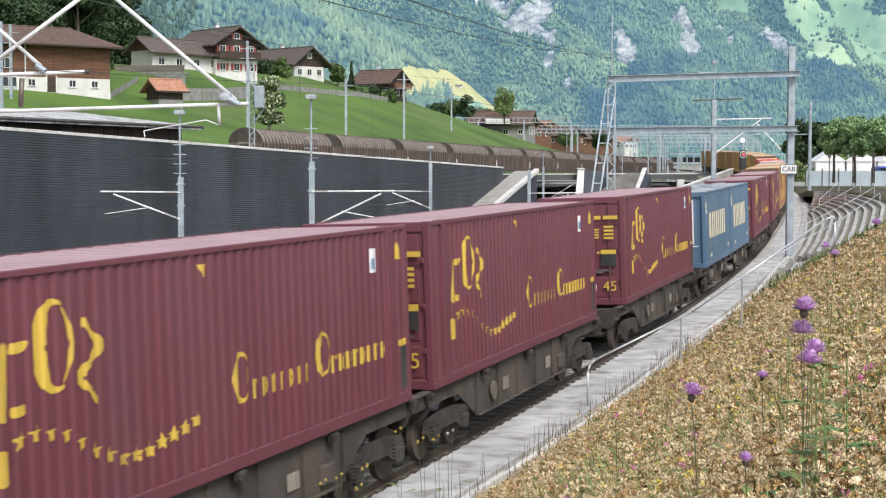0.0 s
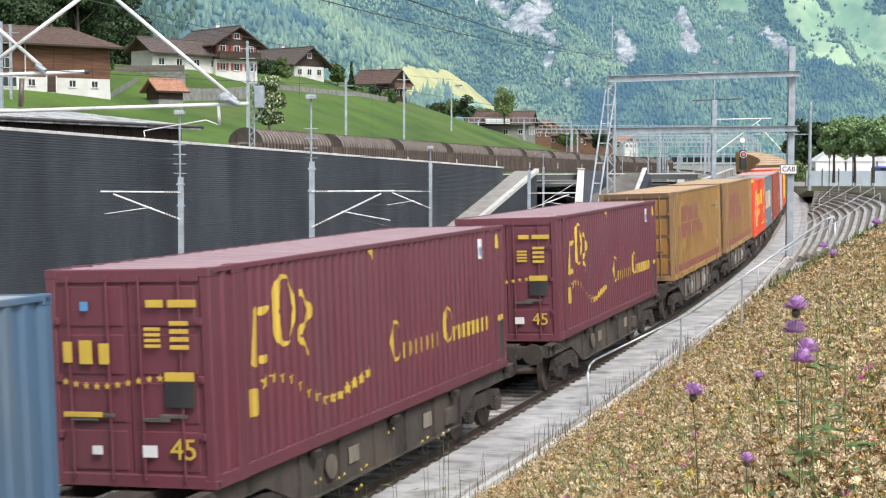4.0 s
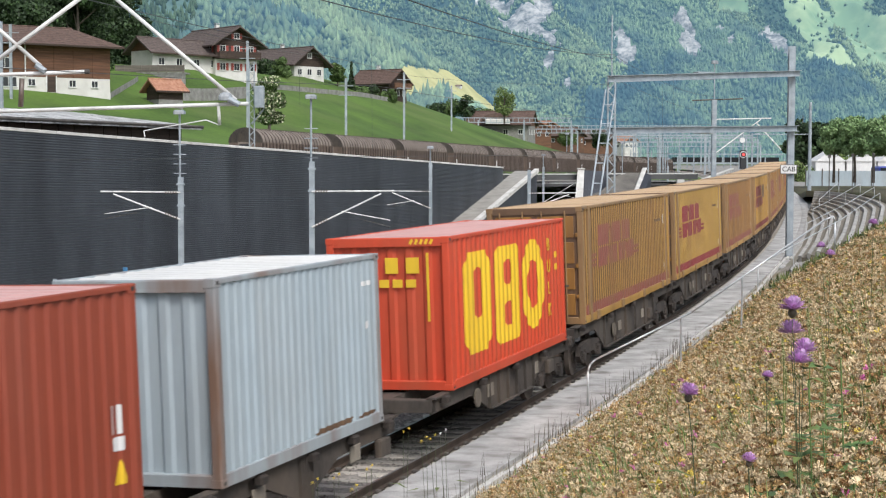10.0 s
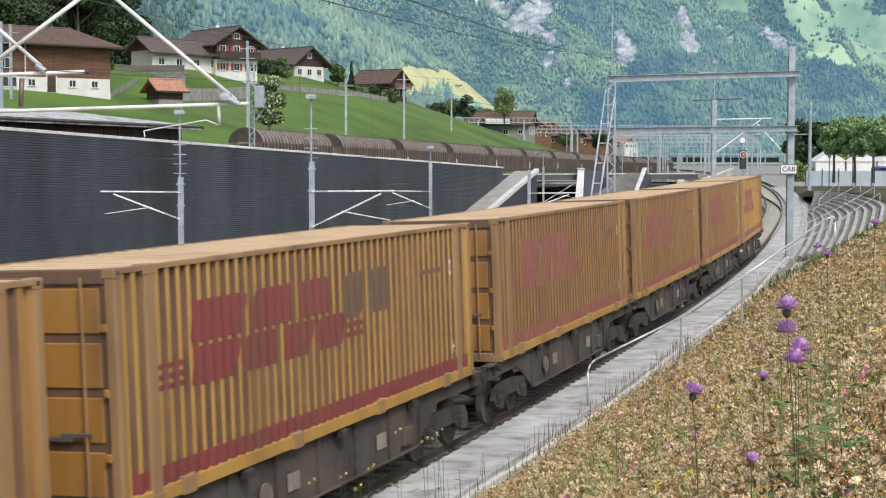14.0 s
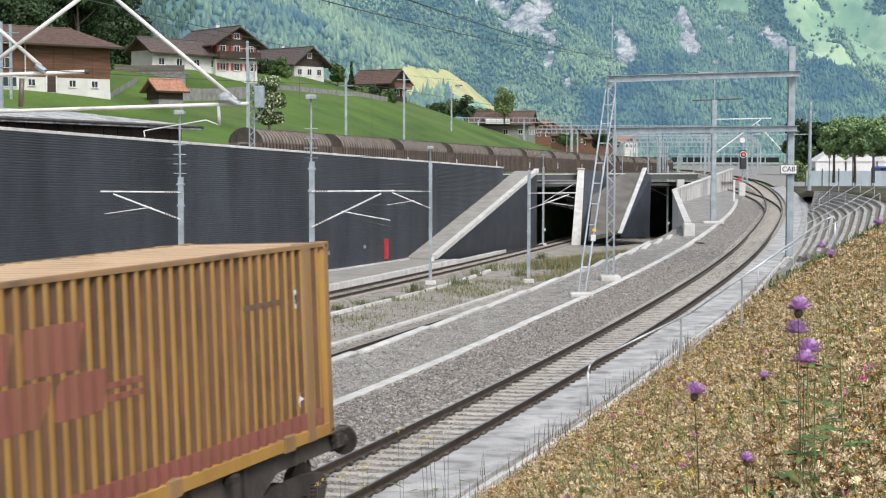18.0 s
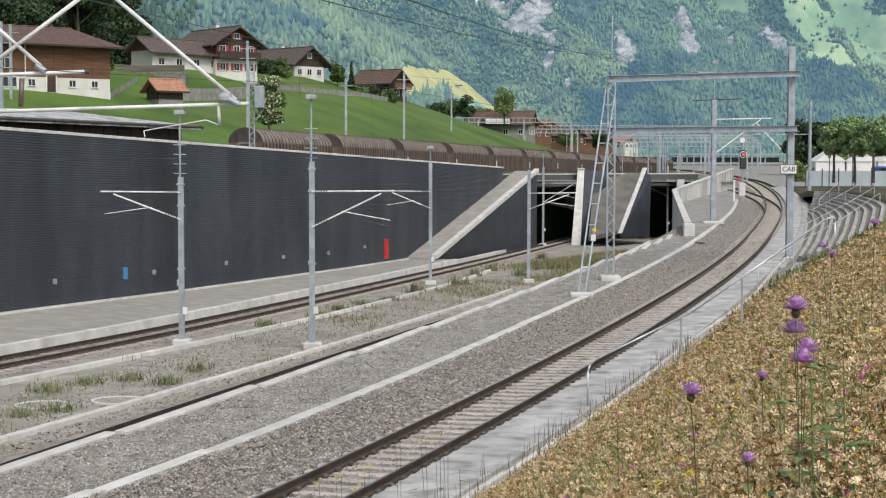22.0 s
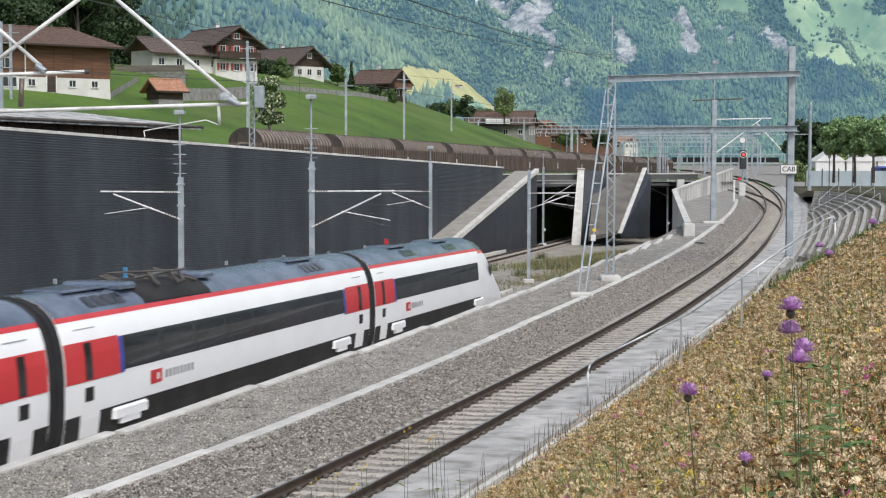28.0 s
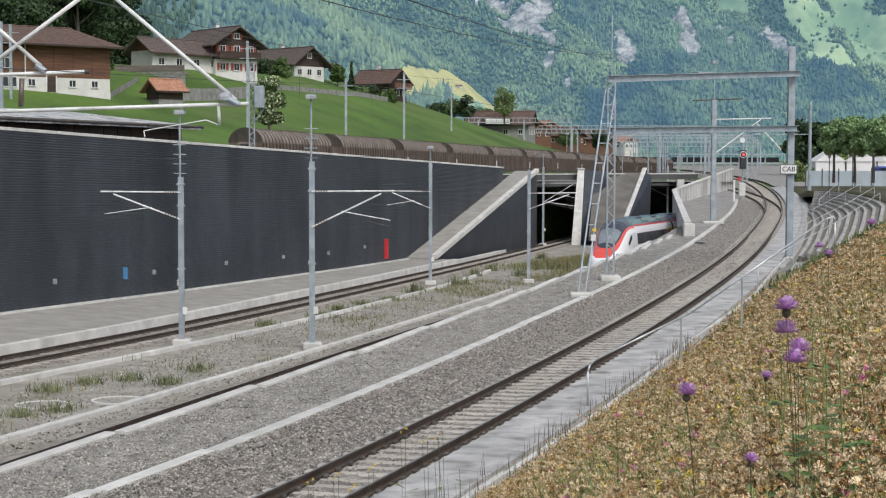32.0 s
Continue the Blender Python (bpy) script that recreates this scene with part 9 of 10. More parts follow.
k = 0
WOOD = [(30, 120, 215, 17, 6, "leaf_dark", False), (85, 110, 222, 19, 6, "leaf_dark", False), (140, 105, 218, 18, 5.5, "leaf_dark", False), (185, 110, 245, 17, 5.0, "leaf_dark", False), (222, 112, 262, 13, 4.6, "leaf_dark", False),
                                  (60, 60, 250, 18, 6, "leaf_dark", False), (120, 55, 250, 19, 6.5, "leaf_dark", False), (170, 50, 255, 17, 6, "leaf_dark", False), (215, 70, 250, 14, 5, "leaf_dark", False), (8, 70, 250, 18, 6, "leaf_mid", False), (100, 20, 285, 20, 7, "leaf_dark", False), (40, 10, 285, 20, 7, "leaf_dark", False), (180, 25, 285, 16, 6, "leaf_dark", False)]
GARDEN = [(472, 140, 262, 3.4, 2.9, "leaf_dark", False), (496, 140, 262, 3.9, 1.8, "leaf_mid", False), (597, 150, 280, 4.4, 1.6, "leaf_mid", False), (622, 158, 285, 5.6, 0.9, "leaf_dark", True), (688, 190, 292, 4.0, 1.7, "leaf_mid", False), (655, 170, 290, 2.6, 1.5, "leaf_dark", False), (640, 172, 288, 2.4, 1.6, "leaf_mid", False),
                                  (892, 210, 330, 7.5, 2.6, "leaf_light", False), (822, 212, 350, 6.0, 2.8, "leaf_dark", False), (795, 214, 355, 5.0, 3.2, "leaf_mid", False), (770, 212, 340, 4.0, 2.5, "leaf_dark", False), (860, 222, 360, 4.0, 3.0, "leaf_mid", False), (1005, 255, 420, 4.5, 3.0, "leaf_mid", False), (1060, 262, 430, 5, 3, "leaf_dark", False)]
for px, py, y, hh, r, mt, con in WOOD + GARDEN:
    k += 1
    c = up(px, py, y)
    tree((c.x, c.y, c.z - (14 if y > 280 and hh > 12 else 6 if hh > 12 else 0.7)), hh, r, "dark leafy tree behind the farmhouse" if hh > 12 else "slim dark conifer beside the chalet" if con else "garden tree with an uneven green crown", mt, 20 + k, 0.16, 9000 if hh > 12 else 2600, 0.33 if hh > 12 else 0.26, 26 if hh > 12 else 18, con)
c = up(476, 205, 150)
tree((c.x, c.y, c.z - 1.1), 4.9, 1.55, "round flowering shrub with cream blossom on the meadow edge", "leaf_mid", 77, 0.05, 7000, 0.20, 34, blossom=True)
for i, px in enumerate((1475, 1512, 1545, 1580)):
    c = up(px, 318, 205 - 3 * i)
    tree((c.x, c.y, c.z), 7.6 + 0.4 * (i % 2), 2.3, "young avenue tree with a dense round crown", "leaf_avenue", 100 + i, 0.36, 7000, 0.21, 26, group="avenue trees")
for i, px in enumerate((1418, 1448, 1462)):
    c = up(px, 305, 290)
    tree((c.x, c.y, c.z), 11.0 - i, 3.6, "dark tree behind the white tents", "leaf_dark", 120 + i, 0.1, 2000, 0.55, 16)
for i, (px, py) in enumerate(((1418, 318), (1500, 300), (1530, 290))):
    c = up(px, py, 240 + 20 * i)
    tree((c.x, c.y, c.z - 1), 3.5, 2.2, "green bush near the tents", "leaf_light", 140 + i, 0.05, 900, 0.3, 12)
for i, (px, z1) in enumerate(((1467, 280), (1508, 278), (1545, 277))):
    c = up(px, 325, 150)
    r = thing("lamp_post", "slim dark lamp post near the avenue trees", "lamp", group="avenue lamps")
    part("pole", G().tube((c.x, c.y, c.z - 1), (c.x, c.y, up(px, z1, 150).z), 0.05, 8), M["darksteel"], r)
    part("head", G().cbox((c.x, c.y, up(px, z1 - 3, 150).z), (0.25, 0.25, 0.3), 0.05), M["darksteel"], r)

# ---- flowers and dry clover on the bank ----
M["clover_tan"] = surf("dry_tan_clover", (0.37, 0.222, 0.09), (0.60, 0.405, 0.185), 30.0, 0.9, fine=200, island=0.4)
M["clover_brown"] = surf("dry_brown_clover", (0.22, 0.108, 0.046), (0.385, 0.20, 0.086), 30.0, 0.9, fine=200, island=0.4)
M["clover_cream"] = surf("cream_clover", (0.56, 0.42, 0.245), (0.74, 0.60, 0.39), 30.0, 0.9, fine=200, island=0.3)
M["stem"] = surf("green_stems", (0.075, 0.105, 0.025), (0.18, 0.215, 0.06), 20.0, 0.8, fine=100, island=0.45)
M["strawstem"] = surf("straw_stems", (0.22, 0.15, 0.07), (0.38, 0.28, 0.14), 20.0, 0.85, fine=100, island=0.4)
M["yellowflower"] = surf("yellow_petals", (0.70, 0.50, 0.05), (0.82, 0.66, 0.16), 30.0, 0.7, island=0.25)
M["purple"] = surf("purple_florets", (0.58, 0.30, 0.62), (0.82, 0.58, 0.84), 40.0, 0.7, island=0.3)
M["magenta"] = surf("magenta_petals", (0.60, 0.12, 0.34), (0.75, 0.25, 0.48), 40.0, 0.7)
M["bud"] = surf("dark_scaly_bud", (0.06, 0.05, 0.035), (0.14, 0.115, 0.08), 60.0, 0.8)


def bank_ground(x, y):
    """Height of the bank at arrays x, y."""
    X, Y, Z, Pp = TRACK1
    sel = (SS > -75) & (SS < 75)
    i = np.argmin((X[sel][None] - np.asarray(x)[:, None]) ** 2 + (Y[sel][None] - np.asarray(y)[:, None]) ** 2, axis=1)
    xs_, ys_, zs_, ps_, ss_ = X[sel][i], Y[sel][i], Z[sel][i], Pp[sel][i], SS[sel][i]
    u = (x - xs_) * np.cos(ps_) - (y - ys_) * np.sin(ps_)
    s = ss_ + (x - xs_) * np.sin(ps_) + (y - ys_) * np.cos(ps_)
    return zs_ + bank_z(u), u, s


def bank_points(n, rs, d0=2.6, d1=75.0, a0=-0.02, a1=0.36):
    out = []
    while sum(len(o) for o in out) < n:
        m = n * 2
        d = d0 * (d1 / d0) ** (rs.rand(m) ** 0.85)
        a = rs.uniform(a0, a1, m)
        x, y = a * d, d
        z, u, s = bank_ground(x, y)
        ok = (u > np.interp(s, [-5, 2.5, 6, 14, 18, 45], [4.1, 3.75, 3.25, 3.2, 3.35, 3.05]) + 0.14 * np.sin(s * 1.9) + 0.12 * np.sin(s * 5.3) - 0.35 * np.random.RandomState(3).rand(len(s)) ** 3) & (s < 48)
        out.append(np.stack([x, y, z, d], 1)[ok])
    return np.concatenate(out)[:n]


def heads(name, n, mat, r0, h0, h1, seed, label, squash=0.85, d1=60.0, petals=12, d0=2.6, wide=0.20):
    """Blossom heads as tufts of pointed petals."""
    rs = np.random.RandomState(seed)
    P = bank_points(n, rs, d0=d0, d1=d1)
    m = len(P)
    r = r0 * (1 + P[:, 3] / 18.0) * rs.uniform(0.6, 1.3, m)
    c = P[:, :3].copy()
    c[:, 2] += rs.uniform(h0, h1, m)
    d = rs.normal(size=(m, petals, 3))
    d[..., 2] = np.abs(d[..., 2]) * 0.9 - 0.25
    d /= np.linalg.norm(d, axis=2)[..., None]
    side = np.cross(d, rs.normal(size=(m, petals, 3)))
    side /= np.linalg.norm(side, axis=2)[..., None] + 1e-6
    rr = r[:, None, None]
    ln = rs.uniform(0.7, 1.25, (m, petals, 1)) * rr
    c3 = c[:, None, :]
    v = np.concatenate([c3 - np.array([0, 0, 0.2]) * rr, np.stack([c3 + d * ln - side * rr * wide, c3 + d * ln + side * rr * wide], 2).reshape(m, petals * 2, 3)], 1).reshape(-1, 3)
    k = np.arange(petals)
    F = np.stack([0 * k, 1 + 2 * k, 2 + 2 * k], 1)[None] + (np.arange(m) * (2 * petals + 1))[:, None, None]
    F = F.reshape(-1, 3)
    return tagged(new(name, quick(name, v, F, M[mat])), label, "flowers", "", "stuff")


def blades(name, P, mat, h0, h1, w, seed, label, lean=0.35, category="grass"):
    """Upright narrow leaves: each two triangles, bent over at half height."""
    rs = np.random.RandomState(seed)
    m = len(P)
    h = rs.uniform(h0, h1, m)
    a = rs.uniform(0, 6.28, m)
    k = rs.uniform(0, lean, m) * h
    ww = w * (1 + P[:, 3] / 14.0) * rs.uniform(0.6, 1.4, m)
    dx, dy = np.cos(a), np.sin(a)
    c = P[:, :3]
    side = np.stack([-dy * ww, dx * ww, 0 * ww], 1)
    mid = c + np.stack([dx * k * 0.3, dy * k * 0.3, h * 0.55], 1)
    top = c + np.stack([dx * k, dy * k, h], 1)
    v = np.stack([c - side, c + side, mid + side * 0.8, mid - side * 0.8, top], 1).reshape(-1, 3)
    i = np.arange(m) * 5
    F = np.concatenate([np.stack([i, i + 1, i + 2], 1), np.stack([i, i + 2, i + 3], 1), np.stack([i + 3, i + 2, i + 4], 1)])
    return tagged(new(name, quick(name, v, F, M[mat])), label, category, "", "stuff")


for nm, d0, d1, share, pt_n, wd in (("near", 2.6, 9.0, 0.54, 16, 0.19), ("far", 9.0, 60.0, 0.62, 9, 0.25)):
    sd = 0 if nm == "near" else 30
    kr = 0.82 if nm == "near" else 1.0
    heads("dry_clover_tan", int(21000 * share), "clover_tan", 0.0142 * kr, 0.12, 0.34, 1 + sd, "dry tan clover heads covering the bank", 0.85, d1, pt_n, d0, wd)
    heads("dry_clover_brown", int(17000 * share), "clover_brown", 0.0132 * kr, 0.10, 0.32, 2 + sd, "withered brown clover heads on the bank", 0.85, d1, pt_n, d0, wd)
    heads("cream_clover", int(18500 * share), "clover_cream", 0.0152 * kr, 0.16, 0.36, 3 + sd, "cream clover blossoms on the bank", 0.85, d1, pt_n, d0, wd)
rs0 = np.random.RandomState(77)
s0_, u0_ = rs0.uniform(-40, 2, 24000), rs0.uniform(3.2, 9.5, 24000)
c0_ = at_track(TRACK1, s0_, u0_, 0)
c0_[:, 2] += bank_z(u0_) - 0.05
away = np.hypot(c0_[:, 0], c0_[:, 1]) > 3.2
behind = (c0_[:, 1] < 2.4) | (c0_[:, 0] / np.maximum(c0_[:, 1], 0.1) > 0.36)
blades("meadow_behind", np.concatenate([c0_, np.full((24000, 1), 5.0)], 1)[away & behind], "strawstem", 0.15, 0.35, 0.006, 15, "dry meadow grass behind the viewpoint", 0.8)
blades("meadow_behind_green", np.concatenate([c0_, np.full((24000, 1), 5.0)], 1)[away & behind][::2], "stem", 0.10, 0.30, 0.007, 16, "green meadow leaves behind the viewpoint", 1.0)
heads("yellow_vetch", 500, "yellowflower", 0.0135, 0.20, 0.38, 4, "small yellow blossoms in the meadow")
heads("pink_blossoms", 130, "magenta", 0.013, 0.25, 0.40, 5, "scattered magenta blossoms in the meadow", d1=25)
rs = np.random.RandomState(9)
blades("meadow_blades", bank_points(36000, rs), "stem", 0.14, 0.37, 0.0046, 11, "green grass blades and leaves on the bank", 0.8)
blades("meadow_straw", bank_points(24000, rs), "strawstem", 0.12, 0.34, 0.0022, 12, "dry straw stems on the bank", 0.6)
# Dark underlayer of leaves puts shade into the gaps below the heads.
blades("meadow_shadow_leaves", bank_points(28000, rs), "leaf_dark", 0.05, 0.22, 0.009, 14, "dark leaves standing in for shade low in the meadow", 1.2)
patch = bank_points(14000, rs)
keep = np.array([noise.noise((x * 0.55, y * 0.35, 4.0)) > 0.14 for x, y in patch[:, :2]])
blades("green_patches", patch[keep], "leaf_light", 0.2, 0.42, 0.0050, 13, "taller green herbs in patches on the bank", 0.7)

# tall weeds at the edge of the walk
rs = np.random.RandomState(21)
s = rs.choice(rs.uniform(0, 26, 60), 420) + rs.normal(size=420) * 0.10
c = at_track(TRACK1, s, 2.35 + 0.75 * rs.rand(420) ** 1.0, 0.03)
blades("edge_weeds", np.concatenate([c, np.full((420, 1), 4.0)], 1), "bud", 0.08, 0.55, 0.0045, 22, "dark dry stalks beside the concrete walk", 0.3, "weeds")
n = 1500
s = rs.choice(rs.uniform(-2, 50, 150), n) + rs.normal(size=n) * 0.16
c = at_track(TRACK1, s, 2.62 + 0.8 * rs.rand(n) ** 0.6, 0.03)
blades("edge_straw", np.concatenate([c, np.full((n, 1), 4.0)], 1), "strawstem", 0.08, 0.34, 0.0042, 23, "straw tufts beside the concrete walk", 0.5, "weeds")

# weeds in the cutting
M["weedgreen"] = surf("dull_weed_leaves", (0.11, 0.125, 0.055), (0.23, 0.25, 0.125), 20.0, 0.85, fine=100, island=0.4)
pts = []
while len(pts) < 9000:
    y = rs.uniform(36, 165)
    x = k3(min(y, 130)) + (k4(y) - k3(min(y, 130))) * rs.rand() if y < 112 else float(np.interp(y, TRACK2[1], TRACK2[0])) - rs.uniform(1.6, 5.5)
    d = noise.noise((x * 0.35, y * 0.22, 8.0)) + float(np.interp(y, [40, 70, 90, 112, 130], [-0.55, -0.35, -0.1, 0.35, 0.6]))
    if rs.rand() > min(max(0.20 + d * 1.2, 0.03), 1.0):
        continue
    for _ in range(5):
        pts.append((x + rs.normal() * 0.35, y + rs.normal() * 0.6, low(y) - 0.22, 6.0))
blades("cutting_weeds", np.array(pts), "weedgreen", 0.05, 0.30, 0.012, 31, "green weeds on the cutting floor", 0.6, "weeds")
blades("cutting_straw", np.array(pts[::3]) + np.array([0.1, 0.1, 0, 0]), "strawstem", 0.08, 0.38, 0.009, 32, "dry weeds on the cutting floor", 0.6, "weeds")
for i, (px, py, y) in enumerate(((155, 655, 54), (228, 665, 55), (292, 678, 54), (345, 655, 58), (80, 690, 52), (30, 742, 46.5), (100, 730, 47.5), (600, 545, 86), (560, 560, 82), (690, 528, 93), (810, 500, 108), (840, 480, 118), (470, 580, 76), (640, 540, 90), (736, 515, 100), (870, 470, 125), (920, 480, 118), (985, 462, 128), (1040, 455, 132), (1090, 440, 140), (960, 440, 145))):
    q = up(px, py, y)
    z = low(y) - 0.2
    rs2 = np.random.RandomState(50 + i)
    P = np.stack([q.x + rs2.normal(size=160) * 0.28, y + rs2.normal(size=160) * 0.25, np.full(160, z), np.full(160, 6.0)], 1)
    ob = blades("weed_tuft", P, "weedgreen", 0.06, 0.42 if y < 100 else 0.8, 0.009 if y < 70 else 0.014, 60 + i, "bushy green weed on the gravel floor", 1.3, "weed")


# a dense weedy strip where the cutting narrows towards the portals
rs3 = np.random.RandomState(91)
f = 1.4 * rs3.rand(9000) ** 0.9
P = np.stack([7.4 + 7.4 * f + rs3.normal(size=9000) * (1.6 - 0.8 * f), 127.5 + 19.0 * f + rs3.normal(size=9000) * 1.6], 1)
P = np.concatenate([P, (low(P[:, 1]) - 0.22)[:, None], np.full((9000, 1), 6.0)], 1)
blades("portal_weeds", P, "weedgreen", 0.10, 0.62, 0.020, 92, "dense green weeds before the tunnel portals", 0.8, "weeds")
blades("portal_straw", P[::3] + np.array([0.1, 0.1, 0, 0]), "strawstem", 0.15, 0.7, 0.014, 93, "dry stalks among the weeds before the portals", 0.6, "weeds")

# round shaft covers in the cutting
for x, y in ((-12.3, 48.9), (-10.2, 50.0)):
    r = thing("shaft_cover", "round pale concrete shaft cover in the gravel", "cover", pose(x, y, low(y) - 0.24))
    ringv = [[(rr_ * math.cos(a), rr_ * math.sin(a), z) for rr_, z in ((0.74, -0.2), (0.84, -0.2), (0.84, 0.05), (0.74, 0.05))] for a in np.linspace(0, 2 * math.pi, 25)]
    part("rim", G().loft(ringv, caps=False), M["kerb"], r, "pale concrete rim")
    part("lid", G().tube((0, 0, -0.2), (0, 0, 0.02), 0.74, 24), M["weedbed"], r, "gravel-covered lid")

# thistles and tall flowers as plants of their own, which the wind moves
SWAY = []
M["thistlestem"] = surf("dull_green_stem", (0.045, 0.06, 0.03), (0.10, 0.125, 0.055), 20.0, 0.8, fine=100)


def plant(base, flower_at, mat, size, label, name, seed, leaves=6, stemr=0.0024, bud=True, petals=170, spread=1.0):
    rs = np.random.RandomState(seed)
    root = thing(name, label, "flower", pose(*base))
    b = Vector(base)
    for i, f in enumerate(flower_at):
        f = Vector(f) - b
        pts = [Vector((0, 0, -0.05)), Vector((f.x * 0.25, f.y * 0.25, f.z * 0.45)), Vector((f.x * 0.7, f.y * 0.7, f.z * 0.8)), f - Vector((0, 0, size * 0.5))]
        part("stem", G().path(pts, stemr * 0.75, 5), M["thistlestem"], root, "thin green stem")
        if bud and i == 0:
            part("bud", G().loft([[tuple(f + Vector((r * math.cos(a), r * math.sin(a), z))) for a in np.linspace(0, 6.283, 10, endpoint=False)] for r, z in ((size * 0.05, -size * 0.42), (size * 0.15, -size * 0.34), (size * 0.18, -size * 0.22), (size * 0.14, -size * 0.08))]), M["bud"], root, "dark scaly bud", True)
        g = G()
        for k in range(petals):
            a = rs.uniform(0, 6.283)
            e = rs.uniform(0.10, 1.45) * spread
            d = Vector((math.cos(a) * math.sin(e), math.sin(a) * math.sin(e), math.cos(e)))
            sd = d.cross(Vector((0.3, 0.2, 1))).normalized() * size * 0.045
            p0 = f + d * size * 0.12 - Vector((0, 0, size * 0.1))
            w_ = size * rs.uniform(0.42, 0.62)
            p1 = f + Vector((d.x * w_, d.y * w_, d.z * w_ * 0.95)) - Vector((0, 0, size * 0.10))
            g.add([p0 - sd * 0.6, p0 + sd * 0.6, p1 + sd, p1 - sd], [(0, 1, 2, 3)])
        part("flower_head", g, M[mat], root, "tufted flower head")
    top = max(Vector(f).z - b.z for f in flower_at)
    for k in range(leaves):
        z = top * (0.12 + 0.62 * k / max(leaves - 1, 1))
        a = k * 2.4 + seed
        ln = 0.10 + 0.05 * rs.rand()
        d = Vector((math.cos(a), math.sin(a), 0.35))
        sd = Vector((-math.sin(a), math.cos(a), 0)) * 0.014
        o = Vector((0, 0, z))
        part("leaf", G().add([o, o + d * ln * 0.5 + sd, o + d * ln - Vector((0, 0, 0.03)), o + d * ln * 0.5 - sd], [(0, 1, 2, 3)]), M["stem"], root, "narrow toothed leaf")
    SWAY.append((root, Vector(base), seed))
    return root


def foot_of(px, d):
    x = np.array([(px - 784) / 2838.6 * d])
    z, _, _ = bank_ground(x, np.array([d]))
    return (float(x[0]), d, float(z[0]))


plant(foot_of(1425, 4.6), [up(1408, 545, 4.55), up(1406, 588, 4.6), up(1428, 620, 4.65), up(1421, 640, 4.6)], "purple", 0.074, "tall thistle with several purple heads on the bank", "thistle", 1, 8, 0.0016)
plant(foot_of(1245, 5.0), [up(1224, 697, 5.0)], "purple", 0.072, "thistle with one purple head on the bank", "thistle", 2, 5)
plant(foot_of(1335, 4.4), [up(1326, 818, 4.4)], "purple", 0.048, "low thistle with a purple head", "thistle", 3, 3)
plant(foot_of(1360, 6.2), [up(1354, 668, 6.2)], "purple", 0.05, "thistle with a fading purple head", "thistle", 4, 3)
plant(foot_of(1545, 6.0), [up(1533, 674, 6.0)], "magenta", 0.045, "magenta flower on the bank", "meadow_flower", 5, 3, bud=False, petals=36)
plant(foot_of(1100, 7.5), [up(1096, 741, 7.5)], "magenta", 0.04, "small magenta flower on the bank", "meadow_flower", 6, 2, bud=False, petals=30)


def leafy(px, d, tall, n, seed):
    """A bright green weed with deeply toothed leaves on an upright stem."""
    rs = np.random.RandomState(seed)
    base = foot_of(px, d)
    root = thing("leafy_weed", "bright green leafy weed standing in the dry meadow", "weed", pose(*base))
    part("stem", G().path([Vector((0, 0, -0.05)), Vector((0.01, 0, tall * 0.5)), Vector((0.0, 0.01, tall))], 0.0024, 5), M["leafgreen"], root, "thin green stem")
    for k in range(n):
        z = tall * (0.15 + 0.85 * (k + rs.uniform(-0.5, 0.5)) / n)
        a = k * 2.4 + rs.uniform(-0.4, 0.4)
        ln = rs.uniform(0.10, 0.17) * (1.25 - 0.6 * k / n)
        d_, s_ = Vector((math.cos(a), math.sin(a), 0.0)), Vector((-math.sin(a), math.cos(a), 0.0))
        g = G()
        for j in range(5):
            o = Vector((0, 0, z)) + d_ * ln * (j + 0.3) / 5 + Vector((0, 0, ln * (0.45 * (j / 5) - 0.5 * (j / 5) ** 2)))
            w = ln * (0.40 - 0.055 * j)
            for q in (-1, 1):
                tip = o + s_ * q * w + d_ * ln * 0.22 + Vector((0, 0, rs.uniform(-0.01, 0.015)))
                g.add([o - d_ * ln * 0.08, tip, o + d_ * ln * 0.22], [(0, 1, 2)])
            g.add([o - s_ * 0.002, o + s_ * 0.002, o + d_ * ln * 0.22], [(0, 1, 2)])
        part("leaf", g, M["leafgreen"], root, "toothed green leaf")
    SWAY.append((root, Vector(base), seed))


M["leafgreen"] = surf("bright_weed_leaves", (0.055, 0.105, 0.025), (0.14, 0.215, 0.06), 20.0, 0.6, fine=100, island=0.4)
for px, d, tall, n in ((1440, 4.7, 0.62, 11), (1470, 4.9, 0.46, 8), (1496, 5.0, 0.64, 10)):
    leafy(px, d, tall, n, px)
plant(foot_of(1470, 12.0), [up(1472, 450, 12), up(1455, 437, 12.2)], "purple", 0.08, "thistle in the upper meadow", "thistle", 7, 4)
plant(foot_of(1545, 11.0), [up(1548, 395, 11)], "purple", 0.07, "thistle on the crest of the bank", "thistle", 8, 4)
for i, (px, py, d, mt) in enumerate(((553, 862, 8.2, "yellowflower"), (592, 852, 8.3, "yellowflower"), (640, 836, 8.4, "yellowflower"), (702, 770, 8.8, "yellowflower"), (751, 786, 8.7, "yellowflower"), (770, 782, 8.6, "yellowflower"), (782, 772, 8.9, "whiteink"), (624, 872, 8.1, "yellowflower"))):
    fx = foot_of(px + 12, d)
    plant(fx, [up(px, py, d), up(px + 9, py - 7, d + 0.05)], mt, 0.030, "tall yellow-flowered stalk at the edge of the bank" if mt == "yellowflower" else "pale flower stalk at the edge of the bank", "meadow_flower", 20 + i, 3, 0.0016, False, 26, 1.25)


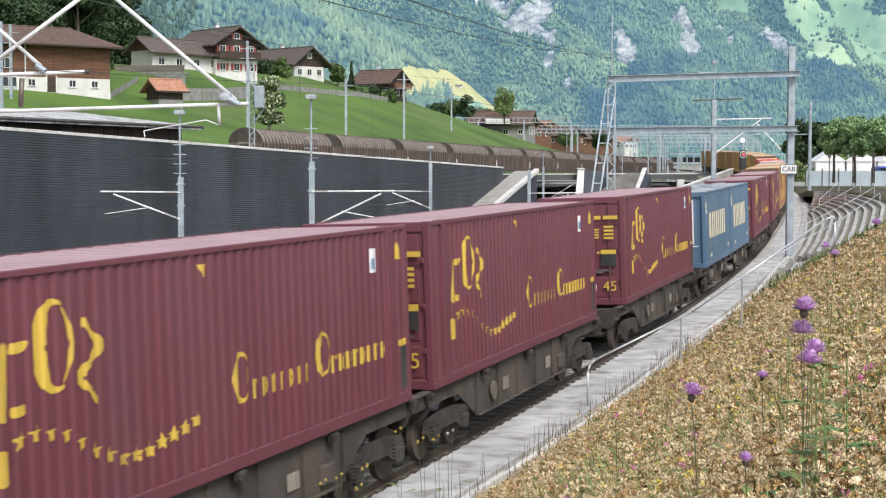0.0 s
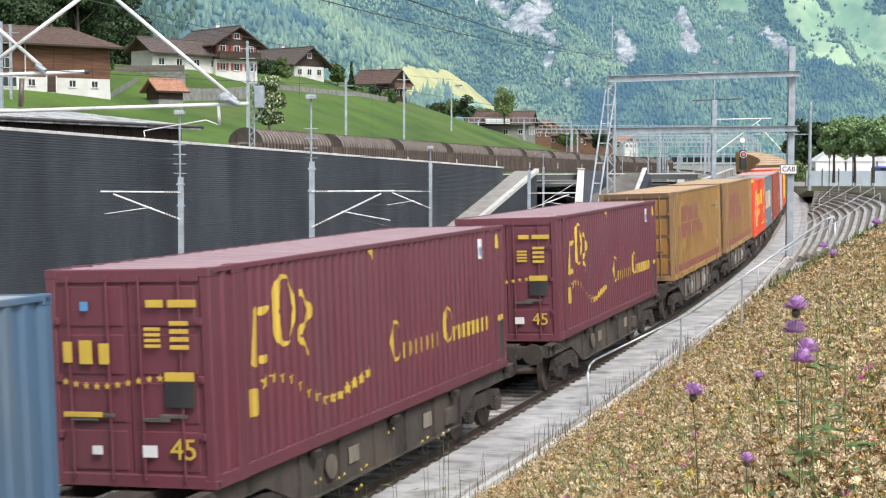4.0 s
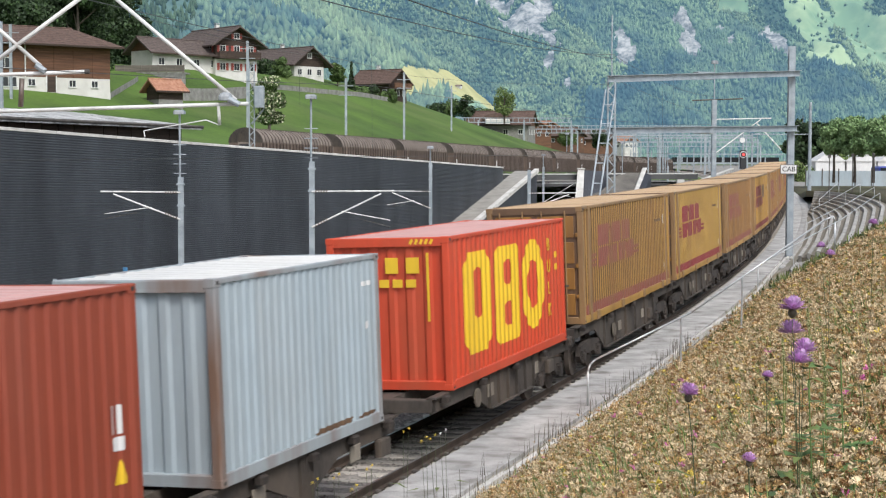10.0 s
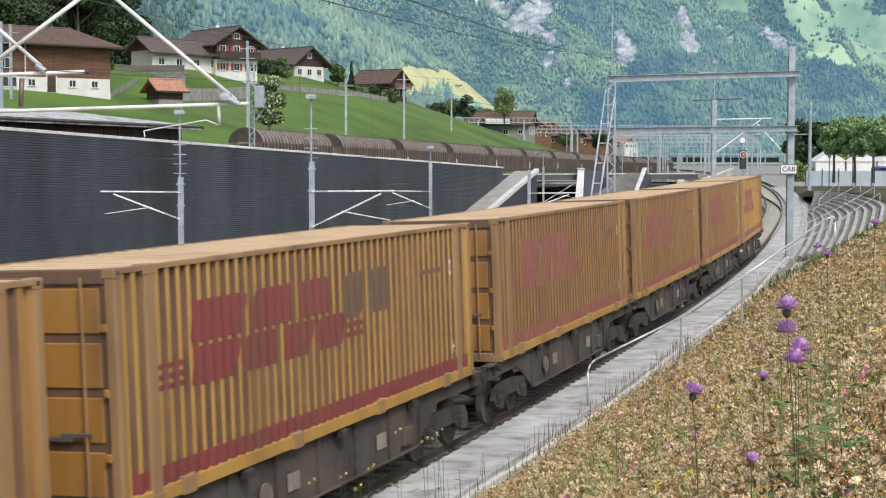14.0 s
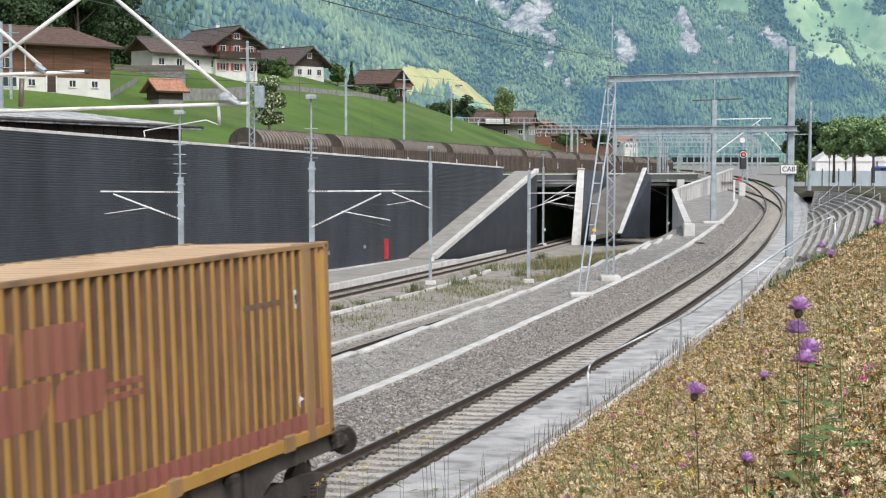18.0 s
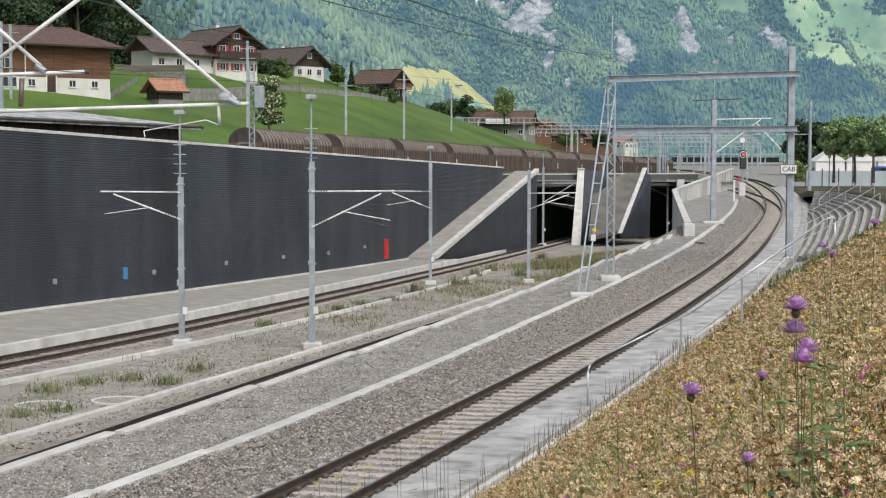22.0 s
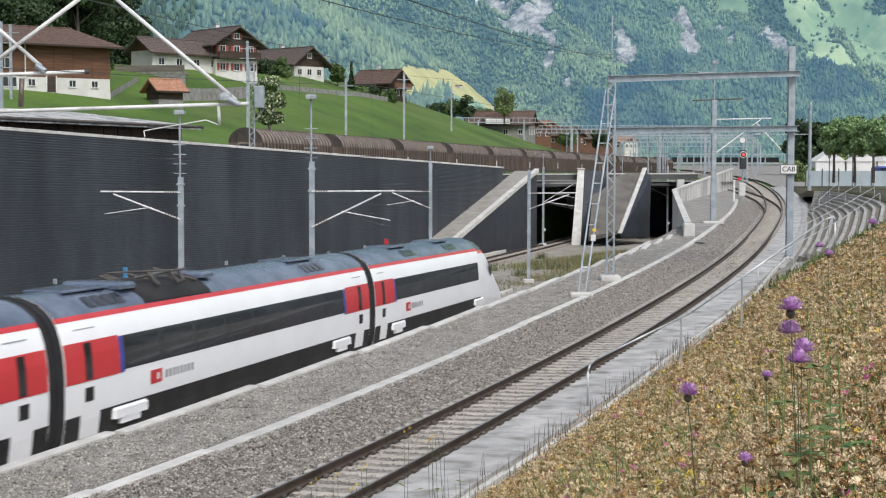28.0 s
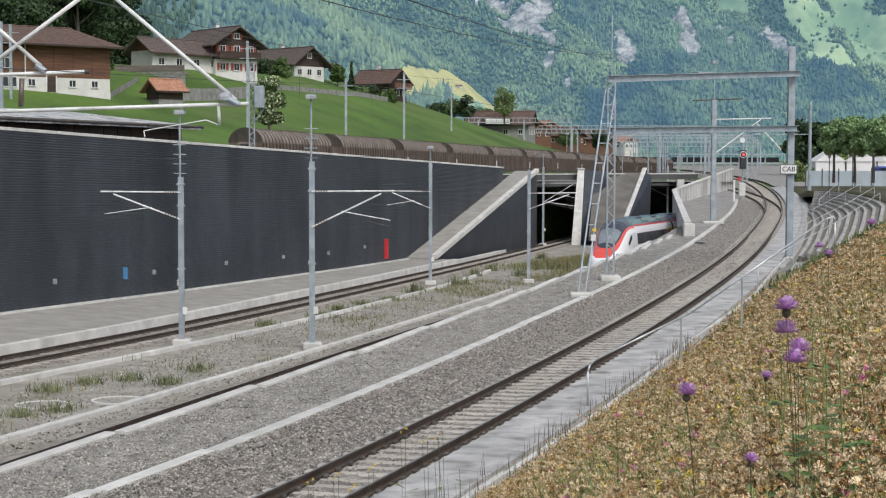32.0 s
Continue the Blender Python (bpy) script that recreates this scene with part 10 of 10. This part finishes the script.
def spike(px, py0, py1, d, seed):
    """A pale upright flower spike."""
    rs = np.random.RandomState(seed)
    foot = foot_of(px + 4, d)
    a, b = up(px + 3, py1, d) - Vector(foot), up(px, py0, d) - Vector(foot)
    root = thing("flower_spike", "pale yellow-green flower spike rising from the bank", "flower", pose(*foot), "pale flower spikes")
    part("stem", G().path([Vector((0, 0, -0.05)), a * 0.5, a, b], 0.0022, 5), M["stem"], root, "thin green stem")
    g = G()
    for k in range(110):
        f = rs.rand()
        c = a.lerp(b, f)
        r = 0.013 * (1 - 0.55 * f)
        e = Vector(rs.normal(size=3)).normalized()
        s = e.cross(Vector((0.2, 0.5, 0.8))).normalized() * 0.0035
        g.add([c, c + e * r * 0.6 - s, c + e * r, c + e * r * 0.6 + s], [(0, 1, 2, 3)])
    part("blossom", g, M["spikecream"], root, "pale crowded blossom")
    SWAY.append((root, Vector(foot), seed))


M["spikecream"] = surf("pale_yellow_green_blossom", (0.42, 0.42, 0.20), (0.62, 0.60, 0.34), 30.0, 0.8, island=0.3)
for i, (px, py0, py1, d) in enumerate(((1468, 632, 690, 5.2), (1440, 545, 580, 5.6), (1390, 600, 650, 5.8), (1462, 600, 640, 6.5), (1539, 628, 655, 6.8), (1385, 655, 680, 6.0))):
    spike(px, py0, py1, d, 200 + i)



def motions():
    """Everything that moves."""
    for ob, place, lift in train_rows:
        walk(ob, [(float(t), freight_pose(place, float(t), lift)) for t in np.arange(0.0, 32.01, 0.5)])
    for ob, off in EXPRESS:
        times = [0.0, 10.0, 19.0] + [float(t) for t in np.arange(20.0, 32.01, 0.25)]
        walk(ob, [(t, express_pose(off, t)) for t in times])
    for ob, base, seed in SWAY:
        rows = []
        for k in range(33):
            t = float(k)
            gust = 1.0 if t < 18.5 or t > 27.5 else 0.5
            ry = gust * (1.3 * math.sin(1.7 * t + seed) + 0.8 * math.sin(0.63 * t + 2 * seed))
            rx = gust * 0.7 * math.sin(1.1 * t + 1.3 * seed)
            rows.append((t, pose(base.x, base.y, base.z, rx, ry, 0)))
        walk(ob, rows)


motions()
